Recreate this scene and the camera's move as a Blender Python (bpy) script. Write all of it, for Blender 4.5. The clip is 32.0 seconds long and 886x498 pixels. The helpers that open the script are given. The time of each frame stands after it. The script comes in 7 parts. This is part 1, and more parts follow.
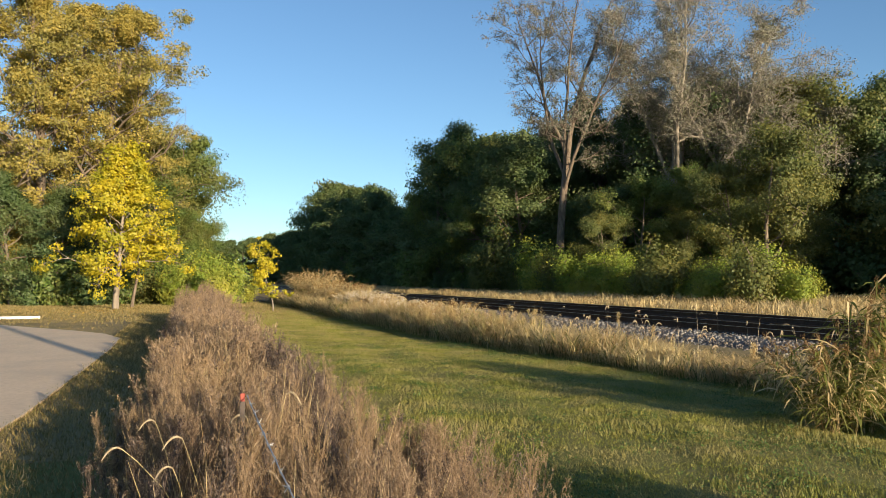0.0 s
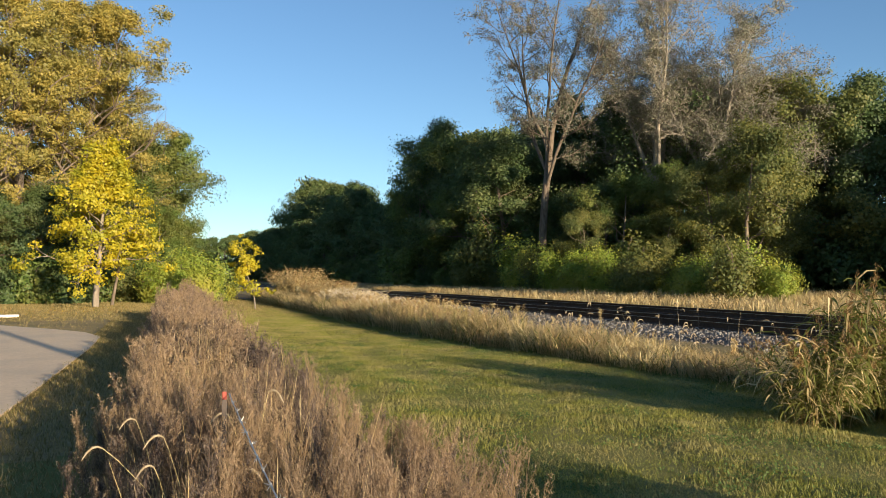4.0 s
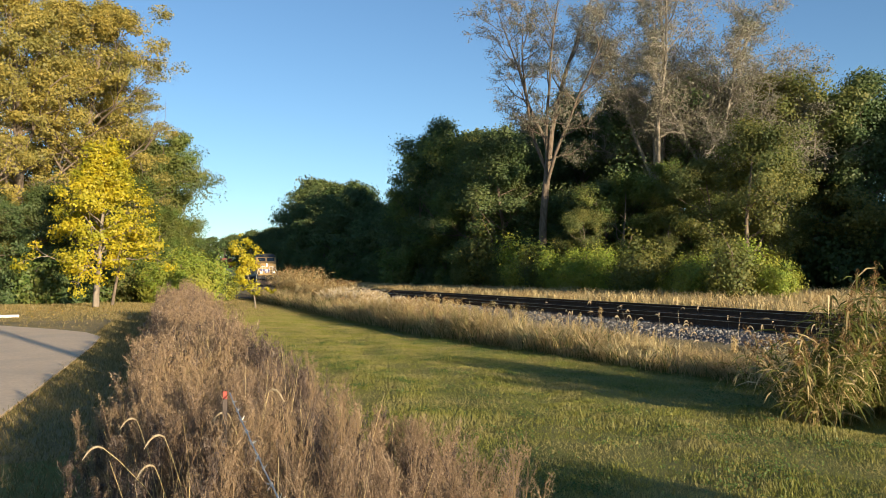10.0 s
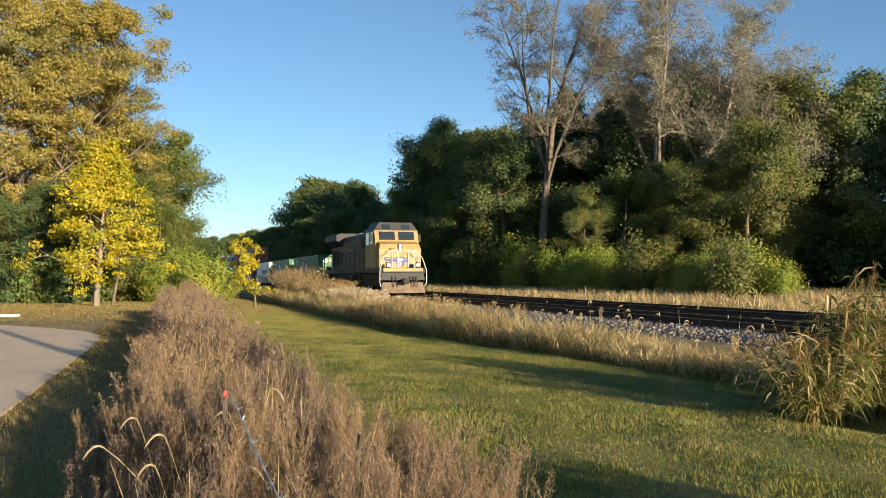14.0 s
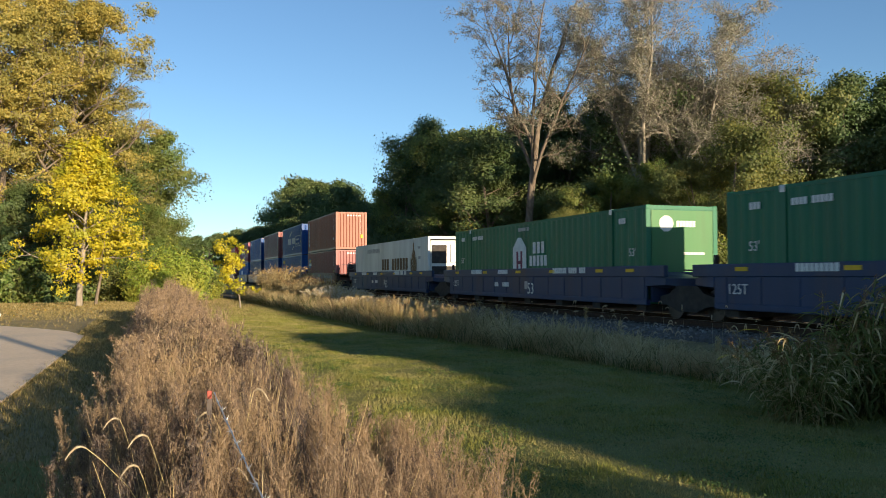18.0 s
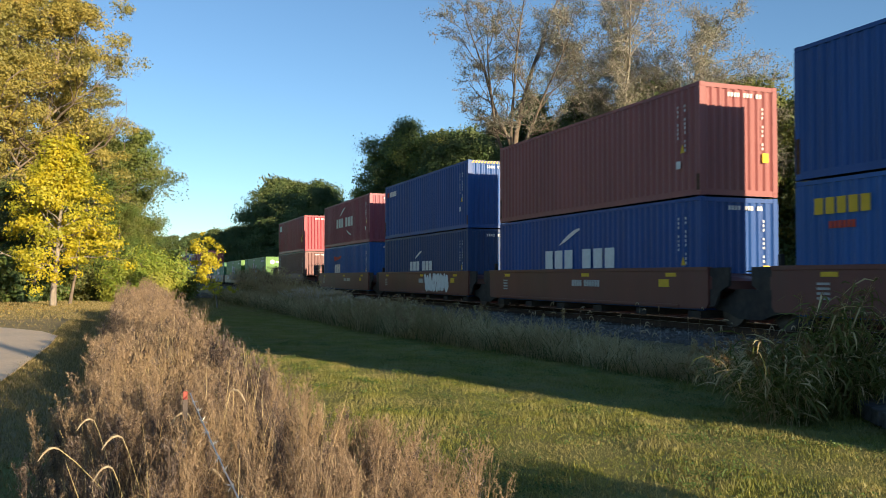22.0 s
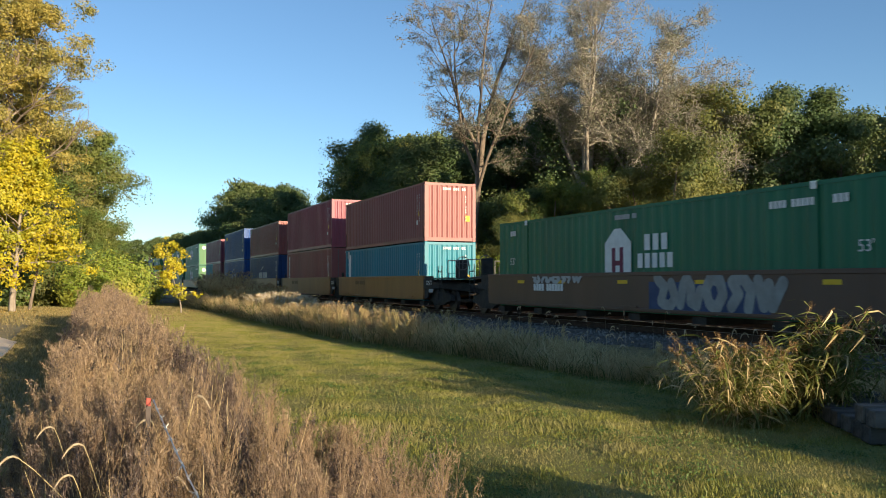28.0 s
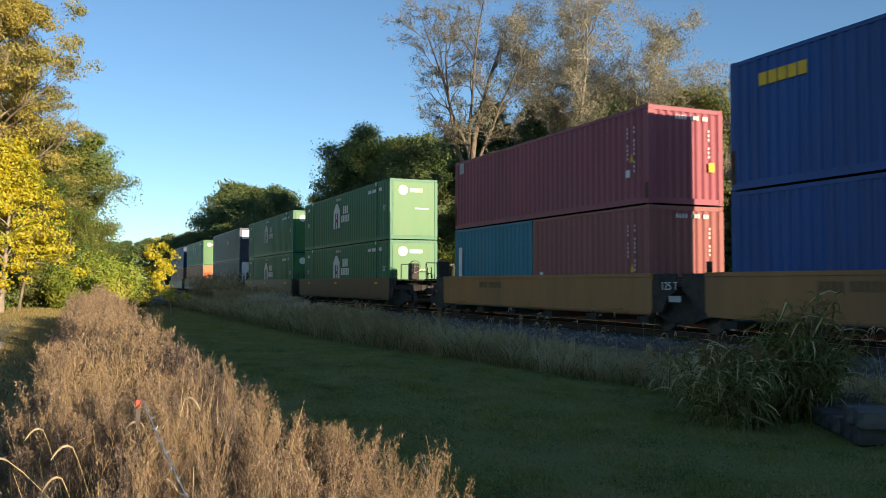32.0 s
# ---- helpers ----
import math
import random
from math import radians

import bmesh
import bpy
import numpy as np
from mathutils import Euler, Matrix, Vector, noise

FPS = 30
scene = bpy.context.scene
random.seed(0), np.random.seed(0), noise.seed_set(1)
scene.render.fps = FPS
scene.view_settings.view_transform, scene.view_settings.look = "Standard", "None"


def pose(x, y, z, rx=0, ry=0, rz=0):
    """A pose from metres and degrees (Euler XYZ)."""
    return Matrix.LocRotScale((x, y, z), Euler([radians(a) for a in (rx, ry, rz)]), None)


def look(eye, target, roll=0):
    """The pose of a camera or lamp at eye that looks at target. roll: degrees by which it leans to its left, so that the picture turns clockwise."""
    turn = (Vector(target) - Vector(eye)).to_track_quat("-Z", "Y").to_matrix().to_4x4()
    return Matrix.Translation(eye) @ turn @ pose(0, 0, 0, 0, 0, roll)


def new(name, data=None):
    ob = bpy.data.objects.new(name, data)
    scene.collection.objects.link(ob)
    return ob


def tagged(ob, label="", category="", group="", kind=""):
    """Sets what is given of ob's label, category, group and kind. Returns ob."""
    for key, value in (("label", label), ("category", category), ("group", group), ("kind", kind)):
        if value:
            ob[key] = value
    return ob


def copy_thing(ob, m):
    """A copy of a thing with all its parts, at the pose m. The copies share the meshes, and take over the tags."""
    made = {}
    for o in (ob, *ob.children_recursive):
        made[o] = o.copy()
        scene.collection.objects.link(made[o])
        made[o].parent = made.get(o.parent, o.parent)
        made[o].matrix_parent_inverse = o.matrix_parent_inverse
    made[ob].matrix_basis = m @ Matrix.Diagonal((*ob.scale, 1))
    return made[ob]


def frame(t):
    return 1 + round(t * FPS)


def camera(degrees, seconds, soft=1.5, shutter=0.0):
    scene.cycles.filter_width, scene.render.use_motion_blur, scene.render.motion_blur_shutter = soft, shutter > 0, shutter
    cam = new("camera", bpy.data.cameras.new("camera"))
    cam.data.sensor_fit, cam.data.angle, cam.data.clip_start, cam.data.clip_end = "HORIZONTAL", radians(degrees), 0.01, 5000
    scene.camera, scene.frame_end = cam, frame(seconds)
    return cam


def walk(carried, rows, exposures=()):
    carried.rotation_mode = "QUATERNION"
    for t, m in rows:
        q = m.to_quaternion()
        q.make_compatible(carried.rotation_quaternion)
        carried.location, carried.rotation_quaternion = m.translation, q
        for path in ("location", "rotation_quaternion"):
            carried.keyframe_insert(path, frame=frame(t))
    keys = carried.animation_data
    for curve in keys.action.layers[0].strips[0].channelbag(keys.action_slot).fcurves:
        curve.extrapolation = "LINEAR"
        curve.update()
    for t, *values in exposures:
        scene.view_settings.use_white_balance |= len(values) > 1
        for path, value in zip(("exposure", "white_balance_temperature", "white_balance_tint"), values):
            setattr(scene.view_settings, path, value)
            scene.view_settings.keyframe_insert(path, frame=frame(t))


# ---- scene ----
# World: x runs along the railway in the train's direction, y across it, z up; lawn at z = 0.
# Camera, hand-held on the lawn's edge: seconds, heading, pitch, roll in degrees
EYE = (0.0, 0.0, 1.75)
TURNS = (
    (0, 73.10, 2.12, 0.06),
    (0.5, 72.45, 2.09, -0.02),
    (1, 72.35, 2.08, -0.14),
    (1.5, 72.26, 2.04, -0.17),
    (2, 72.21, 2.04, -0.18),
    (2.5, 72.09, 2.03, -0.09),
    (3, 72.02, 2.00, -0.10),
    (3.5, 71.94, 1.95, -0.06),
    (5.5, 71.95, 1.88, -0.16),
    (6, 71.99, 1.86, -0.18),
    (6.5, 72.00, 1.86, -0.21),
    (7, 72.02, 1.85, -0.20),
    (7.5, 71.98, 1.80, -0.22),
    (8, 72.02, 1.80, -0.22),
    (8.5, 72.00, 1.86, -0.24),
    (9, 71.95, 1.87, -0.24),
    (9.5, 71.94, 1.89, -0.20),
    (10, 71.93, 1.86, -0.24),
    (10.5, 71.95, 1.86, -0.23),
    (11, 71.95, 1.85, -0.27),
    (11.5, 71.93, 1.84, -0.25),
    (12, 71.97, 1.85, -0.25),
    (12.5, 71.97, 1.85, -0.24),
    (13, 71.97, 1.84, -0.26),
    (13.5, 71.97, 1.82, -0.17),
    (14, 71.96, 1.83, -0.21),
    (14.5, 71.92, 1.80, -0.22),
    (16.5, 71.24, 1.78, -0.25),
    (17, 71.15, 1.79, -0.25),
    (17.5, 71.07, 1.79, -0.16),
    (18, 70.97, 1.82, -0.13),
    (18.5, 70.86, 1.81, -0.13),
    (19, 70.74, 1.86, 0.02),
    (19.5, 70.58, 1.86, 0.09),
    (20, 70.53, 1.87, 0.09),
    (20.5, 70.41, 1.87, 0.09),
    (21, 70.27, 1.88, 0.17),
    (21.5, 69.90, 1.85, 0.05),
    (22, 69.52, 1.88, 0.11),
    (22.5, 67.73, 1.99, 0.17),
    (23, 67.16, 1.97, 0.20),
    (23.5, 67.13, 2.03, 0.24),
    (24, 67.18, 2.06, 0.21),
    (24.5, 67.18, 2.05, 0.16),
    (25, 67.14, 2.08, 0.18),
    (25.5, 67.14, 2.09, 0.22),
    (27.5, 67.29, 2.19, 0.10),
    (28, 67.29, 2.20, 0.05),
    (28.5, 67.23, 2.21, -0.03),
    (29, 67.14, 2.22, -0.06),
    (29.5, 67.14, 2.27, -0.08),
    (30, 67.07, 2.27, -0.06),
    (30.5, 66.98, 2.31, 0.02),
    (31, 66.86, 2.31, 0.01),
    (31.5, 66.78, 2.27, 0.09),
    (32, 66.69, 2.30, 0.11))
cam = camera(55.01, 32.0, soft=0.9, shutter=0.12)
walk(cam, [(t, pose(*EYE, 90 + pitch, 0, yaw) @ pose(0, 0, 0, 0, 0, roll)) for t, yaw, pitch, roll in TURNS],
     [(t, e, 6250, 10) for t, e in ((0.0, 0.86), (14.0, 0.86), (17.0, 0.88), (21.0, 0.88), (22.0, 0.95), (23.0, 1.10), (25.5, 1.08), (27.5, 1.0), (29.0, 0.93), (32.0, 0.92))])

# ---- light: a low evening sun behind the camera's right shoulder, clear sky ----
SUN = Vector((1.0, 0.318, 0.175)).normalized()
world = bpy.data.worlds.new("sky")
scene.world = world
world.use_nodes = True
wn = world.node_tree.nodes
sky = wn.new("ShaderNodeTexSky")
sky.sky_type = "NISHITA"
sky.sun_disc = False
sky.sun_elevation = math.asin(SUN.z)
sky.sun_rotation = math.atan2(SUN.x, SUN.y)
sky.altitude = 200
sky.air_density, sky.dust_density, sky.ozone_density = 0.85, 0.05, 1.55
tint = wn.new("ShaderNodeMix")
tint.data_type, tint.blend_type = "RGBA", "MULTIPLY"
tint.inputs["Factor"].default_value = 1.0
tint.inputs["B"].default_value = (0.815, 0.955, 1.065, 1)
world.node_tree.links.new(sky.outputs[0], tint.inputs["A"])
world.node_tree.links.new(tint.outputs["Result"], wn["Background"].inputs[0])
wn["Background"].inputs[1].default_value = 0.09
sun = new("sun", bpy.data.lights.new("sun", "SUN"))
sun.data.energy, sun.data.angle, sun.data.color = 5.5, radians(0.53), (1.0, 0.80, 0.525)
sun.matrix_world = look(SUN * 50, (0, 0, 0))

# ---- materials ----
def ramp(nt, fac, stops):
    r = nt.nodes.new("ShaderNodeValToRGB")
    while len(r.color_ramp.elements) < len(stops):
        r.color_ramp.elements.new(0.5)
    for e, (p, c) in zip(r.color_ramp.elements, stops):
        e.position, e.color = p, (*c, 1)
    nt.links.new(fac, r.inputs[0])
    return r.outputs[0]


def noise_of(nt, scale, detail=4.0, stretch=(1, 1, 1), rough=0.6, coords="Object"):
    tc, mp, nz = (nt.nodes.new("ShaderNode" + k) for k in ("TexCoord", "Mapping", "TexNoise"))
    mp.inputs["Scale"].default_value = stretch
    nz.inputs["Scale"].default_value, nz.inputs["Detail"].default_value = scale, detail
    nz.inputs["Roughness"].default_value = rough
    nt.links.new(tc.outputs[coords], mp.inputs[0])
    nt.links.new(mp.outputs[0], nz.inputs["Vector"])
    return nz.outputs["Fac"]


def blend(nt, fac, a, b, mode="MIX"):
    m = nt.nodes.new("ShaderNodeMix")
    m.data_type, m.blend_type = "RGBA", mode
    for v, s in ((fac, m.inputs["Factor"]), (a, m.inputs["A"]), (b, m.inputs["B"])):
        if isinstance(v, (int, float)):
            s.default_value = v
        elif isinstance(v, tuple):
            s.default_value = (*v, 1)
        else:
            nt.links.new(v, s)
    return m.outputs["Result"]


def surface(name, c1, c2, scale=3.0, rough=0.7, metal=0.0, bump=0.0, bump_scale=40.0, dirt=None, dirt_scale=1.2,
            dirt_amount=0.5, stretch=(1, 1, 1), vary=0.0, spec=0.3):
    """Two-scale painted, stony or earthy surface: colours c1..c2 by a fine noise, dirt by a broad one."""
    m = bpy.data.materials.new(name)
    m.use_nodes = True
    nt = m.node_tree
    b = nt.nodes["Principled BSDF"]
    col = ramp(nt, noise_of(nt, scale, 6, stretch), [(0.3, c1), (0.7, c2)])
    if dirt:
        f = ramp(nt, noise_of(nt, dirt_scale, 5, stretch), [(0.45, (0, 0, 0)), (0.75, (dirt_amount,) * 3)])
        col = blend(nt, f, col, dirt)
    if vary:
        oi = nt.nodes.new("ShaderNodeObjectInfo")
        f = ramp(nt, oi.outputs["Random"], [(0.0, (1 - vary,) * 3), (1.0, (1 + vary,) * 3)])
        col = blend(nt, 1.0, col, f, "MULTIPLY")
    nt.links.new(col, b.inputs["Base Color"])
    b.inputs["Roughness"].default_value, b.inputs["Metallic"].default_value = rough, metal
    b.inputs["Specular IOR Level"].default_value = spec
    if bump:
        bp = nt.nodes.new("ShaderNodeBump")
        bp.inputs["Strength"].default_value, bp.inputs["Distance"].default_value = bump, 0.02
        nt.links.new(noise_of(nt, bump_scale, 6, stretch), bp.inputs["Height"])
        nt.links.new(bp.outputs[0], b.inputs["Normal"])
    return m


def leafy(name, colours, glow=0.35, patch=None, patch_scale=0.25, rough=0.6):
    """Leaves or blades: each takes its colour by itself, light passes through; patch mixes in a second colour by broad noise."""
    m = bpy.data.materials.new(name)
    m.use_nodes = True
    nt = m.node_tree
    nt.nodes.remove(nt.nodes["Principled BSDF"])
    geo = nt.nodes.new("ShaderNodeNewGeometry")
    n = len(colours)
    col = ramp(nt, geo.outputs["Random Per Island"], [(i / max(n - 1, 1), c) for i, c in enumerate(colours)])
    if patch:
        f = ramp(nt, noise_of(nt, patch_scale, 3), [(0.42, (0, 0, 0)), (0.62, (0.85,) * 3)])
        col = blend(nt, f, col, patch)
    d, t, g, mx, mg = (nt.nodes.new("ShaderNode" + k) for k in ("BsdfDiffuse", "BsdfTranslucent", "BsdfGlossy", "MixShader", "MixShader"))
    for s in (d, t):
        nt.links.new(col, s.inputs["Color"])
    g.inputs["Roughness"].default_value = rough
    g.inputs["Color"].default_value = (0.8, 0.8, 0.8, 1)
    mx.inputs[0].default_value, mg.inputs[0].default_value = glow, 0.04
    nt.links.new(d.outputs[0], mx.inputs[1])
    nt.links.new(t.outputs[0], mx.inputs[2])
    nt.links.new(mx.outputs[0], mg.inputs[1])
    nt.links.new(g.outputs[0], mg.inputs[2])
    nt.links.new(mg.outputs[0], nt.nodes["Material Output"].inputs[0])
    return m


def lit(name, colour, strength):
    m = bpy.data.materials.new(name)
    m.use_nodes = True
    b = m.node_tree.nodes["Principled BSDF"]
    b.inputs["Base Color"].default_value = (*colour, 1)
    b.inputs["Emission Color"].default_value = (*colour, 1)
    b.inputs["Emission Strength"].default_value = strength
    return m


BARK = surface("bark", (0.10, 0.075, 0.055), (0.24, 0.19, 0.145), 6, 0.9, bump=0.8, bump_scale=18, stretch=(1, 1, 0.25))
BARK_PALE = surface("pale_bark", (0.16, 0.13, 0.10), (0.34, 0.285, 0.225), 5, 0.9, bump=0.7, bump_scale=16, stretch=(1, 1, 0.3))
TWIG_GREY = surface("grey_twigs", (0.19, 0.165, 0.135), (0.36, 0.315, 0.26), 4, 0.9)
LEAF_DARK = leafy("dark_green_leaves", [(0.054, 0.100, 0.032), (0.077, 0.130, 0.038), (0.108, 0.160, 0.046)], 0.28, (0.130, 0.150, 0.042), 0.22)
LEAF_GREEN = leafy("green_leaves", [(0.085, 0.150, 0.030), (0.125, 0.190, 0.036), (0.165, 0.220, 0.044)], 0.32, (0.205, 0.210, 0.042), 0.35)
LEAF_OLIVE = leafy("olive_leaves", [(0.130, 0.148, 0.034), (0.180, 0.185, 0.038), (0.245, 0.222, 0.042)], 0.40, (0.105, 0.145, 0.034), 0.35)
LEAF_GOLD = leafy("gold_green_leaves", [(0.30, 0.26, 0.055), (0.43, 0.345, 0.070), (0.58, 0.45, 0.09)], 0.45, (0.25, 0.24, 0.06), 0.3)
LEAF_YELLOW = leafy("yellow_leaves", [(0.44, 0.385, 0.012), (0.58, 0.475, 0.014), (0.71, 0.56, 0.022)], 0.42, (0.32, 0.335, 0.018), 0.6)
LEAF_RUSSET = leafy("russet_leaves", [(0.15, 0.075, 0.022), (0.24, 0.135, 0.045), (0.33, 0.20, 0.07)], 0.3)
LEAF_DULL = leafy("dry_twig_leaves", [(0.185, 0.175, 0.120), (0.26, 0.245, 0.175), (0.34, 0.32, 0.24)], 0.40, (0.18, 0.19, 0.10), 0.3)
DRY_BROWN = leafy("dry_brown_weeds", [(0.135, 0.088, 0.058), (0.28, 0.188, 0.118), (0.48, 0.355, 0.23)], 0.28, (0.33, 0.225, 0.122), 0.9)
RUSSET_WEED = leafy("russet_weeds", [(0.30, 0.18, 0.085), (0.46, 0.30, 0.16), (0.36, 0.31, 0.10)], 0.25, (0.34, 0.29, 0.11), 0.5)
DRY_TAN = leafy("dry_tan_grass", [(0.46, 0.345, 0.15), (0.61, 0.48, 0.23), (0.74, 0.61, 0.35)], 0.26, (0.48, 0.34, 0.15), 0.5)
DRY_PALE = leafy("pale_seed_heads", [(0.42, 0.32, 0.19), (0.58, 0.47, 0.32)], 0.40)
FLUFF = leafy("pale_fluff", [(0.60, 0.50, 0.36), (0.74, 0.64, 0.50)], 0.25)
REED_GREEN = leafy("green_reed", [(0.095, 0.13, 0.022), (0.155, 0.175, 0.030), (0.225, 0.22, 0.046)], 0.40, (0.21, 0.205, 0.046), 1.2)
GRASS = leafy("lawn_grass", [(0.150, 0.180, 0.026), (0.25, 0.25, 0.042), (0.37, 0.335, 0.085)], 0.34, (0.36, 0.305, 0.11), 1.1)
CLOVER = leafy("clover", [(0.065, 0.115, 0.022), (0.095, 0.150, 0.028), (0.14, 0.19, 0.038)], 0.3)
LAWN = surface("lawn_soil", (0.14, 0.16, 0.032), (0.215, 0.21, 0.06), 9, 0.95, bump=0.6, bump_scale=30, dirt=(0.22, 0.17, 0.08), dirt_scale=0.35, dirt_amount=0.6)
CONCRETE = surface("concrete", (0.64, 0.485, 0.325), (0.76, 0.595, 0.415), 14, 0.85, bump=0.25, bump_scale=60, dirt=(0.44, 0.36, 0.27), dirt_scale=0.5, dirt_amount=0.5)
BALLAST = surface("ballast", (0.07, 0.064, 0.058), (0.19, 0.175, 0.16), 8, 0.9, bump=0.6, bump_scale=20, dirt=(0.09, 0.062, 0.045), dirt_scale=0.6, dirt_amount=0.6)
RAIL = surface("rusty_rail", (0.045, 0.028, 0.020), (0.11, 0.062, 0.04), 12, 0.75, metal=0.3, bump=0.2)
RAIL_TOP = surface("polished_rail_head", (0.30, 0.28, 0.26), (0.45, 0.43, 0.41), 6, 0.3, metal=1.0)
TIE = surface("tarred_timber", (0.035, 0.028, 0.022), (0.10, 0.082, 0.066), 7, 0.9, bump=0.6, bump_scale=25, stretch=(1, 0.2, 1), vary=0.25)
DRY_GREY = leafy("grey_brown_weeds", [(0.075, 0.048, 0.036), (0.15, 0.105, 0.08), (0.25, 0.19, 0.15)], 0.2)
GREEN_BLADE = leafy("green_blades", [(0.07, 0.10, 0.018), (0.12, 0.145, 0.028), (0.17, 0.17, 0.045)], 0.35)
LITTER_LEAF = leafy("fallen_leaves", [(0.45, 0.30, 0.03), (0.36, 0.21, 0.05), (0.25, 0.15, 0.06)], 0.2)
POST_STEEL = surface("dark_post_paint", (0.05, 0.035, 0.03), (0.09, 0.07, 0.06), 8, 0.6)
RED_TIP = surface("faded_red_paint_tip", (0.30, 0.06, 0.045), (0.40, 0.10, 0.07), 8, 0.7)
GALVANISED = surface("galvanised_wire", (0.38, 0.39, 0.40), (0.6, 0.61, 0.62), 20, 0.4, metal=0.8)
WOOD_POLE = surface("grey_pole_wood", (0.12, 0.095, 0.07), (0.22, 0.18, 0.14), 5, 0.9, bump=0.5, stretch=(1, 1, 0.1))
LEAF_BRIGHT = leafy("bright_green_leaves", [(0.17, 0.25, 0.030), (0.24, 0.32, 0.038), (0.33, 0.38, 0.046)], 0.28, (0.40, 0.37, 0.050), 0.5)

# ---- building tools ----
def mesh_of(name, verts, faces, mats, index=None, smooth=False):
    me = bpy.data.meshes.new(name)
    me.from_pydata([tuple(v) for v in verts], [], [tuple(f) for f in faces])
    for m in mats if isinstance(mats, (list, tuple)) else (mats,):
        me.materials.append(m)
    if index is not None:
        me.polygons.foreach_set("material_index", np.asarray(index, dtype=np.int32))
    if smooth:
        me.polygons.foreach_set("use_smooth", np.ones(len(me.polygons), dtype=bool))
    me.update()
    return me


def quick_mesh(name, verts, faces, mats, index=None, smooth=False):
    """A large mesh from arrays: verts (n, 3), faces (m, 3 or 4)."""
    verts, faces = np.asarray(verts, dtype=np.float32), np.asarray(faces, dtype=np.int32)
    me = bpy.data.meshes.new(name)
    k = faces.shape[1]
    me.vertices.add(len(verts))
    me.vertices.foreach_set("co", verts.ravel())
    me.loops.add(faces.size)
    me.loops.foreach_set("vertex_index", faces.ravel())
    me.polygons.add(len(faces))
    me.polygons.foreach_set("loop_start", np.arange(0, faces.size, k, dtype=np.int32))
    for m in mats if isinstance(mats, (list, tuple)) else (mats,):
        me.materials.append(m)
    if index is not None:
        me.polygons.foreach_set("material_index", np.asarray(index, dtype=np.int32))
    if smooth:
        me.polygons.foreach_set("use_smooth", np.ones(len(faces), dtype=bool))
    me.update(calc_edges=True)
    return me


class Geo:
    """Collects simple solids into one mesh."""

    def __init__(self):
        self.v, self.f = [], []

    def add(self, verts, faces):
        n = len(self.v)
        self.v += [tuple(v) for v in verts]
        self.f += [tuple(i + n for i in f) for f in faces]
        return self

    def box(self, x0, x1, y0, y1, z0, z1, c=0.0):
        """A box; c chamfers its edges."""
        if not c:
            return self.add([(x, y, z) for z in (z0, z1) for y in (y0, y1) for x in (x0, x1)],
                            [(0, 2, 3, 1), (4, 5, 7, 6), (0, 1, 5, 4), (2, 6, 7, 3), (0, 4, 6, 2), (1, 3, 7, 5)])
        bm = bmesh.new()
        bmesh.ops.create_cube(bm, size=1.0)
        for v in bm.verts:
            v.co = ((x0 + x1) / 2 + v.co.x * (x1 - x0), (y0 + y1) / 2 + v.co.y * (y1 - y0), (z0 + z1) / 2 + v.co.z * (z1 - z0))
        bmesh.ops.bevel(bm, geom=bm.edges[:], offset=c, segments=1, affect="EDGES")
        bm.verts.index_update()
        self.add([v.co[:] for v in bm.verts], [[v.index for v in f.verts] for f in bm.faces])
        bm.free()
        return self

    def tube(self, a, b, r0, r1=None, n=8, caps=True):
        a, b = Vector(a), Vector(b)
        r1 = r0 if r1 is None else r1
        q = (b - a).to_track_quat("Z", "Y")
        ring = [Vector((math.cos(2 * math.pi * i / n), math.sin(2 * math.pi * i / n), 0)) for i in range(n)]
        vs = [a + q @ (p * r0) for p in ring] + [b + q @ (p * r1) for p in ring]
        fs = [(i, (i + 1) % n, n + (i + 1) % n, n + i) for i in range(n)]
        if caps:
            fs += [tuple(range(n))[::-1], tuple(range(n, 2 * n))]
        return self.add(vs, fs)

    def bars(self, pts, r, n=6):
        for a, b in zip(pts, pts[1:]):
            self.tube(a, b, r, r, n)
        return self

    def prism(self, outline, y0, y1):
        """An outline of (x, z) drawn out from y0 to y1."""
        n = len(outline)
        return self.add([(x, y0, z) for x, z in outline] + [(x, y1, z) for x, z in outline],
                        [(i, (i + 1) % n, n + (i + 1) % n, n + i) for i in range(n)] + [tuple(range(n))[::-1], tuple(range(n, 2 * n))])

    def prism_x(self, outline, x0, x1):
        """An outline of (y, z) drawn out from x0 to x1."""
        n = len(outline)
        return self.add([(x0, y, z) for y, z in outline] + [(x1, y, z) for y, z in outline],
                        [(i, n + i, n + (i + 1) % n, (i + 1) % n) for i in range(n)] + [tuple(range(n)), tuple(range(n, 2 * n))[::-1]])


def part(name, geo, material, parent, label="", smooth=False):
    """One mesh object under a thing or a part; geo: a Geo, or a mesh to share."""
    me = mesh_of(name, geo.v, geo.f, material, smooth=smooth) if isinstance(geo, Geo) else geo
    if isinstance(geo, Geo):
        bm = bmesh.new()
        bm.from_mesh(me)
        bmesh.ops.recalc_face_normals(bm, faces=bm.faces[:])
        bm.to_mesh(me)
        bm.free()
    ob = new(name, me)
    ob.parent = parent
    return tagged(ob, label=label)


def thing(name, m, label, category, group="", kind=""):
    ob = new(name)
    ob.matrix_world = m
    return tagged(ob, label, category, group, kind)


rng = np.random.default_rng(7)


def unit(n):
    v = rng.normal(size=(n, 3))
    return v / np.linalg.norm(v, axis=1)[:, None]


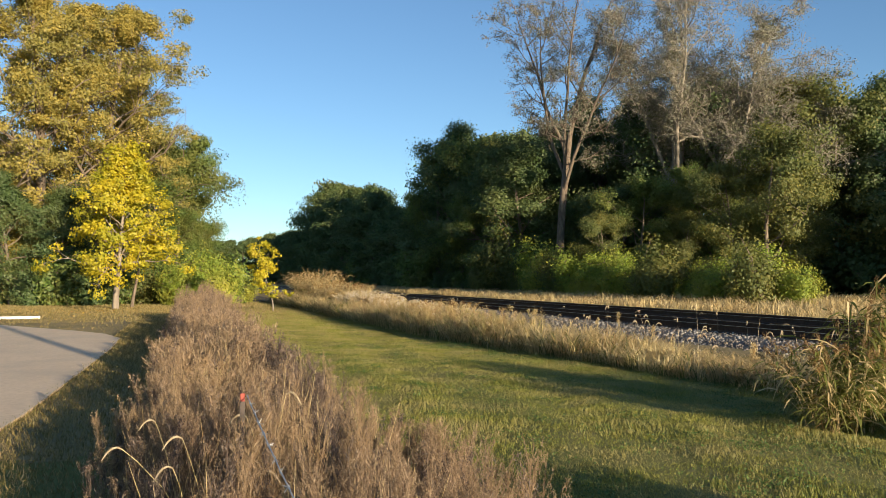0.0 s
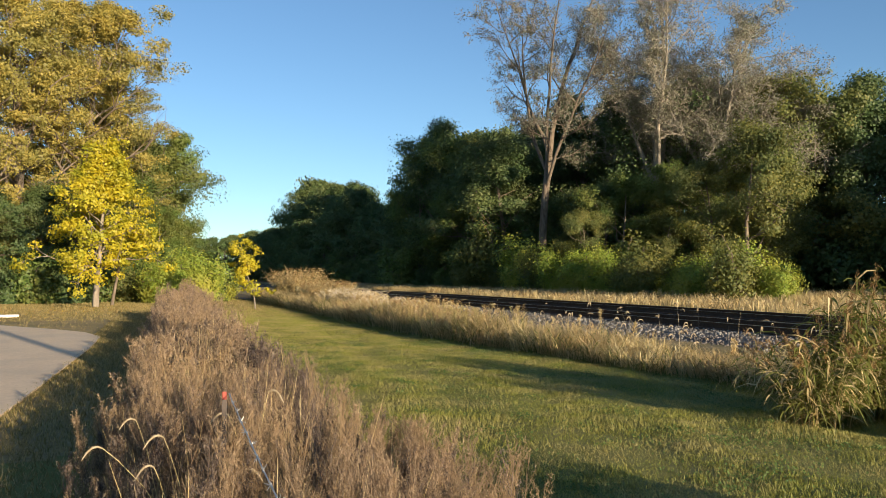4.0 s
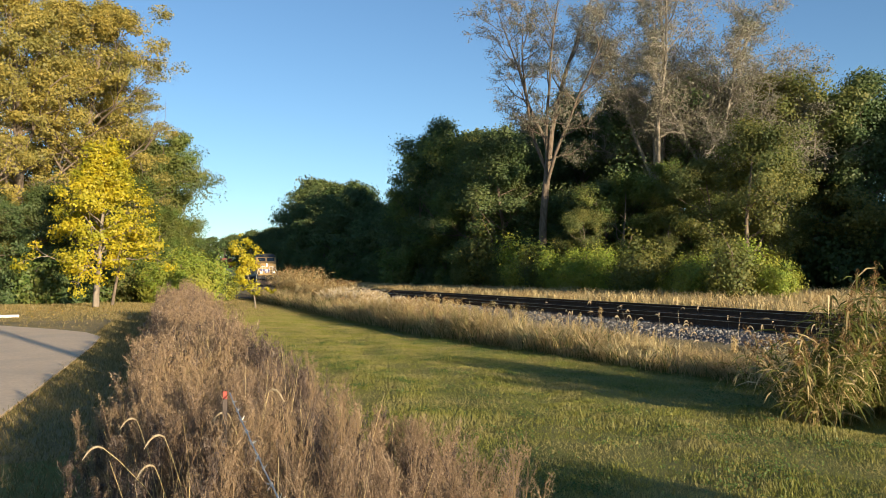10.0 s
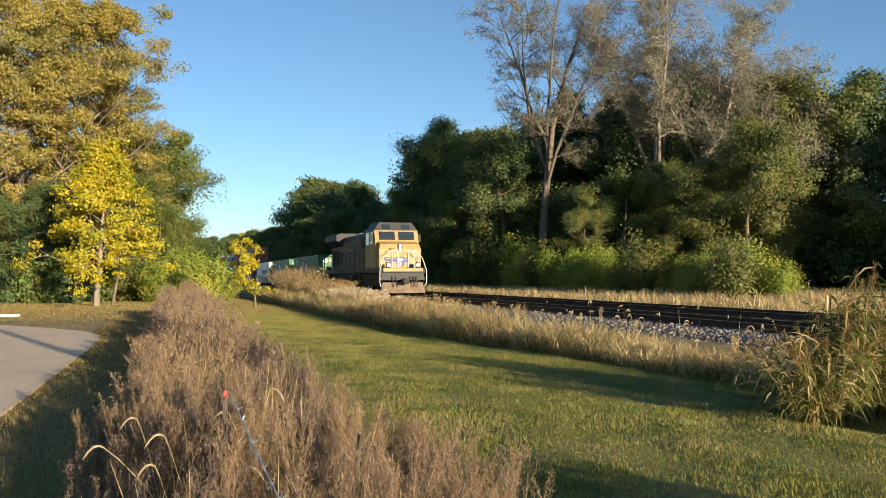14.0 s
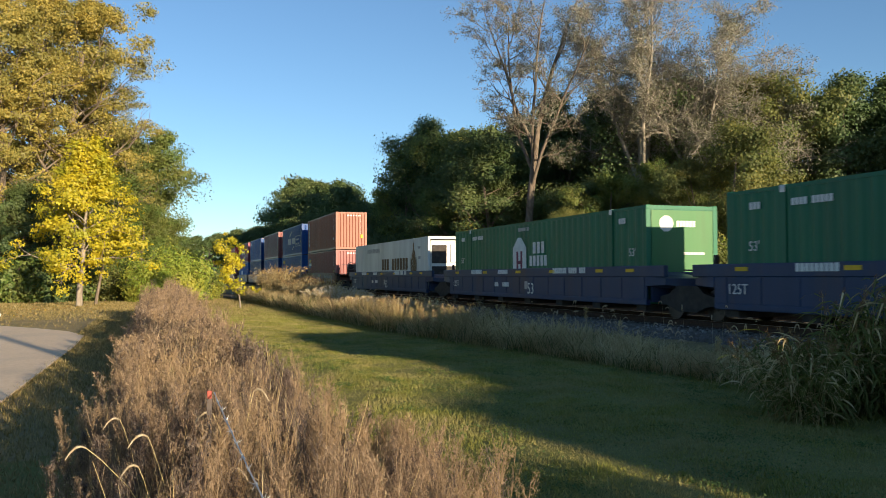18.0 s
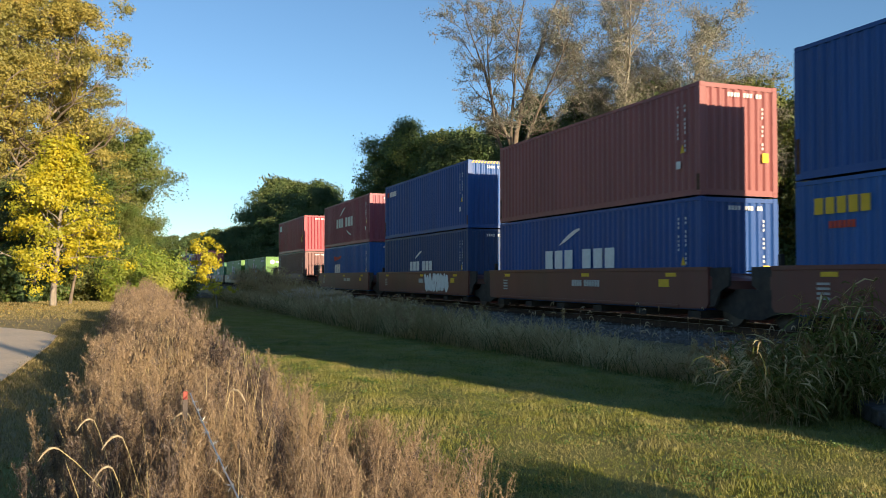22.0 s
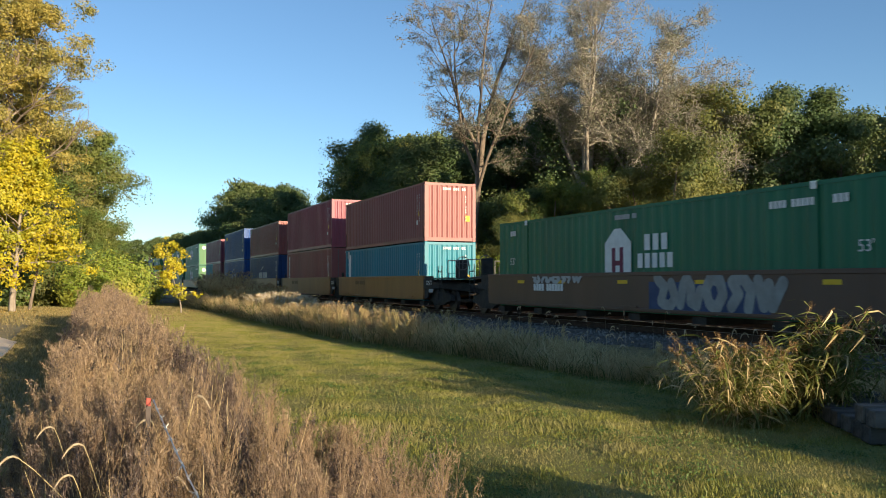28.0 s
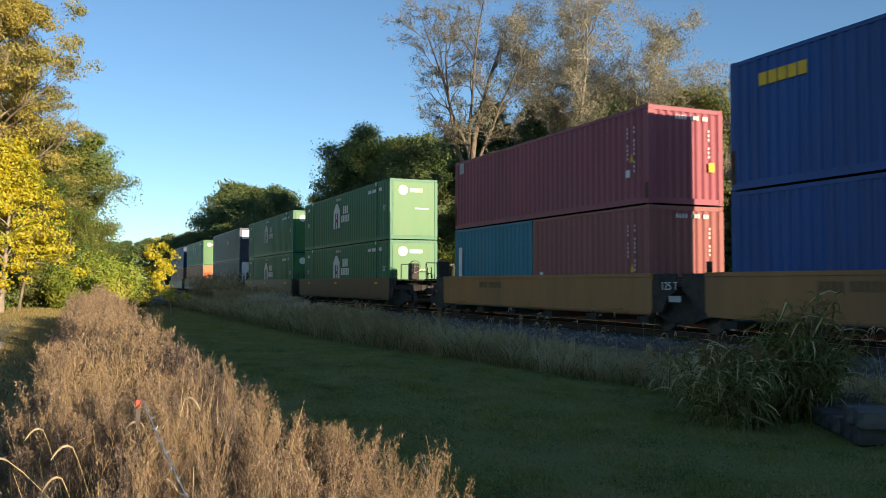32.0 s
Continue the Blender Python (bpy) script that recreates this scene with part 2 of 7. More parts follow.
def leaf_tris(centres, normals, size):
    """Leaves as single folded-flat triangles that face the way of the normals, roughly."""
    n = len(centres)
    size = np.broadcast_to(size, (n,))[:, None]
    k = normals / (np.linalg.norm(normals, axis=1)[:, None] + 1e-9) + 0.45 * rng.normal(size=(n, 3))
    k /= np.linalg.norm(k, axis=1)[:, None]
    a = np.cross(k, unit(n))
    a /= np.linalg.norm(a, axis=1)[:, None] + 1e-9
    b = np.cross(k, a)
    v = np.stack([centres + a * size * 0.62, centres - a * size * 0.4 + b * size * 0.48, centres - a * size * 0.4 - b * size * 0.48], 1)
    return v.reshape(-1, 3), np.arange(3 * n).reshape(n, 3)


def tubes(p0, p1, r0, r1, sides=4):
    """Many tapered sticks at once, open ended."""
    p0, p1 = np.asarray(p0, float), np.asarray(p1, float)
    n = len(p0)
    r0, r1 = np.broadcast_to(r0, (n,)), np.broadcast_to(r1, (n,))
    d = p1 - p0
    d /= np.linalg.norm(d, axis=1)[:, None] + 1e-9
    ref = np.where(np.abs(d[:, 2:3]) > 0.9, np.array([[1.0, 0, 0]]), np.array([[0, 0, 1.0]]))
    u = np.cross(d, ref)
    u /= np.linalg.norm(u, axis=1)[:, None]
    w = np.cross(d, u)
    ang = 2 * np.pi * np.arange(sides) / sides
    ring = u[:, None] * np.cos(ang)[None, :, None] + w[:, None] * np.sin(ang)[None, :, None]
    v = np.concatenate([p0[:, None] + ring * r0[:, None, None], p1[:, None] + ring * r1[:, None, None]], 1)
    i = np.arange(sides)
    j = (i + 1) % sides
    f = np.stack([i, j, sides + j, sides + i], 1)[None] + (np.arange(n) * 2 * sides)[:, None, None]
    return v.reshape(-1, 3), f.reshape(-1, 4)


def merge(*pairs):
    vs, fs, n = [], [], 0
    for v, f in pairs:
        vs.append(v)
        fs.append(f + n)
        n += len(v)
    return np.concatenate(vs), np.concatenate(fs)

# ---- ground, drive and railway ----
TRACK, TRACK2, RAILTOP = 14.74, 19.05, 0.55


def ground_z(x, y):
    """Height of the ground sheet: flat lawn, a low rise along the railway."""
    x, y = np.asarray(x, float), np.asarray(y, float)
    rise = 0.18 * np.clip((y - 8.0) / 3.0, 0, 1) + 0.1 * np.clip((y - 22.0) / 8.0, 0, 1)
    rough = 0.011 * np.sin(x * 2.3 + 1.7 * np.sin(y * 1.1)) * np.sin(y * 2.9 + np.sin(x * 1.3)) + 0.008 * np.sin(x * 5.3 + y * 1.9) * np.sin(y * 4.7 - x * 1.2) + 0.012 * np.sin(0.42 * x + 4.2 * y + 0.8 * np.sin(x * 0.6))
    near = np.clip(y - 1.5, 0, 1) * np.clip(10.4 - y, 0, 1) * np.clip((x + 34) / 8, 0, 1) * np.clip(1 - x, 0, 1)
    return rise + 0.03 * np.sin(x * 0.31 + y * 0.5) * np.sin(y * 0.43 - x * 0.12) * np.clip(y - 2, 0, 1) + rough * near


TURF = surface("dry_turf", (0.22, 0.165, 0.07), (0.36, 0.27, 0.125), 7, 0.95, bump=0.7, bump_scale=25, dirt=(0.075, 0.085, 0.025), dirt_scale=0.4, dirt_amount=0.7)
LITTER = surface("forest_floor", (0.06, 0.045, 0.025), (0.14, 0.10, 0.055), 5, 0.95, bump=0.8, bump_scale=12)


def build_ground():
    xs = np.unique(np.concatenate([np.linspace(-3000, -300, 12), np.linspace(-300, -70, 40), np.arange(-70, -30, 0.5), np.arange(-30, 2, 0.2), np.linspace(2, 60, 24), np.linspace(60, 3000, 12)]))
    ys = np.unique(np.concatenate([np.linspace(-3000, -60, 12), np.linspace(-60, -8, 22), np.arange(-8, 0, 0.5), np.arange(0, 10.6, 0.16), np.arange(10.6, 32, 0.5), np.linspace(32, 120, 20), np.linspace(120, 3000, 12)]))
    X, Y = np.meshgrid(xs, ys)
    v = np.stack([X, Y, ground_z(X, Y)], -1).reshape(-1, 3)
    nx, ny = len(xs), len(ys)
    i, j = np.meshgrid(np.arange(nx - 1), np.arange(ny - 1))
    a = (j * nx + i).ravel()
    f = np.stack([a, a + 1, a + nx + 1, a + nx], 1)
    cx, cy = v[f].mean(1)[:, 0], v[f].mean(1)[:, 1]
    wob = 0.6 * np.sin(cx * 0.9) + 0.5 * np.sin(cx * 0.37 + cy)
    kind = np.zeros(len(f), int)
    kind[(cy < 0.2) & (cx < -9 + wob)] = 1
    kind[(cx < -45 + wob) & (cy < 3)] = 1
    kind[(cy > np.interp(cx, [-60, -26, -16, -12, -8, -2], [6.6, 7.0, 8.0, 8.5, 9.0, 9.4]) + 0.3) & (cy < 23) & (cx < 4)] = 1
    kind[(cy > 22.5 + 0.3 * wob) & (cy < 36 + 0.9 * np.maximum(0, cx + 77))] = 1
    kind[(cy > 36 + 0.9 * np.maximum(0, cx + 77) + 0.3 * wob) | (cx < -63 + wob) & (cy < 8) | (cy < -14)] = 2
    ob = new("ground", quick_mesh("ground", v, f, [LAWN, TURF, LITTER], kind, True))
    tagged(ob, "mown green lawn and dry tan turf", "ground", kind="structure")


def build_drive():
    # a rounded concrete apron, thin slab
    pts = []
    for x, y in ((-6, -9), (-6, -2.6), (-9, -2.15), (-12, -1.95), (-17, -1.85), (-23, -1.75), (-27, -1.8), (-29.3, -2.4), (-31.5, -3.6), (-34, -5.3), (-36, -6.6), (-38.5, -9), (-40, -14), (-41, -24), (-6, -24)):
        pts.append((x, y))
    n = len(pts)
    g = Geo().add([(x, y, -0.1) for x, y in pts] + [(x, y, 0.035) for x, y in pts],
                  [(i, (i + 1) % n, n + (i + 1) % n, n + i) for i in range(n)] + [tuple(range(n))[::-1], tuple(range(n, 2 * n))])
    ob = part("pavement", g, CONCRETE, None)
    tagged(ob, "pale worn concrete drive with a rounded corner", "pavement", kind="structure")
    stop = thing("parking_kerb", pose(-42, -7.4, 0, 0, 0, 8), "white concrete parking kerb lying on the turf", "kerb")
    part("block", Geo().prism_x([(-0.09, 0.0), (0.09, 0.0), (0.07, 0.13), (-0.07, 0.13)], -0.1, 0.1).box(-1.2, 1.2, -0.09, 0.09, 0.0, 0.13, 0.02), surface("kerb_paint", (0.6, 0.58, 0.54), (0.75, 0.73, 0.7), 10, 0.8), stop).rotation_euler = (0, 0, radians(90))


RAIL_SHAPE = [(-0.075, 0.0), (0.075, 0.0), (0.075, 0.015), (0.012, 0.035), (0.012, 0.135), (0.037, 0.15), (0.037, 0.176), (-0.037, 0.176), (-0.037, 0.15), (-0.012, 0.135), (-0.012, 0.035), (-0.075, 0.015)]


def build_track(yc, label, tie_from, tie_to):
    tr = thing("railway_track", pose(0, yc, RAILTOP - 0.18), label, "track", "railway tracks", "structure")
    for s in (-0.755, 0.755):
        rail = part("rail", Geo().prism_x([(y + s, z) for y, z in RAIL_SHAPE], -470, 300), RAIL, tr)
        part("rail_head", Geo().box(-470, 300, s - 0.03, s + 0.03, 0.176, 0.18), RAIL_TOP, rail, "wheel-polished steel running surface")
    me = mesh_of("tie", Geo().box(-0.115, 0.115, -1.3, 1.3, -0.16, 0.0, 0.012).v, Geo().box(-0.115, 0.115, -1.3, 1.3, -0.16, 0.0, 0.012).f, TIE)
    rest = Geo()
    r = random.Random(int(yc * 10))
    k = 0
    x = tie_to
    while x > -260:
        if x > tie_from:
            t = part("tie", me, TIE, tr)
            t.location, t.rotation_euler = (x, r.uniform(-0.05, 0.05), r.uniform(-0.012, 0.004)), (0, 0, r.uniform(-0.02, 0.02))
        else:
            rest.box(x - 0.115, x + 0.115, -1.3, 1.3, -0.16, 0.0)
        x -= 0.53
    tagged(part("tie", rest, TIE, tr), kind="stuff")


def build_ballast():
    g = Geo().prism_x([(10.9, -0.05), (12.7, 0.30), (13.2, 0.345), (20.6, 0.345), (21.2, 0.30), (22.6, 0.0), (22.6, -0.3), (10.9, -0.3)], -470, 300)
    ob = part("ballast_bed", g, BALLAST, None)
    tagged(ob, "grey crushed-stone railway ballast bed", "ballast", kind="structure")
    # loose stones on it
    ico = bmesh.new()
    bmesh.ops.create_icosphere(ico, subdivisions=1, radius=1.0)
    base = np.array([v.co[:] for v in ico.verts])
    tri = np.array([[v.index for v in f.verts] for f in ico.faces])
    ico.free()
    n = 13000
    x = -3 - 62 * rng.random(n) ** 1.5
    y = 10.7 + 3.6 * rng.random(n) ** 1.1
    z = np.interp(y, [10.9, 12.7, 13.2, 20], [-0.02, 0.30, 0.345, 0.345]) + 0.005
    s = rng.uniform(0.022, 0.05, n)
    sc = rng.uniform(0.65, 1.25, (n, 1, 3)) * s[:, None, None]
    jit = base[None] * sc * rng.uniform(0.8, 1.2, (n, 12, 1))
    v = jit + np.stack([x, y, z], 1)[:, None]
    f = tri[None] + (np.arange(n) * 12)[:, None, None]
    STONE = leafy("ballast_stone", [(0.07, 0.066, 0.06), (0.16, 0.15, 0.138), (0.32, 0.305, 0.285)], 0.0, (0.13, 0.105, 0.09), 0.7)
    tagged(new("ballast_stones", quick_mesh("ballast_stones", v.reshape(-1, 3), f.reshape(-1, 3), STONE)), "loose grey crushed stones beside the rails", "gravel", kind="stuff")


build_ground()
build_drive()
build_ballast()
build_track(TRACK, "rusty steel rails on dark tarred timber ties, nearer line", -110, 6)
build_track(TRACK2, "rusty steel rails on dark tarred timber ties, farther line", -60, 6)

# ---- trees ----
class Sticks:
    """Grows stems of tapered sticks from one seed."""

    def __init__(self, seed):
        self.q = np.random.default_rng(seed)
        self.p0, self.p1, self.r0, self.r1 = [], [], [], []

    def stem(self, p, d, length, ra, rb, n, w, up):
        pts = [p]
        for i in range(n):
            d = d + self.q.normal(0, w, 3) + np.array([0, 0, up])
            d = d / np.linalg.norm(d)
            p2 = p + d * length / n
            self.p0.append(p)
            self.p1.append(p2)
            self.r0.append(ra + (rb - ra) * i / n)
            self.r1.append(ra + (rb - ra) * (i + 1) / n)
            p = p2
            pts.append(p)
        return pts

    def side(self, d, ang):
        a = self.q.normal(size=3)
        a -= d * (a @ d)
        a /= np.linalg.norm(a)
        return d * math.cos(ang) + a * math.sin(ang)

    def done(self, tips):
        return np.array(self.p0), np.array(self.p1), np.array(self.r0), np.array(self.r1), np.array(tips)


def skeleton_of(h, r, base, width, limbs, subs, twigs, wig, rise, seed, lean=0.0, top=0.35, cone=0.0):
    """Trunk, limbs and twigs as sticks. Returns stick ends and radii, and the twig points that bear leaves."""
    s = Sticks(seed)
    q, tips = s.q, []
    trunk = s.stem(np.zeros(3), np.array([lean, 0, 1.0]), h * 0.93, r, r * 0.12, 12, 0.05, 0.03)
    for k in range(limbs):
        f = base + (0.97 - base) * (k + q.random() * 0.8) / limbs
        i = min(int(f * 12), 11)
        p = trunk[i] + (trunk[i + 1] - trunk[i]) * (f * 12 - i)
        g = (f - base) / (1 - base)
        reach = width * (math.sin(math.pi * min(1, 0.22 + 0.78 * g)) * 0.8 + top * (1 - abs(2 * g - 1))) * q.uniform(0.7, 1.15)
        if cone:
            reach = width * (1.0 - cone * g) * q.uniform(0.75, 1.1)
        az = k * 2.4 + q.uniform(-0.4, 0.4)
        el = rise * (0.25 + 0.75 * g) + q.uniform(-0.1, 0.2)
        d = np.array([math.cos(az) * math.cos(el), math.sin(az) * math.cos(el), math.sin(el)])
        rl = max(r * (1 - f) * 0.55, r * 0.10)
        limb = s.stem(p, d, max(reach, 0.6), rl, rl * 0.2, 5, wig, 0.06)
        for j in range(subs):
            a = limb[q.integers(1, 6)] if j else limb[5]
            dd = s.side(d, q.uniform(0.4, 1.1))
            sub = s.stem(a, dd, max(reach, 1.0) * q.uniform(0.25, 0.5), rl * 0.35, rl * 0.1, 3, wig * 1.3, 0.05)
            for m in range(twigs):
                a2 = sub[q.integers(1, 4)]
                tw = s.stem(a2, s.side(dd, q.uniform(0.3, 1.2)), max(reach, 1.0) * q.uniform(0.12, 0.28), rl * 0.10 + 0.003, 0.004, 2, wig * 1.5, 0.04)
                tips += [tw[1], tw[2]]
    return s.done(tips)


def forked_skeleton(seed, tall, fork, leaders, spread, r, reach, limbs, subs, twigs, wig, low=0.10):
    """A trunk that parts at the height fork into leaders, each with limbs and twigs of its own."""
    s = Sticks(seed)
    q, tips = s.q, []
    trunk = s.stem(np.zeros(3), np.array([0.02, 0, 1.0]), fork, r, r * 0.74, 8, 0.035, 0.03)
    for k in range(leaders):
        az = 2 * math.pi * k / leaders + q.uniform(-0.5, 0.5)
        tilt = spread * (0.25 if k == 0 else q.uniform(0.7, 1.2))
        d = np.array([math.cos(az) * math.sin(tilt), math.sin(az) * math.sin(tilt), math.cos(tilt)])
        length = (tall - fork) * (1.0 if k == 0 else q.uniform(0.68, 0.92))
        start = trunk[-1] if k < 2 else trunk[-1 - int(q.integers(0, 3))]
        lead = s.stem(start, d, length, r * (0.66 if k == 0 else 0.46), r * 0.07, 9, 0.07, 0.05)
        for j in range(limbs):
            f = low + (0.98 - low) * (j + q.random()) / limbs
            i = min(int(f * 9), 8)
            p = lead[i] + (lead[i + 1] - lead[i]) * (f * 9 - i)
            along = (lead[i + 1] - lead[i]) / np.linalg.norm(lead[i + 1] - lead[i])
            dd = s.side(along, q.uniform(0.55, 1.15))
            ln = reach * (1 - 0.5 * f) * q.uniform(0.55, 1.2)
            rl = r * 0.24 * (1 - 0.65 * f)
            limb = s.stem(p, dd, ln, rl, rl * 0.2, 5, wig, 0.07)
            for _ in range(subs):
                d3 = s.side(dd, q.uniform(0.35, 1.1))
                sub = s.stem(limb[q.integers(1, 6)], d3, ln * q.uniform(0.25, 0.55), rl * 0.4, rl * 0.1, 3, wig * 1.2, 0.05)
                for _ in range(twigs):
                    tw = s.stem(sub[q.integers(1, 4)], s.side(d3, q.uniform(0.3, 1.2)), ln * q.uniform(0.12, 0.32), rl * 0.12 + 0.003, 0.004, 2, wig * 1.5, 0.04)
                    tips += [tw[1], tw[2]]
    return s.done(tips)


def make_tree(name, label, group, h, r, base, width, bark, leaf, count, size, fuzz, seed, limbs=18, subs=4, twigs=4, wig=0.16, rise=0.9, lean=0.0, fine=0.0, top=0.35, at=None, sides=4, clumps=0, flat=0.7, cone=0.0):
    """A tree with one leading trunk. clumps: how many leaf clumps the crown is gathered into (0: leaves along all twigs)."""
    return clothe(name, label, group, skeleton_of(h, r, base, width, limbs, subs, twigs, wig, rise, seed, lean, top, cone), h, bark, leaf, count, size, fuzz, seed, fine, at, sides, clumps, flat)


def clothe(name, label, group, sticks, h, bark, leaf, count, size, fuzz, seed, fine=0.0, at=None, sides=4, clumps=0, flat=0.7):
    ob = thing(name, at if at is not None else pose(0, 0, 0), label, "tree", group)
    P0, P1, R0, R1, tips = sticks
    thick = R0 > 0.03
    R0, R1 = np.maximum(R0, fine), np.maximum(R1, fine * 0.8)
    v, f = merge(tubes(P0[thick], P1[thick], R0[thick], R1[thick], sides + 2), tubes(P0[~thick], P1[~thick], R0[~thick], R1[~thick], 3))
    part("trunk", quick_mesh("trunk", v, f, bark, smooth=True), bark, ob)
    q = np.random.default_rng(seed + 500)
    spots = tips[q.permutation(len(tips))[:clumps]] if clumps else tips
    pick = q.integers(0, len(spots), count)
    rad = fuzz * q.uniform(0.6, 1.4, len(spots))[pick]
    d = q.normal(size=(count, 3))
    d /= np.linalg.norm(d, axis=1)[:, None]
    off = d * (rad * q.random(count) ** 0.45)[:, None] * np.array([1.15, 1.15, flat])
    c = spots[pick] + off
    c[:, 2] = np.maximum(c[:, 2], 0.05)
    axis = np.array([0, 0, h * 0.5])
    outward = c - axis
    outward /= np.linalg.norm(outward, axis=1)[:, None] + 1e-9
    v, f = leaf_tris(c, d * 0.9 + outward * 0.7 + np.array([0, 0, 0.25]), size * q.uniform(0.65, 1.35, count))
    part("crown", quick_mesh("crown", v, f, leaf), leaf, ob)
    return ob


def make_shrub(name, label, h, w, leaf, count, size, seed, at=None, stems=9):
    q = np.random.default_rng(seed)
    ob = thing(name, at if at is not None else pose(0, 0, 0), label, "shrub", "undergrowth")
    P0, P1, cs = [], [], []
    for k in range(stems):
        az, sp = q.uniform(0, 6.28), q.uniform(0.15, 1.0)
        p = np.array([math.cos(az) * w * 0.2 * sp, math.sin(az) * w * 0.2 * sp, 0.0])
        tip = np.array([math.cos(az) * w * sp, math.sin(az) * w * sp, h * q.uniform(0.55, 1.0) * (1.1 - 0.4 * sp)])
        for a, b in ((0, 0.35), (0.35, 0.7), (0.7, 1)):
            pa, pb = p + (tip - p) * a, p + (tip - p) * b + q.normal(0, 0.05 * h, 3)
            P0.append(pa); P1.append(pb); cs.append((pb, 0.16 * h + 0.2))
            for m in range(3):
                pc = pb + q.normal(0, 0.22 * w, 3) + np.array([0, 0, 0.05 * h])
                P0.append(pb); P1.append(pc); cs.append((pc, 0.12 * h + 0.12))
    v, f = tubes(np.array(P0), np.array(P1), 0.03, 0.015, 3)
    part("stem", quick_mesh("stem", v, f, BARK), BARK, ob)
    pick = q.integers(0, len(cs), count)
    pos, sig = np.array([c[0] for c in cs]), 0.6 * np.array([c[1] for c in cs])
    c = pos[pick] + q.normal(size=(count, 3)) * sig[pick][:, None]
    c[:, 2] = np.abs(c[:, 2])
    v, f = leaf_tris(c, (c - pos[pick]) + 0.5 * (c - np.array([0, 0, h * 0.3])) + np.array([0, 0, 0.2]), size * q.uniform(0.65, 1.35, count))
    part("foliage", quick_mesh("foliage", v, f, leaf), leaf, ob)
    return ob


def place(src, x, y, turn, s, sz=None):
    c = copy_thing(src, pose(x, y, 0))
    c.matrix_basis = pose(x, y, float(ground_z(x, y)) - 0.05, 0, 0, turn) @ Matrix.Diagonal((s, s, sz or s, 1))
    return c


def move(ob, x, y, turn=0, s=1.0, sz=None):
    ob.matrix_world = pose(x, y, float(ground_z(x, y)) - 0.05, 0, 0, turn) @ Matrix.Diagonal((s, s, sz or s, 1))
    return ob


WOOD = "trees of the wood beyond the railway"
BANK = "trees behind the drive"


def build_trees():
    r = random.Random(5)
    GREENS = "dense dark green broadleaf tree in the wood"
    dark = [make_tree("broadleaf_tree", GREENS, WOOD, 16, 0.28, 0.08, 4.2, BARK, LEAF_DARK, 34000, 0.165, 1.15, 11 + k, limbs=24, subs=4, twigs=3, clumps=260) for k in range(2)]
    far = [make_tree("broadleaf_tree", GREENS, WOOD, 16, 0.28, 0.06, 4.6, BARK, LEAF_DARK, 18000, 0.27, 1.35, 15 + k, limbs=20, subs=4, twigs=2, clumps=170) for k in range(2)]
    olive = make_tree("broadleaf_tree", "broadleaf tree turning olive and yellow", WOOD, 12, 0.2, 0.12, 4.0, BARK, LEAF_OLIVE, 32000, 0.125, 1.0, 21, limbs=13, subs=4, twigs=4, wig=0.25, clumps=150)
    olive2 = make_tree("broadleaf_tree", "broadleaf tree turning olive and yellow", WOOD, 12, 0.2, 0.10, 4.4, BARK, LEAF_OLIVE, 32000, 0.125, 0.9, 24, limbs=11, subs=5, twigs=4, wig=0.3, clumps=150, lean=0.15)
    green = make_tree("broadleaf_tree", "green broadleaf tree with a sunlit crown", WOOD, 13, 0.22, 0.12, 4.3, BARK, LEAF_GREEN, 32000, 0.13, 1.0, 31, limbs=12, subs=4, twigs=4, wig=0.25, clumps=150)
    green2 = make_tree("broadleaf_tree", "green broadleaf tree with a sunlit crown", WOOD, 13, 0.22, 0.10, 4.6, BARK, LEAF_GREEN, 32000, 0.13, 0.95, 33, limbs=11, subs=5, twigs=4, wig=0.3, clumps=160, lean=-0.12)
    fresh = {id(k) for k in dark + far + [olive, green, olive2, green2]}

    def put(k, x, y, s, sz=None):
        if id(k) in fresh:
            fresh.discard(id(k))
            return move(k, x, y, r.uniform(0, 360), s, sz)
        return place(k, x, y, r.uniform(0, 360), s, sz)

    # front row along the railway, from the near end to the far end
    K = 1.33     # the wood's plan is drawn at three quarters of its size

    def wood(k, x, y, s, sz=None):
        return put(k, K * x, K * y, K * s, K * (sz or s))

    def edge(x):
        return 27.0 + 0.9 * max(0.0, x + 58)

    def skyline(x, y):
        """How tall the wood stands at a place of its plan."""
        slope = np.interp(math.degrees(math.atan2(-x, y)), [44, 47, 48.5, 56, 60, 65, 69, 71.6, 72.4, 72.9, 73.4, 76.9, 77.8, 80.6, 81.2, 85, 88], [0.215, 0.21, 0.238, 0.236, 0.245, 0.19, 0.19, 0.194, 0.180, 0.140, 0.092, 0.092, 0.120, 0.118, 0.064, 0.058, 0.056])
        return float(slope) * math.hypot(x, y) + 1.75 / K

    x = -46.0
    while x > -300:
        near = x > -88
        k = r.choice((olive, green, green2, olive2, olive, dark[1])) if x > -60 else r.choice((dark[0], dark[1], green, green2, dark[0])) if near else far[r.randrange(2)]
        tall = {id(olive): 12.0, id(olive2): 12.0, id(green): 13.0, id(green2): 13.0}.get(id(k), 16.0)
        want = r.uniform(7, 12.5) if x > -58 else r.uniform(10.5, 13) if x > -66 else skyline(x, edge(x)) * r.uniform(0.80, 0.97)
        if abs(math.degrees(math.atan2(-x, edge(x))) - 65.3) > 1.3:
            wood(k, x, edge(x) + r.uniform(-1.6, 1.6), (0.92 * want / tall + 0.06) * r.uniform(0.8, 1.25), want / tall)
        x -= r.uniform(2.0, 3.2) if x > -58 else r.uniform(3.0, 4.2) * (1 if near else 1.35)
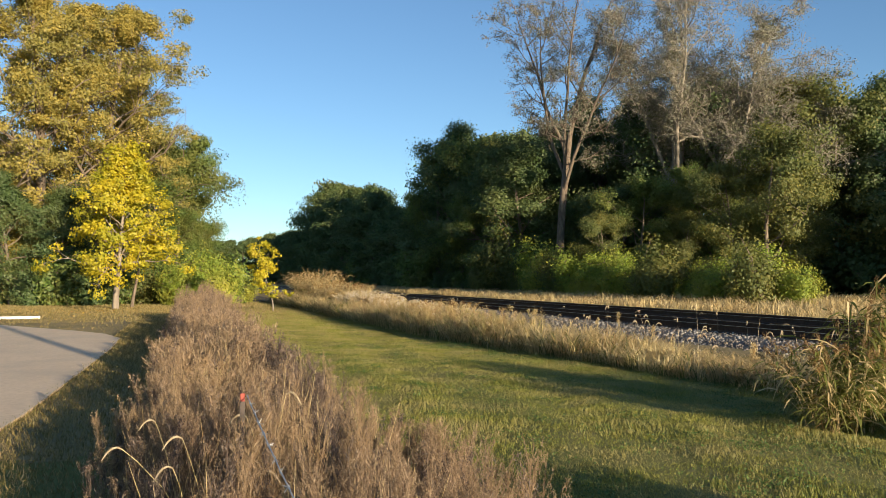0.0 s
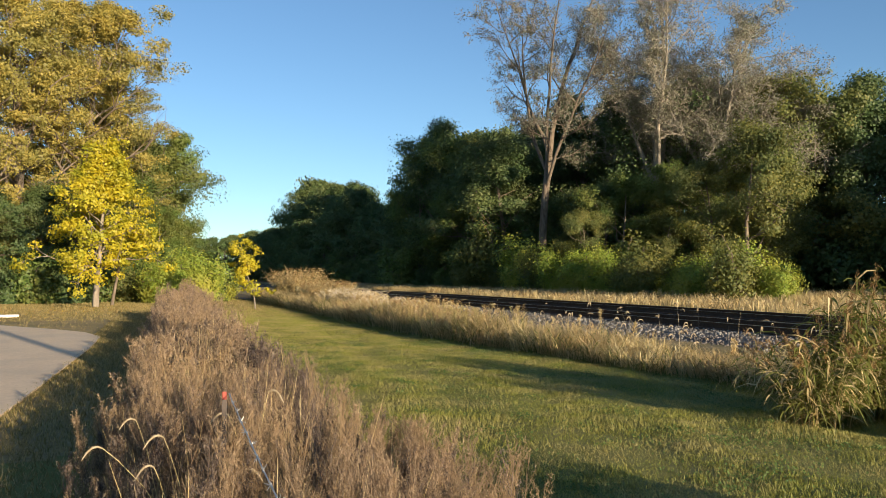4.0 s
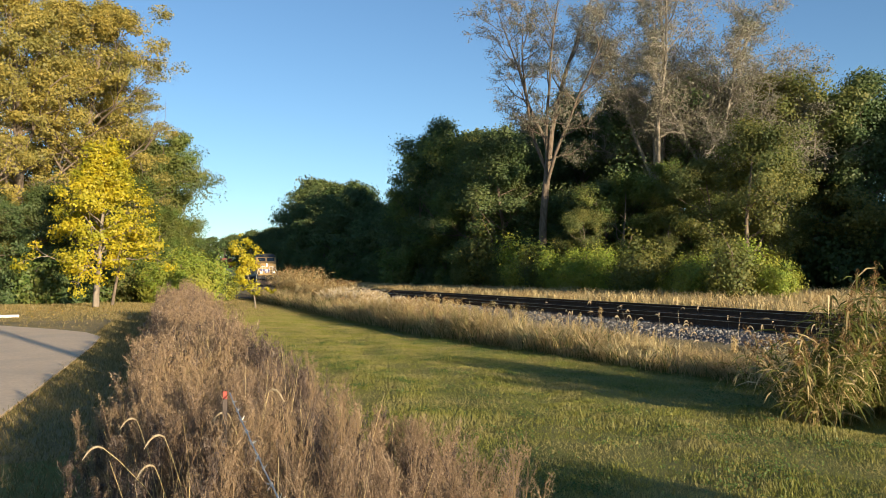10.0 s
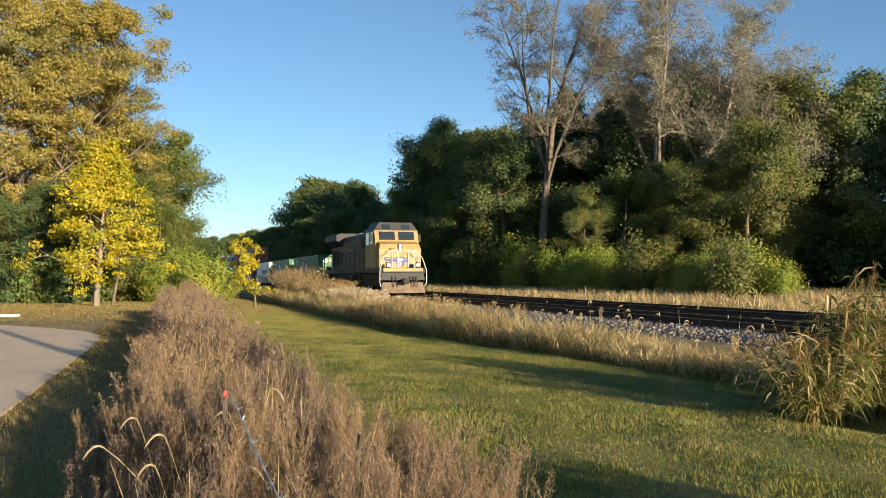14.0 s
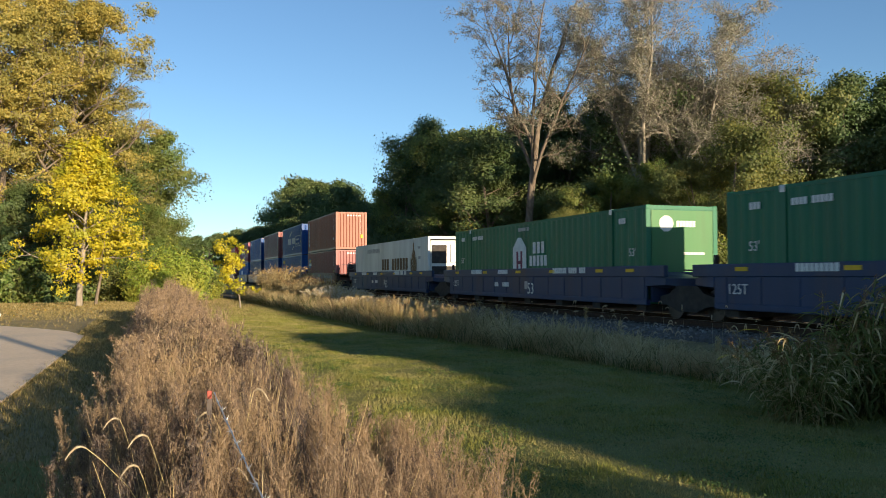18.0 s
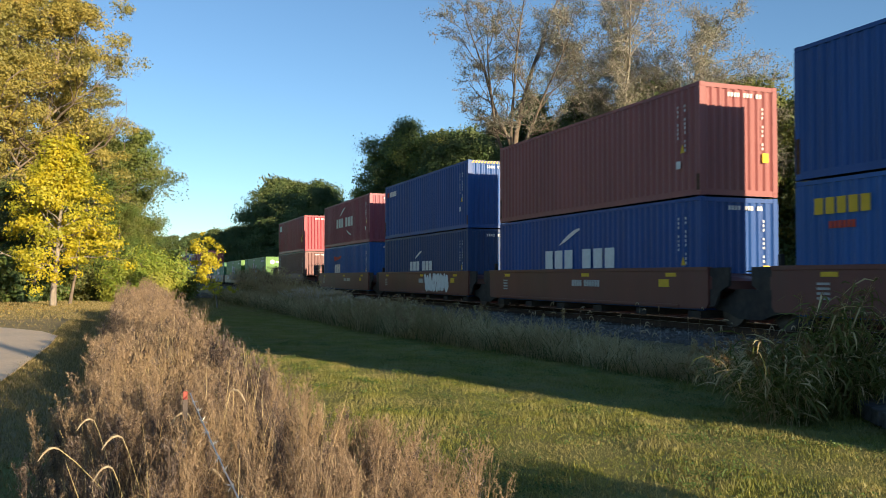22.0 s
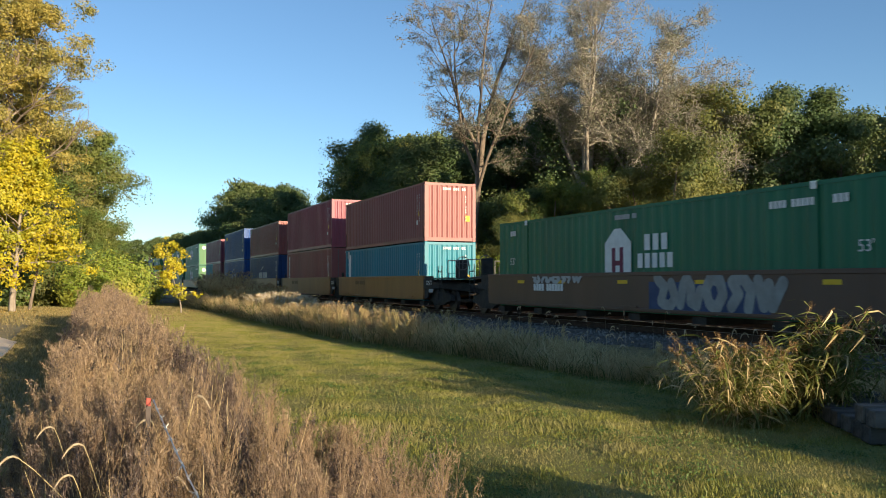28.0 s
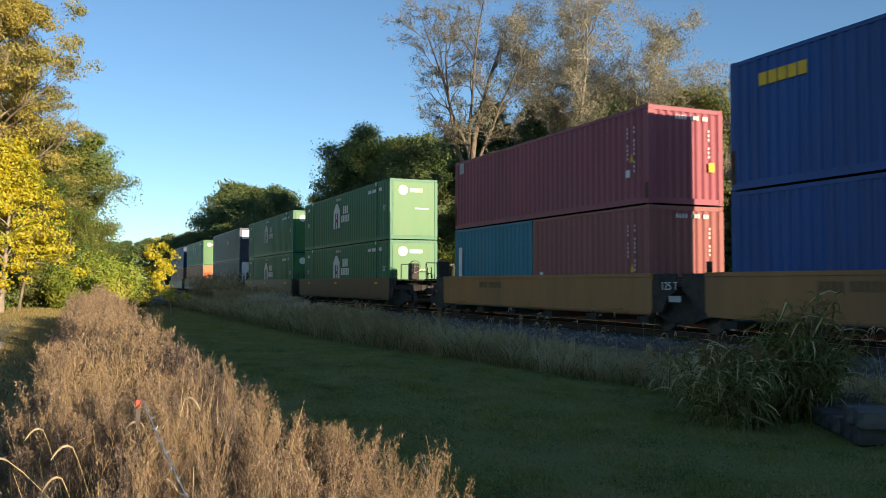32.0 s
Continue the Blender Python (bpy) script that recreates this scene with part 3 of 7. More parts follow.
    # second row, taller
    x = -36.0
    while x > -320:
        near = x > -70
        want = skyline(x, edge(x) + 8) * r.uniform(0.92, 1.02)
        k = r.choice((dark[0], dark[1], green, olive2)) if x > -56 else (dark if near else far)[r.randrange(2)]
        tall = 12.0 if k is olive2 else 13.0 if k is green else 16.0
        wood(k, x, edge(x) + 8 + r.uniform(-2, 3), 0.9 * want / tall + 0.1, want / tall)
        x -= r.uniform(2.6, 3.6) if x > -58 else r.uniform(5.0, 6.5) * (1 if near else 1.3)
    # a closed dark background behind them
    x = -30.0
    while x > -130:
        wood(far[r.randrange(2)], x, edge(x) + 15 + r.uniform(-2, 3), 1.0, r.uniform(0.72, 0.9) * skyline(x, edge(x) + 15) / 16)
        x -= r.uniform(3.4, 4.6)
    # unseen trees at the wood's corner, added to shade the hollow beside it
    for x, y in ((-29, 48.5), (-31, 51), (-25, 50)):
        wood(dark[r.randrange(2)], x, y, r.uniform(0.8, 0.95), r.uniform(0.8, 0.95))
    for x, y in ((-37, 56), (-30, 55), (-24, 60), (-33, 62), (-43, 62), (-27, 67)):
        put(dark[r.randrange(2)], x, y, r.uniform(0.85, 1.0), r.uniform(0.75, 0.85))
    # sunlit trees and shrubs that stand out before the wood
    for az, d, size, k in ((52.4, 70, 1.15, olive), (54.3, 74, 0.95, olive2), (57.4, 72, 0.62, olive2), (60.2, 76, 0.85, green), (62.6, 74, 0.62, olive2), (55.4, 78, 0.95, green2), (69.5, 100, 1.0, green)):
        put(k, -d * math.sin(radians(az)), d * math.cos(radians(az)), size)
    # the far end of the line
    for k in range(14):
        wood(far[k % 2], -330 - r.uniform(0, 40), -8 + 4.2 * k, r.uniform(1.15, 1.4), r.uniform(1.0, 1.25))
    # the trees that stand out of the wood
    clothe("tall_cottonwood", "tall half-bare tree whose pale trunk forks high up", WOOD, forked_skeleton(41, 35, 13.5, 5, 0.42, 0.44, 6.2, 10, 7, 6, 0.13, 0.16), 35, BARK, LEAF_DULL, 30000, 0.115, 0.5, 41, 0.022, pose(K * -57.4, K * 26.4, 0.1, 0, 0, 110))
    for tall, fork, n, spread, x, y, turn, seed in ((34.0, 10.0, 7, 0.50, -53.6, 33.8, 40, 43), (28.0, 9.0, 7, 0.62, -50.9, 37.2, 120, 44), (20.0, 8.0, 6, 0.60, -49.2, 39.0, 200, 45)):
        clothe("bare_tree", "leafless grey tree with a tangle of fine twigs", WOOD, forked_skeleton(seed, tall, fork, n, spread, 0.5, 6.6, 10, 8, 6, 0.22, 0.24), tall, TWIG_GREY, LEAF_DULL, 46000, 0.12, 0.7, seed, 0.027, pose(K * x, K * y, 0.1, 0, 0, turn))
    # left bank behind the drive
    gold = [make_tree("cottonwood", "large cottonwood with gold-green autumn leaves", BANK, 26.0, 0.5, 0.10, 6.0, BARK, LEAF_GOLD, 62000, 0.145, 0.80, 51 + k, limbs=34, subs=6, twigs=4, rise=1.0, clumps=430) for k in range(2)]

    def polar(az, d):
        return -d * math.sin(radians(az)), d * math.cos(radians(az))

    for n, (k, az, d, s) in enumerate(((0, 95.3, 74, 1.02), (1, 98.4, 71, 1.0), (0, 101.5, 70, 1.0), (1, 96.9, 80, 1.08), (0, 94.0, 82, 0.86))):
        x, y = polar(az, d)
        (move if n < 2 else place)(gold[k], x, y, 70 * n, s)
    for az, d, s, k in ((91.4, 84, 1.35, olive), (91.2, 94, 1.30, green), (90.8, 88, 1.3, green2), (90.2, 86, 0.95, green), (89.5, 84, 0.62, green2), (91.3, 104, 1.2, green2), (92.6, 72, 0.8, green), (94.5, 66, 0.6, dark[0]), (97.5, 66, 0.55, dark[1]), (100.0, 66, 0.6, dark[0]), (90.6, 74, 0.62, green), (89.9, 84, 0.6, olive), (89.4, 96, 0.75, green), (99.2, 80, 0.8, dark[1]), (102.5, 72, 0.7, dark[0]), (101.0, 82, 0.8, dark[1]), (96.0, 78, 0.7, dark[0])):
        x, y = polar(az, d)
        put(k, x, y, s)
    x, y = polar(94.1, 55)
    make_tree("yellow_maple", "young tree with bright yellow autumn leaves", "", 9.6, 0.20, 0.20, 3.3, BARK_PALE, LEAF_YELLOW, 24000, 0.14, 0.55, 67, limbs=28, subs=5, twigs=4, rise=0.75, at=pose(x, y, 0), clumps=340, cone=0.70)
    x, y = polar(93.15, 58)
    make_tree("thin_tree", "thin pale-trunked tree beside the yellow one", "", 6.5, 0.11, 0.45, 1.6, BARK, LEAF_OLIVE, 3000, 0.16, 0.5, 63, limbs=10, subs=3, twigs=3, at=pose(x, y, 0), clumps=60)
    x, y = polar(84.35, 48.8)
    make_tree("yellow_sapling", "small sapling with bright yellow leaves", "", 3.9, 0.05, 0.22, 1.0, BARK_PALE, LEAF_YELLOW, 1900, 0.125, 0.28, 62, limbs=14, subs=3, twigs=3, rise=0.7, at=pose(x, y, 0), clumps=80, cone=0.4)
    # undergrowth
    sh = [make_shrub("shrub", "bushy green undergrowth shrub by the railway", 3.0, 1.7, LEAF_BRIGHT, 9000, 0.12, 71), make_shrub("shrub", "yellowing olive undergrowth shrub by the railway", 3.4, 1.6, LEAF_OLIVE, 9000, 0.12, 72),
          make_shrub("shrub", "dark green undergrowth shrub in the shade", 2.6, 1.9, LEAF_DARK, 7000, 0.15, 73), make_shrub("shrub", "bushy green shrub at the wood's edge", 3.0, 1.9, LEAF_GREEN, 3500, 0.22, 74)]
    used = set()

    def bush(k, x, y, s):
        if k in used:
            return place(sh[k], x, y, r.uniform(0, 360), s)
        used.add(k)
        return move(sh[k], x, y, r.uniform(0, 360), s)

    x = -46.0
    while x > -150:
        bush(r.choice((0, 0, 1, 0, 1, 2)) if x > -74 else r.choice((2, 3)), K * x, K * (edge(x) - 2.6 + r.uniform(-1.0, 1.0)), K * r.choice((0.4, 0.55, 0.7, 0.9, 1.2, 1.6)))
        x -= r.uniform(1.2, 2.2) if x > -58 else r.uniform(1.8, 2.8) * (1 + max(0, -x - 60) / 60)
    x = -41.0
    while x > -78:
        bush(r.choice((0, 0, 0, 1)), x, 32.5 + r.uniform(-0.8, 1.6), r.choice((0.5, 0.7, 0.9, 1.1, 1.25)))
        x -= r.uniform(1.1, 2.0)
    # dark thicket inside the wood
    x = -26.0
    while x > -120:
        for back in (5, 13):
            bush(2, K * x + r.uniform(-1, 1), K * (edge(x) + back + r.uniform(-1.0, 1.0)), K * r.uniform(1.3, 2.2))
        x -= r.uniform(2.4, 3.2)
    for k in range(20):
        az = 87.2 + 0.7 * k
        x, y = polar(az, 65 + r.uniform(-2, 4))
        bush(r.choice((3, 2, 2, 1)), x, y, r.uniform(0.7, 1.1))
    for az, d, s in ((88.6, 62, 1.15), (87.4, 64, 1.0), (89.6, 60, 0.9), (86.6, 68, 0.8), (90.4, 62, 0.9)):
        x, y = polar(az, d)
        bush(0, x, y, s)


build_trees()

# ---- weeds, grasses and lawn ----
def blades(base, h, lean, width, k=3, droop=0.0):
    """Arching blades: base (n, 3), height, sideways reach (n, 2), width. k pieces each."""
    n = len(base)
    h, width = np.broadcast_to(h, (n,)), np.broadcast_to(width, (n,))
    side = np.stack([-lean[:, 1], lean[:, 0]], 1)
    side = side / (np.linalg.norm(side, axis=1)[:, None] + 1e-6)
    a = rng.uniform(-0.9, 0.9, n)
    fwd = lean / (np.linalg.norm(lean, axis=1)[:, None] + 1e-6)
    side = side * np.cos(a)[:, None] + fwd * np.sin(a)[:, None]
    rows = []
    for i in range(k + 1):
        s = i / k
        w = width * (1 - s) ** 0.7 * 0.5 + 0.0008
        c = base + np.concatenate([lean * s ** (1.4 if droop else 2.0), (h * s * (1 + droop - droop * s) * (1 - 0.25 * s ** 2 * np.minimum(1, np.linalg.norm(lean, axis=1) / (h + 1e-6))))[:, None]], 1)
        o = np.concatenate([side * w[:, None], np.zeros((n, 1))], 1)
        rows += [c - o, c + o]
    v = np.stack(rows, 1)
    f = np.array([[2 * i, 2 * i + 1, 2 * i + 3, 2 * i + 2] for i in range(k)])[None] + (np.arange(n) * 2 * (k + 1))[:, None, None]
    tipp = (rows[-1] + rows[-2]) / 2
    if k == 1:     # short blades are single triangles
        v = np.stack([rows[0], rows[1], tipp], 1)
        return v.reshape(-1, 3), np.arange(3 * n).reshape(n, 3), tipp
    return v.reshape(-1, 3), f.reshape(-1, 4), tipp


def on_ground(x, y):
    return np.stack([x, y, ground_z(x, y) - 0.01], 1)


def ring(n, amount):
    a = rng.uniform(0, 2 * np.pi, n)
    return np.stack([np.cos(a), np.sin(a)], 1) * (amount * rng.uniform(0.3, 1.0, n))[:, None]


def stuff(name, label, category, v, f, mat):
    return tagged(new(name, quick_mesh(name, v, f, mat)), label, category, kind="stuff")


def plants(x, y, h, branches, seeds, seed_size, stick, spread=0.10):
    """Dry bushy weeds: a stem, side branches, seed heads along them."""
    n = len(x)
    base = on_ground(x, y)
    top = base + np.concatenate([rng.normal(0, spread, (n, 2)), h[:, None]], 1)
    f = rng.uniform(0.15, 0.98, (n, branches))
    st = base[:, None] + (top - base)[:, None] * f[..., None]
    az = rng.uniform(0, 2 * np.pi, (n, branches))
    ln = h[:, None] * (0.34 - 0.24 * f) * rng.uniform(0.6, 1.2, (n, branches))
    en = st + np.stack([np.cos(az) * ln * 0.42, np.sin(az) * ln * 0.42, ln * 1.05], -1)
    st, en = st.reshape(-1, 3), en.reshape(-1, 3)
    sticks = merge(tubes(base, top, stick * 1.5, stick * 0.6, 3), tubes(st, en, stick * 0.7, stick * 0.3, 3))
    g = rng.uniform(0.2, 1.08, (len(st), seeds))
    c = st[:, None] + (en - st)[:, None] * g[..., None] + rng.normal(0, seed_size * 1.1, (len(st), seeds, 3))
    c = c.reshape(-1, 3)
    sticks = sticks[0], np.concatenate([sticks[1][:, :3], sticks[1][:, [0, 2, 3]]])
    size = np.repeat(seed_size * np.where(x > -9, np.clip(-x / 4.6, 0.62, 1.15), 1.0), branches * seeds) * rng.uniform(0.5, 1.5, len(c))
    thin = rng.random(len(c)) < 0.5
    along = np.repeat(en - st, seeds, 0)[thin]
    along = along / (np.linalg.norm(along, axis=1)[:, None] + 1e-9) + rng.normal(0, 0.55, along.shape)
    return merge(sticks, leaf_tris(c[~thin], rng.normal(size=((~thin).sum(), 3)), size[~thin] * 0.85), slivers(c[thin], along, size[thin] * 3.0, size[thin] * 0.42))


def slivers(c, along, length, width):
    """Thin pointed bracts and side twigs: one long triangle each."""
    a = along / (np.linalg.norm(along, axis=1)[:, None] + 1e-9)
    b = np.cross(a, unit(len(c)))
    b /= np.linalg.norm(b, axis=1)[:, None] + 1e-9
    v = np.stack([c + a * (0.6 * length)[:, None], c - a * (0.4 * length)[:, None] + b * (0.5 * width)[:, None], c - a * (0.4 * length)[:, None] - b * (0.5 * width)[:, None]], 1)
    return v.reshape(-1, 3), np.arange(3 * len(c)).reshape(-1, 3)


def brush_spots(n, x0, x1, lobe=0):
    """Where the weeds stand along the fence, and how tall: a main row, and a lobe on the lawn side."""
    x = rng.uniform(x0, x1, n)
    mid, half = np.interp(x, [-40, -16, -12, -8, -6, -3], [0.75, 0.48, 0.55, 0.58, 0.46, 0.46]), np.interp(x, [-40, -16, -12, -8, -6, -3], [1.0, 0.85, 0.88, 0.90, 0.82, 0.76])
    y = mid + half * rng.uniform(-1, 1, n)
    edge = 1 - 0.30 * np.abs((y - mid) / half) ** 3
    h = np.interp(x, [-40, -30, -10, -6, -3], [1.45, 1.3, 1.05, 1.02, 0.95]) * edge
    if lobe:
        x2 = rng.uniform(-5.9, -2.5, lobe)
        y2 = 0.80 + rng.random(lobe) * np.interp(x2, [-5.9, -4.0, -2.5], [1.0, 0.88, 0.42])
        x, y = np.concatenate([x, x2]), np.concatenate([y, y2])
        h = np.concatenate([h, 1.02 * (1 - 0.3 * np.clip((y2 - 1.15) / 0.6, 0, 1) ** 2) * np.interp(x2, [-5.9, -5.2, -2.5], [0.8, 1.05, 0.9])])
    # the plants gather into bushes with hollows between them
    nb = int(3.2 * (x1 - x0)) + 6
    bx, by, bh = rng.uniform(x0, x1, nb), rng.uniform(-0.5, 1.9, nb), rng.uniform(0.80, 1.10, nb)
    near = np.argmin((x[:, None] - bx) ** 2 + (y[:, None] - by) ** 2, 1)
    pull = 0.42 * rng.random(len(x))
    x, y, h = x + pull * (bx[near] - x), y + pull * (by[near] - y), h * bh[near]
    wave = 1 + 0.13 * np.sin(x * 1.7 + y * 2.1) * np.sin(x * 0.9 - y * 3.0) + 0.07 * np.sin(x * 5.1) * np.sin(y * 4.3 + x)
    return x, y, h * wave * rng.uniform(0.72, 1.08, len(x))


def build_weeds():
    x, y, h = brush_spots(520, -8.5, -2.6, 260)
    stray = 46
    x, y, h = np.concatenate([x, rng.uniform(-8.5, -4.2, stray)]), np.concatenate([y, rng.uniform(-0.55, -0.2, stray)]), np.concatenate([h, rng.uniform(0.35, 0.72, stray)])
    x, y = np.concatenate([x, rng.normal(-4.0, 0.14, 40)]), np.concatenate([y, rng.normal(0.28, 0.14, 40)])
    h = np.concatenate([h, rng.uniform(0.88, 1.12, 40)])
    hollow = (((x + 4.75) / 0.8) ** 2 + ((y - 0.13) / 0.25) ** 2 > 1) & (((x + 5.3) / 0.5) ** 2 + ((y - 0.80) / 0.16) ** 2 > 1)
    x, y, h = x[hollow], y[hollow], h[hollow]
    # grey also crowds the left flank, whose shade is put into plant colour
    grey = (rng.random(len(x)) < 0.15) | (y < 0.2) & (x > -5.6) & (rng.random(len(x)) < 0.6) | (x > -6.2) & (x < -4.6) & (y > 0.72) & (y < 1.12) | (y > 0.95) & (x < -6.0) & (rng.random(len(x)) < 0.85)
    a = plants(x[~grey], y[~grey], h[~grey], 26, 34, 0.0078, 0.0020)
    x2, y2, h2 = brush_spots(1500, -40, -8.5)
    grey2 = (rng.random(len(x2)) < 0.2) | (y2 > 1.0) & (x2 > -12.5) & (rng.random(len(x2)) < 0.8)
    b = plants(x2[~grey2], y2[~grey2], h2[~grey2], 13, 14, 0.022, 0.0032)
    stuff("dry_weeds", "dense brown dried weeds along the fence line", "weeds", *merge(a, b), DRY_BROWN)
    stuff("dry_weeds", "greyish withered weeds among the brown, darker for the shaded flank too", "weeds", *merge(plants(x[grey], y[grey], h[grey] * 0.96, 24, 32, 0.0085, 0.0024), plants(x2[grey2], y2[grey2], h2[grey2], 12, 12, 0.022, 0.0032)), DRY_GREY)
    # a low stand out of view, added to cast shade on the near lawn
    x, y = rng.uniform(-1.9, -0.5, 130), rng.uniform(4.1, 5.6, 130)
    stuff("dry_weeds", "brown dried weeds out of view, added to shade the lawn", "weeds", *plants(x, y, rng.uniform(0.85, 1.15, 130), 18, 18, 0.022, 0.003), DRY_BROWN)
    # russet weeds at the lawn's far edge
    m = 420
    x = rng.uniform(-36, -21, m)
    y = np.interp(x, [-60, -26, -16], [6.6, 7.0, 8.0]) + 0.2 + 1.5 * rng.random(m) ** 1.3
    stuff("russet_weeds", "russet and olive weeds along the lawn's far edge", "weeds", *plants(x, y, rng.uniform(0.45, 0.95, m), 12, 14, 0.022, 0.003, 0.16), RUSSET_WEED)
    # thin straw between them
    n = 1500
    x, y, h = brush_spots(n, -12, -2.6, 300)
    v, f, tip = blades(on_ground(x, y), h * rng.uniform(0.6, 1.06, len(x)), ring(len(x), 0.22), 0.004, 3)
    stuff("straw", "thin pale straw among the fence-line weeds", "grass", v, f, DRY_TAN)
    # tan grass strip before the ballast, in tufts
    m = 1900
    cx = -4.0 - 66 * rng.random(m) ** 1.35
    lo = np.interp(cx, [-60, -26, -16, -12, -8, -2], [6.6, 7.0, 8.0, 8.5, 9.0, 9.4])
    cy = lo + 0.15 + 2.3 * rng.random(m) ** 1.6
    size = 1.22 * rng.uniform(0.45, 1.25, m) * np.interp(cy - lo, [0, 0.5, 1.4, 2.5], [0.75, 1, 0.85, 0.5]) * (1 + 0.25 * np.sin(cx * 0.8) * np.sin(cx * 0.23 + 1)) * np.interp(cx, [-70, -20, -16.5, -13, -8], [0.95, 0.85, 0.74, 0.52, 0.38])
    k = 25
    x, y = (np.repeat(cx, k) + rng.normal(0, 0.09, m * k)), (np.repeat(cy, k) + rng.normal(0, 0.09, m * k))
    h = np.repeat(size, k) * rng.uniform(0.22, 0.78, m * k)
    v, f, tip = blades(on_ground(x, y), h, (ring(m * k, 1.25) + np.repeat(rng.normal(0, 0.22, (m, 2)), k, 0)) * np.repeat(size, k)[:, None], 0.009 + 0.00036 * -x, 4, 1.5)
    green = (rng.random(m * k) < np.interp(y - np.repeat(lo, k), [0, 0.4, 1.0], [0.55, 0.12, 0.05]))
    ff = f.reshape(m * k, 4, 4)
    stuff("tall_grass", "tufts of tall dry tan grass along the ballast", "grass", v, ff[~green].reshape(-1, 4), DRY_TAN)
    stuff("tall_grass", "green grass blades at the lawn's rough edge", "grass", v, ff[green].reshape(-1, 4), GREEN_BLADE)
    m = 130
    x = -6.0 - 60 * rng.random(m) ** 1.2
    y = np.interp(x, [-60, -26, -16, -12, -8, -2], [6.6, 7.0, 8.0, 8.5, 9.0, 9.4]) + 0.3 + 2.6 * rng.random(m) ** 1.3
    h = rng.uniform(0.35, 0.8, m) * np.interp(x, [-66, -20, -15, -8], [1.3, 1.15, 0.8, 0.6])
    stuff("dry_weeds", "fluffy pale dried weeds along the ballast", "weeds", *plants(x, y, h, 14, 16, 0.022, 0.003, 0.14), DRY_TAN)
    # nodding seed heads above the strip
    n = 300
    x = -5.5 - 40 * rng.random(n) ** 1.5
    y = np.interp(x, [-60, -26, -16, -12, -8, -2], [6.6, 7.0, 8.0, 8.5, 9.0, 9.4]) + rng.uniform(0.5, 3.2, n)
    base, ht, lean = on_ground(x, y), rng.uniform(0.45, 1.0, n), ring(n, 0.30) + np.array([-0.10, -0.10])
    v, f, tip = blades(base, ht, lean, 0.006, 3)
    d = np.concatenate([lean / (np.linalg.norm(lean, axis=1)[:, None] + 1e-6), np.zeros((n, 1))], 1)
    size, bow = rng.uniform(0.5, 1.25, n)[:, None], np.stack([np.zeros(n), np.zeros(n), rng.uniform(0.3, 1.9, n)], 1)
    arc = [tip + size * (d * a + bow * b) for a, b in ((0, 0), (0.025, 0.035), (0.06, 0.045), (0.095, 0.025), (0.12, -0.02))]
    fat = (0.006, 0.011, 0.013, 0.011, 0.004)
    heads = merge(*[tubes(arc[i], arc[i + 1], fat[i], fat[i + 1], 5) for i in range(4)])
    stuff("seed_heads", "pale nodding foxtail heads above the dry grass", "grass", *merge((v, f), heads), DRY_PALE)
    # strip beyond the rails
    n = 70000
    x = -18 - 170 * rng.random(n) ** 1.3
    y = 22.4 + (11.0 + 0.9 * np.maximum(0, x + 77)) * rng.random(n) ** 1.6
    v, f, tip = blades(on_ground(x, y), rng.uniform(0.15, 0.62, n) * (1 + 0.35 * np.sin(x * 0.7) * np.sin(x * 0.27 + y * 0.8)), ring(n, 0.9), 0.020 + 0.0004 * -x, 3, 1.7)
    stuff("tall_grass", "dry tan grass beyond the rails", "grass", v, f, DRY_TAN)
    # lawn blades
    n = 680000
    x = -3.0 - 48 * rng.random(n) ** 1.75
    y = 0.9 + 8.5 * rng.random(n)
    seen = 0.34 * y - 0.94 * x > 5.7
    x, y = x[seen], y[seen]
    n = len(x)
    wave = 0.22 * np.sin(x * 3.1 + y) * np.sin(y * 3.7 - x) + 0.35 * np.sin(x * 0.9 + y * 1.3) * np.sin(y * 2.1 - x * 0.7) + 0.22 * np.sin(x * 7.3 - y * 2.0) * np.sin(y * 6.1 + x)
    h = rng.uniform(0.020, 0.056, n) * np.maximum(0.72, 1 + wave)
    v, f, tip = blades(on_ground(x, y), h, ring(n, 0.050), 0.0065 + 0.0007 * -x, 1)
    stuff("lawn_grass", "short mown green lawn grass", "grass", v, f, GRASS)
    # turf on the drive side
    n = 120000
    x = -4.0 - 66 * rng.random(n) ** 1.1
    y = np.where(rng.random(n) < np.where(x > -38, 0.8, 0.1), rng.uniform(-2.05, 0.0, n), rng.uniform(-15, 7, n))
    ok = (y > np.interp(x, [-41, -40, -38.5, -36, -34, -31.5, -29.3, -27, -23, -17, -12, -9], [-24, -14, -9, -6.6, -5.3, -3.6, -2.4, -1.8, -1.75, -1.85, -1.95, -2.15]) - 0.15 * rng.random(n) ** 3) & ((y < 0.3) | (x < -38))
    x, y = x[ok], y[ok]
    v, f, tip = blades(on_ground(x, y), rng.uniform(0.03, 0.09, len(x)) * np.interp(x, [-60, -35], [1.7, 1]), ring(len(x), 0.06), 0.006 + 0.0009 * -x, 1)
    stuff("turf_grass", "thin dry turf beside the concrete drive", "grass", v, f, leafy("turf_blades", [(0.14, 0.125, 0.03), (0.27, 0.21, 0.07), (0.42, 0.31, 0.14)], 0.35))
    # fallen leaves round the yellow tree
    n = 1000
    x, y = rng.normal(-52, 6, n), rng.normal(-4.5, 4, n)
    ok = (x < -40) & (y < 4)
    c = np.stack([x[ok], y[ok], ground_z(x[ok], y[ok]) + 0.03], 1)
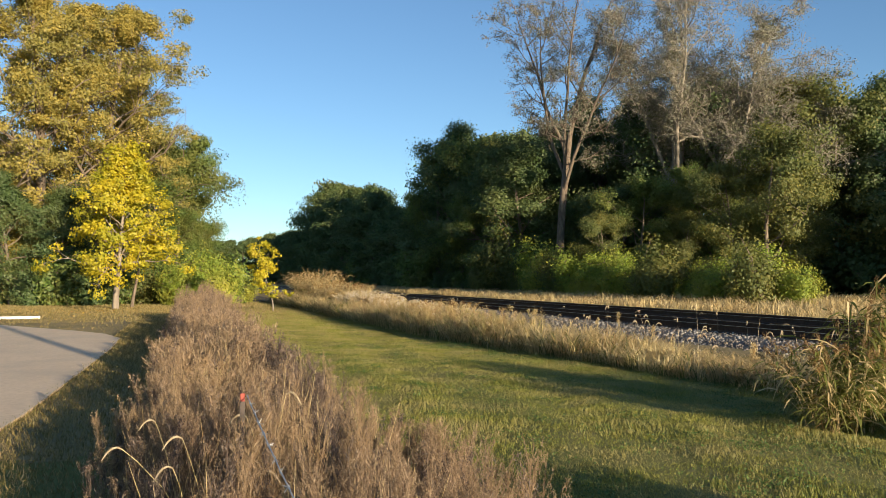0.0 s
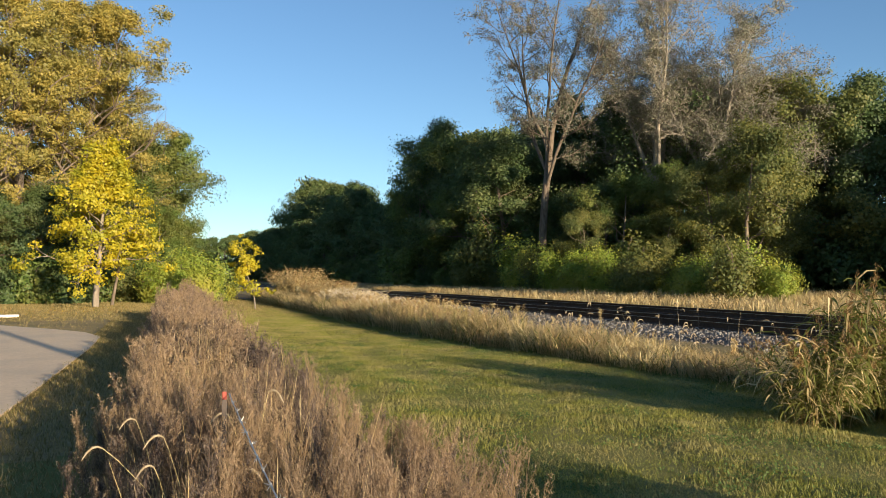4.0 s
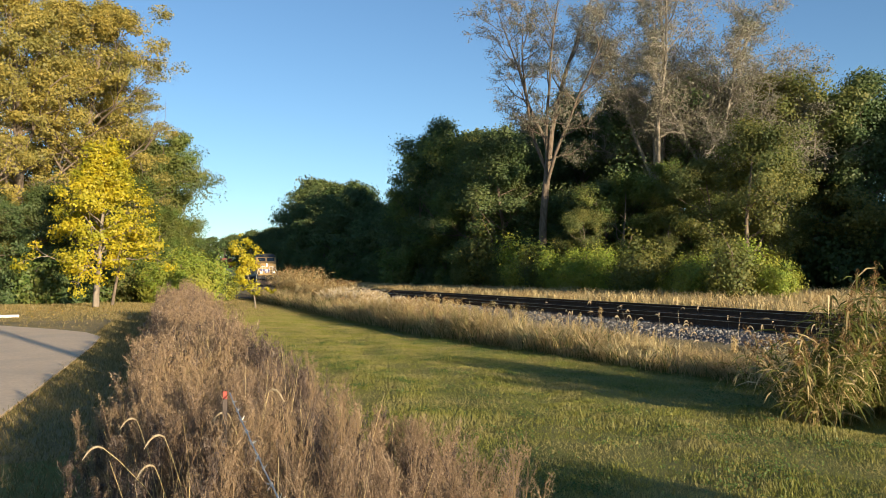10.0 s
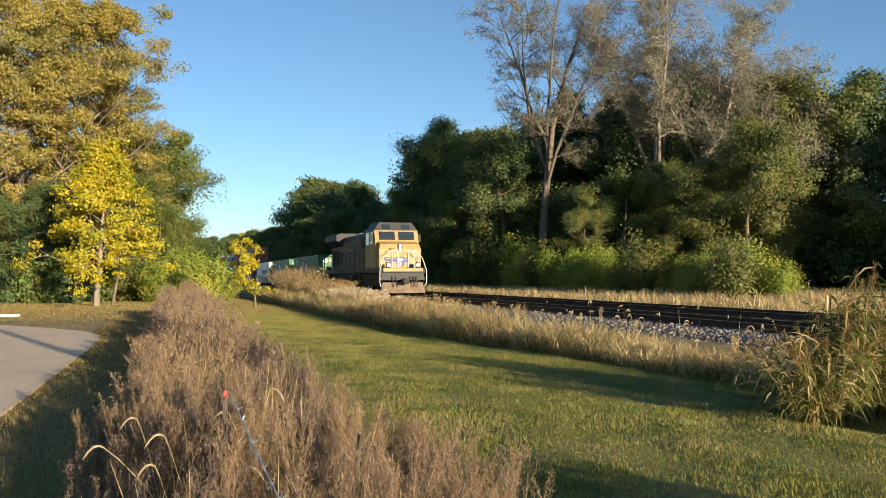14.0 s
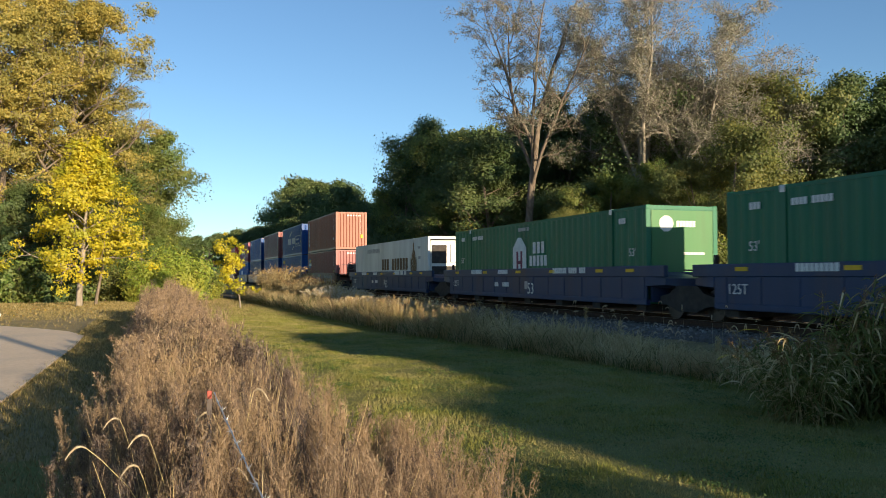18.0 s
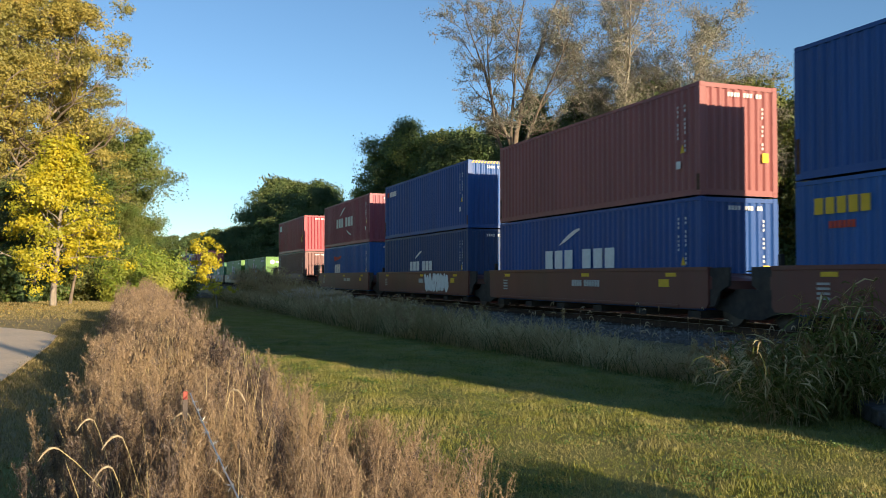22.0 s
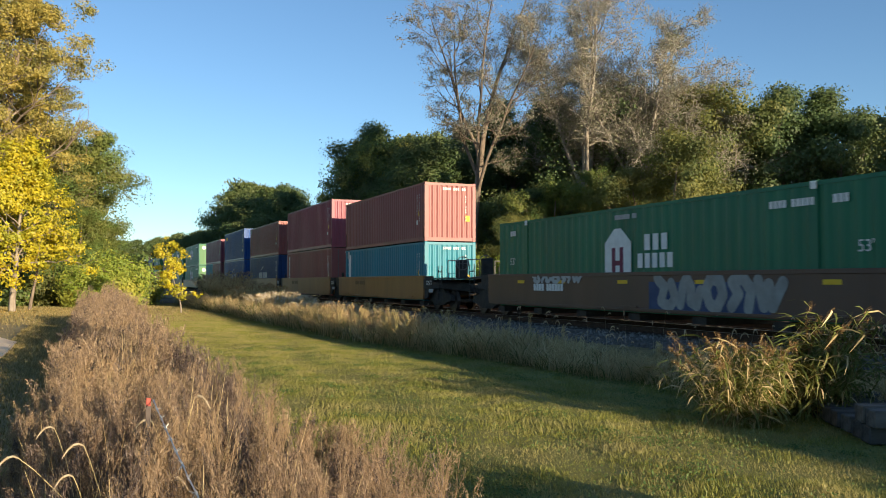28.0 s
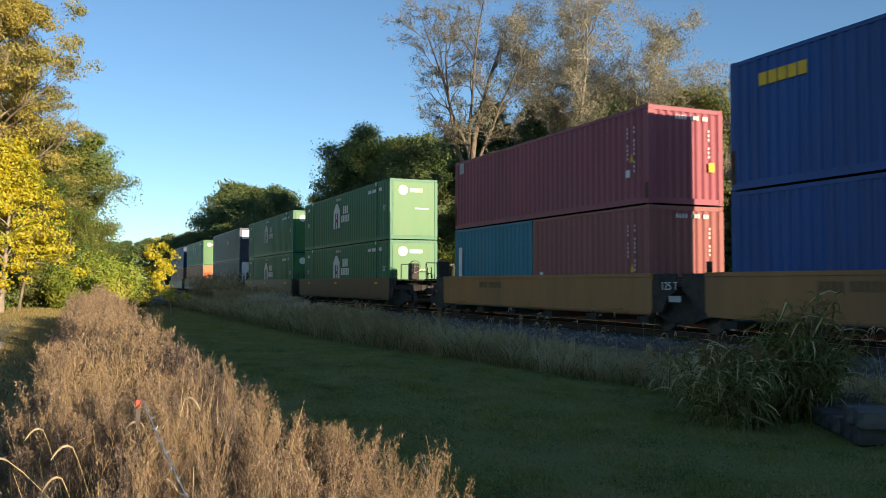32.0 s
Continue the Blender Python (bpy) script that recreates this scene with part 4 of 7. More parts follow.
    stuff("fallen_leaves", "yellow leaves fallen on the dry turf", "leaves", *leaf_tris(c, np.tile([0, 0, 1.0], (len(c), 1)), 0.09), LITTER_LEAF)
    # low broad-leaved weeds in the lawn
    n, m = 17000, 240
    k = rng.integers(0, m, n)
    px, py = -4.5 - 19 * rng.random(m) ** 1.2, rng.uniform(2.2, 8.8, m)
    wide = rng.uniform(0.07, 0.30, m)[k]
    x, y = px[k] + rng.normal(0, 1.0, n) * wide, py[k] + rng.normal(0, 0.8, n) * wide
    c = np.stack([x, y, ground_z(x, y) + rng.uniform(0.01, 0.06, n)], 1)
    stuff("clover", "patches of broad-leaved clover in the lawn", "weeds", *leaf_tris(c, np.tile([0.3, 0.0, 1.0], (n, 1)), 0.023), CLOVER)


def reed_clump(x0, y0, w, d, n, hmin, hmax, seed, label, straw=0.45, bend=(0.0, 0.0), loose=0.75, heads=0.33, leaf=0.019, per=13, reach=0.34, plume=0.16, plumes=None):
    """A stand of tall cane grass: stalks, arching leaves along them and feathery heads. bend: the way it leans as a whole."""
    q = np.random.default_rng(seed)
    ob = thing("reed_clump", pose(x0, y0, float(ground_z(x0, y0))), label, "reeds")
    a, rr = q.uniform(0, 2 * np.pi, n), np.sqrt(q.random(n))
    base = np.stack([np.cos(a) * rr * w, np.sin(a) * rr * d, np.zeros(n)], 1)
    h = q.uniform(hmin, hmax, n) * (1 - 0.2 * rr)
    lean = np.stack([np.cos(a), np.sin(a)], 1) * (q.uniform(0.1, 1.0, n) * (0.35 + rr) * h * loose)[:, None]
    lean = lean + np.array(bend) * (q.uniform(0.35, 1.15, n) * h / hmax)[:, None]

    def along(k, s):
        return base[k] + np.concatenate([lean[k] * (s ** 1.5)[:, None], (h[k] * s * (1.2 - 0.2 * s))[:, None]], 1)

    every, cuts = np.arange(n), np.linspace(0, 1, 5)
    knots = [along(every, np.full(n, t)) for t in cuts]
    sticks = [tubes(knots[i], knots[i + 1], 0.0045 - 0.0008 * i, 0.0037 - 0.0008 * i, 3) for i in range(4)]
    part("stalk", quick_mesh("stalk", *merge(*sticks), DRY_TAN), None, ob, "dry tan stalks")["kind"] = "stuff"
    # leaves: they rise from the stalk, arch over and hang
    m = n * per
    k, s = q.integers(0, n, m), q.uniform(0.10, 0.97, m)
    root, az, ln = along(k, s), q.uniform(0, 2 * np.pi, m), reach * q.uniform(0.5, 1.25, m)
    out = np.stack([np.cos(az), np.sin(az), np.zeros(m)], 1) * ln[:, None]
    out[:, :2] += lean[k] * 0.10
    rise, fall = q.uniform(0.25, 1.0, m) * ln, q.uniform(0.5, 1.5, m) * ln
    flat = np.stack([-np.sin(az), np.cos(az), q.uniform(-0.7, 0.7, m)], 1)
    rows = []
    for t, wide in ((0, 0.55), (0.35, 1.0), (0.7, 0.72), (1.0, 0.05)):
        c = root + out * t + np.stack([np.zeros(m), np.zeros(m), rise * t - fall * t * t], 1)
        c[:, 2] = np.maximum(c[:, 2], 0.02)
        o = flat * (leaf * wide * 0.5 * q.uniform(0.8, 1.2, m))[:, None]
        rows += [c - o, c + o]
    v = np.stack(rows, 1).reshape(-1, 3)
    f = np.array([[0, 1, 3, 2], [2, 3, 5, 4], [4, 5, 7, 6]])[None] + (np.arange(m) * 8)[:, None, None]
    tan = q.random(m) < straw * (0.6 + 0.7 * s)
    part("blade", quick_mesh("blade", v, f[~tan].reshape(-1, 4), REED_GREEN), None, ob, "green arching blades")["kind"] = "stuff"
    part("dry_blade", quick_mesh("dry_blade", v, f[tan].reshape(-1, 4), DRY_TAN), None, ob, "withered straw-coloured blades")["kind"] = "stuff"
    # heads: sprays of thin spikelets along the stalk's end
    tall = np.argsort(-h)[: int(n * heads)]
    j = 46
    k = np.repeat(tall, j)
    s = q.uniform(1 - plume / 1.2, 1.02, len(k))
    way = np.concatenate([lean[k], h[k][:, None]], 1)
    way /= np.linalg.norm(way, axis=1)[:, None]
    way = way + q.normal(0, 0.42, way.shape)
    c = along(k, s) + q.normal(0, 0.016, (len(k), 3))
    part("seed_head", quick_mesh("seed_head", *slivers(c, way, q.uniform(0.03, 0.075, len(k)), np.full(len(k), 0.007 if plumes is None else 0.02)), plumes or LEAF_RUSSET), None, ob, "feathery seed heads")["kind"] = "stuff"
    return ob


def foxtail(x, y, h, lean_x, lean_y, seed):
    """One tall foxtail with a curved bristly head, close to the camera."""
    ob = thing("foxtail", pose(x, y, 0), "dry foxtail grass with a drooping bristly head", "grass", "foxtails by the fence")
    pts = [Vector((lean_x * s ** 2, lean_y * s ** 2, h * s * (1 - 0.1 * s * s))) for s in (0, 0.25, 0.5, 0.75, 0.92, 1.0)]
    part("stem", Geo().bars([tuple(p) for p in pts], 0.0016, 5), DRY_TAN, ob)
    d = Vector((lean_x, lean_y, 0)).normalized()
    arc = [pts[-1] + d * (0.023 * k) + Vector((0, 0, 0.019 * k - 0.0075 * k * k)) for k in range(5)]
    g = Geo()
    for k in range(4):
        g.tube(arc[k], arc[k + 1], (0.003, 0.0050, 0.0058, 0.0046)[k], (0.0050, 0.0058, 0.0046, 0.0015)[k], 8)
    head = part("seed_head", g, DRY_PALE, ob)
    q = np.random.default_rng(seed)
    A = np.array([tuple(arc[k] + (arc[k + 1] - arc[k]) * t) for k in range(4) for t in np.linspace(0, 1, 22)])
    e = A + q.normal(0, 0.007, A.shape)
    part("bristle", quick_mesh("bristle", *tubes(A, e, 0.0004, 0.0002, 3), DRY_PALE), None, head)
    return ob


def hose(pts, r, n=5):
    """One unbroken round strand through the points."""
    pts = [Vector(p) for p in pts]
    vs, fs = [], []
    for i, p in enumerate(pts):
        q = (pts[min(i + 1, len(pts) - 1)] - pts[max(i - 1, 0)]).to_track_quat("Z", "Y")
        vs += [p + q @ Vector((r * math.cos(2 * math.pi * k / n), r * math.sin(2 * math.pi * k / n), 0)) for k in range(n)]
        if i:
            fs += [((i - 1) * n + k, (i - 1) * n + (k + 1) % n, i * n + (k + 1) % n, i * n + k) for k in range(n)]
    return Geo().add(vs, fs)


def build_fence_and_clutter():
    fx, fy = -4.42, 0.29
    p = thing("fence_post", pose(fx, fy, 0), "dark steel T-post with a faded red tip in the weeds", "post")
    part("shaft", Geo().box(-0.004, 0.004, -0.013, 0.009, 0, 1.14).box(-0.018, 0.0, -0.003, 0.003, 0, 1.06), POST_STEEL, p)
    part("tip", Geo().box(-0.005, 0.005, -0.013, 0.009, 1.14, 1.18, 0.002).box(-0.018, 0.0, -0.003, 0.003, 1.06, 1.17), RED_TIP, p, "faded red painted tip")
    w = thing("barbed_wire", pose(0, 0, 0), "galvanised barbed wire sagging along the fence line", "wire")
    pts = []
    for i in range(41):
        s = i / 40
        pts.append(Vector((fx + 3.6 * s, fy + 0.02 + 0.10 * s, 1.17 - 0.18 * s - 0.06 * math.sin(math.pi * s))))
    part("strand", hose([tuple(q) for q in pts], 0.003), GALVANISED, w)
    part("strand", hose([tuple(q + Vector((0, 0.003 * math.cos(i * 1.6), 0.003 * math.sin(i * 1.6)))) for i, q in enumerate(pts)], 0.0022), GALVANISED, w)
    r = random.Random(3)
    for i in range(2, 40, 2):
        q = pts[i]
        g = Geo()
        for k in range(4):
            dv = Vector((r.uniform(-1, 1), r.uniform(-1, 1), r.uniform(-1, 1))).normalized() * 0.024
            g.tube(q - dv * 0.3, q + dv, 0.0024, 0.0008, 5)
        part("barb", g, GALVANISED, w)
    for k, (x, y, h, lx, ly) in enumerate(((-4.40, 0.15, 1.06, 0.10, -0.42), (-4.3, 0.38, 1.33, 0.10, 0.10), (-4.15, 0.10, 1.00, 0.08, -0.14), (-4.2, 0.16, 1.13, 0.05, -0.16), (-4.0, 0.22, 0.98, 0.05, 0.12), (-3.9, 0.22, 0.82, 0.0, 0.12), (-5.2, 0.0, 1.05, 0.05, -0.15), (-4.6, 0.5, 1.15, 0.0, -0.18))):
        foxtail(x, y, h, lx, ly, 80 + k)
    # stack of old railway timbers beside the reeds
    tm = mesh_of("timber", *(lambda g: (g.v, g.f))(Geo().box(-0.125, 0.125, -1.3, 1.3, 0, 0.19, 0.012)), surface("weathered_timber", (0.05, 0.045, 0.04), (0.14, 0.13, 0.115), 7, 0.9, bump=0.6, bump_scale=25, stretch=(1, 0.2, 1), vary=0.25))
    for i in range(11):
        t = new("railway_timber", tm)
        z = -0.05 if i < 9 else 0.145
        s = 0.15 + 0.285 * (i if i < 9 else i - 1.6)
        xx, yy = -9.05 + 0.90 * s + 1.3 * 0.43, 8.95 - 0.43 * s + 1.3 * 0.90
        t.matrix_world = pose(xx, yy, float(ground_z(xx, yy)) + z, 0, 0, r.uniform(-2, 2) - 25.5)
        tagged(t, "weathered dark tarred railway timber in a low stack", "timber", "timbers beside the track")
    # roadside pole whose shadow falls on the drive
    pole = thing("utility_pole", pose(7.0, 6.9, 0), "weathered round wooden utility pole", "pole")
    part("shaft", Geo().tube((0, 0, -0.2), (0, 0, 9.0), 0.16, 0.11, 14), WOOD_POLE, pole)
    part("crossarm", Geo().box(-0.06, 0.06, -1.1, 1.1, 8.3, 8.42, 0.01), WOOD_POLE, pole)


build_weeds()
SWAYING = reed_clump(-8.65, 8.35, 0.42, 0.50, 62, 1.15, 2.0, 5, "tall clump of green canes with russet plumes", 0.14, (0.10, 0.12), 0.16, 0.7, 0.024, 20, 0.34, 0.2)
reed_clump(-8.35, 7.45, 0.34, 0.38, 60, 0.65, 1.25, 6, "spreading canes with drooping gold-green blades", 0.30, (-0.25, -0.20), 0.70, 0.6, 0.020, 16, 0.30, 0.2)
reed_clump(-8.8, 8.0, 0.50, 0.45, 95, 0.65, 1.2, 7, "bushy green canes at the lawn's edge", 0.12, (0.0, 0.05), 0.45, 0.2, 0.023, 18, 0.30)
reed_clump(-8.25, 8.65, 0.32, 0.3, 40, 0.8, 1.25, 14, "bushy green canes beside the old timbers", 0.14, (0.15, 0.1), 0.4, 0.3, 0.023, 18, 0.30)
reed_clump(-10.1, 9.0, 0.9, 0.6, 90, 0.45, 0.85, 11, "low clump of drooping tan grass", 0.75, (-0.2, -0.1), 0.9, 0.2, 0.012, 16, 0.28)
reed_clump(-36, 9.2, 2.4, 1.0, 330, 0.5, 0.95, 9, "fluffy stand of pale dry grass", 0.99, (0.2, 0.1), 0.7, 1.0, 0.03, 10, 0.34, 0.6, FLUFF)
reed_clump(-44, 9.2, 3.4, 1.0, 420, 0.75, 1.25, 12, "tall fluffy stand of pale dry grass", 0.99, (0.2, 0.1), 0.7, 1.0, 0.035, 10, 0.34, 0.55, FLUFF)
reed_clump(-54, 9.6, 4.5, 1.1, 420, 1.1, 1.75, 10, "russet-brown stand of tall dry weeds", 0.9, (0.2, 0.1), 0.6, 0.5, 0.035)
reed_clump(-64, 9.3, 4.0, 1.4, 330, 1.8, 2.8, 13, "russet-brown stand of tall dry weeds", 0.9, (0.2, 0.1), 0.5, 1.0, 0.04)
reed_clump(-29, 8.9, 1.8, 0.8, 160, 0.6, 1.1, 8, "tan grass clump with dark seed heads", 0.9)
build_fence_and_clutter()

# ---- the train ----
SPEED = 19.41
MOVING = []          # things with their place along the train at 20 s, height and side


def rides(ob, u, z=RAILTOP, y=TRACK):
    MOVING.append((ob, u, y, z))
    return ob


def paint(name, c, dirt=(0.085, 0.055, 0.042), amount=0.22, rough=0.45):
    lo, hi = tuple(v * 0.86 for v in c), tuple(v * 1.1 for v in c)
    return surface(name, lo, hi, 1.3, rough, bump=0.08, bump_scale=9, dirt=dirt, dirt_scale=1.1, dirt_amount=amount, stretch=(1, 1, 0.16), spec=0.28)


COLOURS = {
    "maroon": (0.265, 0.066, 0.092), "oxide": (0.265, 0.086, 0.082), "brick": (0.29, 0.098, 0.062), "red": (0.35, 0.036, 0.055), "brown": (0.18, 0.076, 0.072), "dusky": (0.245, 0.078, 0.072), "orange": (0.50, 0.12, 0.03),
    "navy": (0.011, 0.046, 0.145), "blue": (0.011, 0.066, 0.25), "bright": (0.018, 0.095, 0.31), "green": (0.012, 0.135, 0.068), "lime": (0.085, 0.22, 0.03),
    "leaf": (0.048, 0.165, 0.055), "teal": (0.015, 0.18, 0.25), "white": (0.66, 0.66, 0.63), "slate": (0.045, 0.055, 0.085)}
PAINTS = {k: paint(k + "_container_paint", c) for k, c in COLOURS.items()}
MARK_WHITE = surface("white_lettering", (0.62, 0.62, 0.60), (0.76, 0.76, 0.74), 5, 0.6)
MARK_GREY = surface("faded_lettering", (0.36, 0.35, 0.34), (0.5, 0.49, 0.47), 4, 0.7)
MARK_YELLOW = surface("yellow_sticker", (0.62, 0.38, 0.02), (0.72, 0.46, 0.03), 5, 0.6)
MARK_PLUM = surface("plum_lettering", (0.14, 0.02, 0.05), (0.17, 0.03, 0.06), 5, 0.6)
MARK_RED = surface("red_lettering", (0.45, 0.05, 0.03), (0.52, 0.07, 0.04), 5, 0.6)
MARK_BROWN = surface("brown_lettering", (0.13, 0.075, 0.03), (0.18, 0.10, 0.045), 5, 0.6)
STEEL_DARK = surface("grimy_steel", (0.020, 0.018, 0.017), (0.05, 0.045, 0.04), 5, 0.75, bump=0.2, dirt=(0.09, 0.06, 0.04), dirt_amount=0.4)
STEEL_GREY = surface("worn_steel", (0.10, 0.098, 0.095), (0.18, 0.175, 0.17), 4, 0.6, metal=0.2, dirt=(0.08, 0.05, 0.035), dirt_amount=0.4)
WHEEL = surface("wheel_steel", (0.05, 0.04, 0.034), (0.11, 0.09, 0.075), 6, 0.5, metal=0.6)
GLASS_DARK = surface("cab_glass", (0.02, 0.028, 0.035), (0.03, 0.038, 0.045), 2, 0.06, spec=0.9)
CAR_PAINT = {"fec": paint("blue_well_car_paint", (0.016, 0.040, 0.105), amount=0.5), "rust": paint("brown_well_car_paint", (0.135, 0.044, 0.036), amount=0.45),
             "ochre": paint("ochre_well_car_paint", (0.31, 0.145, 0.048), amount=0.4), "dull": paint("dull_brown_well_car_paint", (0.105, 0.058, 0.04), amount=0.6)}
RUST = surface("rusted_post", (0.055, 0.028, 0.018), (0.12, 0.06, 0.035), 9, 0.9, bump=0.3)
NEAR = -1.219        # the container wall that faces the lawn


def corrugated(g, axis, a0, a1, z0, z1, at, depth, pitch, out):
    """A trapezoidal steel wall along x or y; out: +1 or -1, the way it faces."""
    n = max(1, round((a1 - a0) / pitch))
    p = (a1 - a0) / n
    line = []
    for i in range(n):
        s = a0 + i * p
        line += [(s, 0), (s + 0.27 * p, 0), (s + 0.5 * p, 1), (s + 0.77 * p, 1)]
    line.append((a1, 0))
    vs = []
    for z in (z0, z1):
        for s, d in line:
            o = at - out * depth * d
            vs.append((s, o, z) if axis == "x" else (o, s, z))
    m = len(line)
    return g.add(vs, [(i, i + 1, m + i + 1, m + i) for i in range(m - 1)])


def word(parent, x, z, h, n, mat, name="lettering", y=NEAR, w=0.62, gap=0.16, slant=0.0, drop=()):
    """A brand's word as plain upright blocks: n blocks of height h from x on."""
    small = h < 0.14 or name != "lettering"
    g = Geo()
    for i in range(n):
        if i in drop:
            continue
        a = x + i * h * (w + gap)
        b = a + h * w
        if not small:
            g = Geo()
        g.prism([(a, z), (b, z), (b + slant * h, z + h), (a + slant * h, z + h)], y - 0.012, y - 0.004)
        if not small:
            part(name, g, mat, parent)
    if small:
        part(name, g, mat, parent)["kind"] = "stuff"


def plate(parent, x0, x1, z0, z1, mat, name="sticker", y=NEAR):
    return part(name, Geo().box(x0, x1, y - 0.012, y - 0.004, z0, z1), mat, parent)


def end_plate(parent, y0, y1, z0, z1, mat, name="sticker", x=0.0):
    return part(name, Geo().box(x + 0.004, x + 0.012, y0, y1, z0, z1), mat, parent)


def letters(parent, text, x, z, h, mat, y=NEAR, name="lettering"):
    """Real words and figures, as mesh."""
    cu = bpy.data.curves.new(name, "FONT")
    cu.body, cu.size, cu.extrude = text, h * 1.38, 0.003
    tmp = bpy.data.objects.new(name, cu)
    scene.collection.objects.link(tmp)
    bpy.context.view_layer.update()
    me = bpy.data.meshes.new_from_object(tmp.evaluated_get(bpy.context.evaluated_depsgraph_get()))
    bpy.data.objects.remove(tmp)
    me.materials.clear()
    me.materials.append(mat)
    ob = new(name, me)
    ob.parent = parent
    ob.location, ob.rotation_euler = (x, y - 0.008, z), (radians(90), 0, 0)
    return ob


def swoosh(parent, x, z, w, h, mat, flip=1):
    pts = [(x + w * s, z + flip * h * math.sin(s * 1.5)) for s in np.linspace(0, 1, 9)]
    low = [(x + w * s, z + flip * (h * math.sin(s * 1.5) - 0.22 * h * math.sin(math.pi * s) - 0.06 * s)) for s in np.linspace(1, 0, 9)]
    return part("emblem", Geo().prism(pts + low, NEAR - 0.012, NEAR - 0.004), mat, parent)


CACHE = {}


def box_meshes(L, H, colour, style):
    key = (L, H, colour, style)
    if key in CACHE:
        return CACHE[key]
    p, W = PAINTS[colour], 1.219
    long53 = L > 15
    out = {}
    fr = Geo()
    for x0, x1 in ((-0.16, 0.0), (-L, -L + 0.16)):
        for y0, y1 in ((-W, -W + 0.15), (W - 0.15, W)):
            fr.box(x0, x1, y0, y1, 0.118, H - 0.118)
            fr.box(x0 - 0.01 if x1 == 0 else x0, x1 if x1 == 0 else x1 + 0.01, y0, y1, 0.0, 0.118, 0.01).box(x0 - 0.01 if x1 == 0 else x0, x1 if x1 == 0 else x1 + 0.01, y0, y1, H - 0.118, H, 0.01)
    for y0, y1 in ((-W, -W + 0.06), (W - 0.06, W)):
        fr.box(-L + 0.16, -0.16, y0, y1, 0.02, 0.18).box(-L + 0.16, -0.16, y0, y1, H - 0.10, H - 0.015)
    for x0, x1 in ((-0.12, -0.01), (-L + 0.01, -L + 0.12)):
        fr.box(x0, x1, -W + 0.15, W - 0.15, 0.02, 0.17).box(x0, x1, -W + 0.15, W - 0.15, H - 0.13, H - 0.015)
    if long53:
        for x in (-1.98, -L + 1.98):
            for y0, y1 in ((-W - 0.01, -W + 0.10), (W - 0.10, W + 0.01)):
                fr.box(x - 0.09, x + 0.09, y0, y1, 0.0, H)
    out["frame"] = mesh_of("frame", fr.v, fr.f, p)
    depth, pitch = (0.022, 0.40) if long53 else (0.036, 0.285)
    for k, s in (("side_wall", -1), ("side_wall_2", 1)):
        g = Geo()
        if style == "smooth":
            g.box(-L + 0.16, -0.16, min(s * (W - 0.03), s * (W - 0.008)), max(s * (W - 0.03), s * (W - 0.008)), 0.17, H - 0.09)
        else:
            corrugated(g, "x", -L + 0.16, -0.16, 0.17, H - 0.09, s * (W - 0.006), depth, pitch, s)
        out[k] = mesh_of("side_wall", g.v, g.f, p)
    g = Geo()
    if style == "ribbed":
        g.box(-0.06, -0.03, -W + 0.15, W - 0.15, 0.17, H - 0.12)
        for i in range(8):
            z = 0.35 + i * 0.23
            g.prism([(-0.03, z), (0.0, z + 0.04), (0.0, z + 0.10), (-0.03, z + 0.14)], -W + 0.2, W - 0.2)
    elif style != "smooth":
        corrugated(g, "y", -W + 0.15, W - 0.15, 0.17, H - 0.12, -0.012, 0.045, 0.25, 1)
    if g.v:
        out["end_wall"] = mesh_of("end_wall", g.v, g.f, p)
    out["roof"] = mesh_of("roof", *(lambda q: (q.v, q.f))(Geo().box(-L + 0.1, -0.1, -W + 0.05, W - 0.05, H - 0.03, H - 0.012)), p)
    out["floor"] = mesh_of("floor", *(lambda q: (q.v, q.f))(Geo().box(-L + 0.1, -0.1, -W + 0.05, W - 0.05, 0.05, 0.16)), STEEL_DARK)
    g = Geo()
    ribs = [0.30 + 0.115 * i for i in range(int((H - 0.55) / 0.115)) if not 1.2 < 0.30 + 0.115 * i < 1.75] if long53 else []
    g.box(-L + 0.01, -L + 0.05, -W + 0.16, -0.01, 0.18, H - 0.13, 0.01)
    for z in ribs:
        g.box(-L + 0.05, -L + 0.072, -W + 0.22, -0.03, z, z + 0.05)
    out["door"] = mesh_of("door", g.v, g.f, p)
    g = Geo()
    g.box(-L + 0.01, -L + 0.05, 0.01, W - 0.16, 0.18, H - 0.13, 0.01)
    for z in ribs:
        g.box(-L + 0.05, -L + 0.072, 0.03, W - 0.22, z, z + 0.05)
    out["door_2"] = mesh_of("door", g.v, g.f, p)
    g = Geo().tube((-L - 0.01, 0, 0.12), (-L - 0.01, 0, H - 0.1), 0.02, n=6)
    out["locking_bar"] = mesh_of("locking_bar", g.v, g.f, STEEL_GREY)
    CACHE[key] = out
    return out


def container(u, base, L, H, colour, label, style="corr", doors_front=False):
    ob = thing("shipping_container", pose(0, 0, 0), label, "container", "containers on the train")
    ms = box_meshes(L, H, colour, style)
    for k in ("frame", "side_wall", "side_wall_2", "end_wall", "roof", "floor"):
        if k in ms and not (k == "end_wall" and doors_front):
            part(k.replace("_2", ""), ms[k], None, ob)
    for k in ("door", "door_2"):
        for front in (False, True):
            if front and not doors_front:
                continue
            d = part("door", ms[k], None, ob)
            s = -1 if k == "door" else 1
            for y in (0.3, 0.8):
                b = part("locking_bar", ms["locking_bar"], None, d)
                b.location = (0, s * y, 0)
            if front:
                d.location = (L - 0.06, 0, 0)
                for b in d.children:
                    b.location.x = 0.07
    return rides(ob, u, RAILTOP + base)


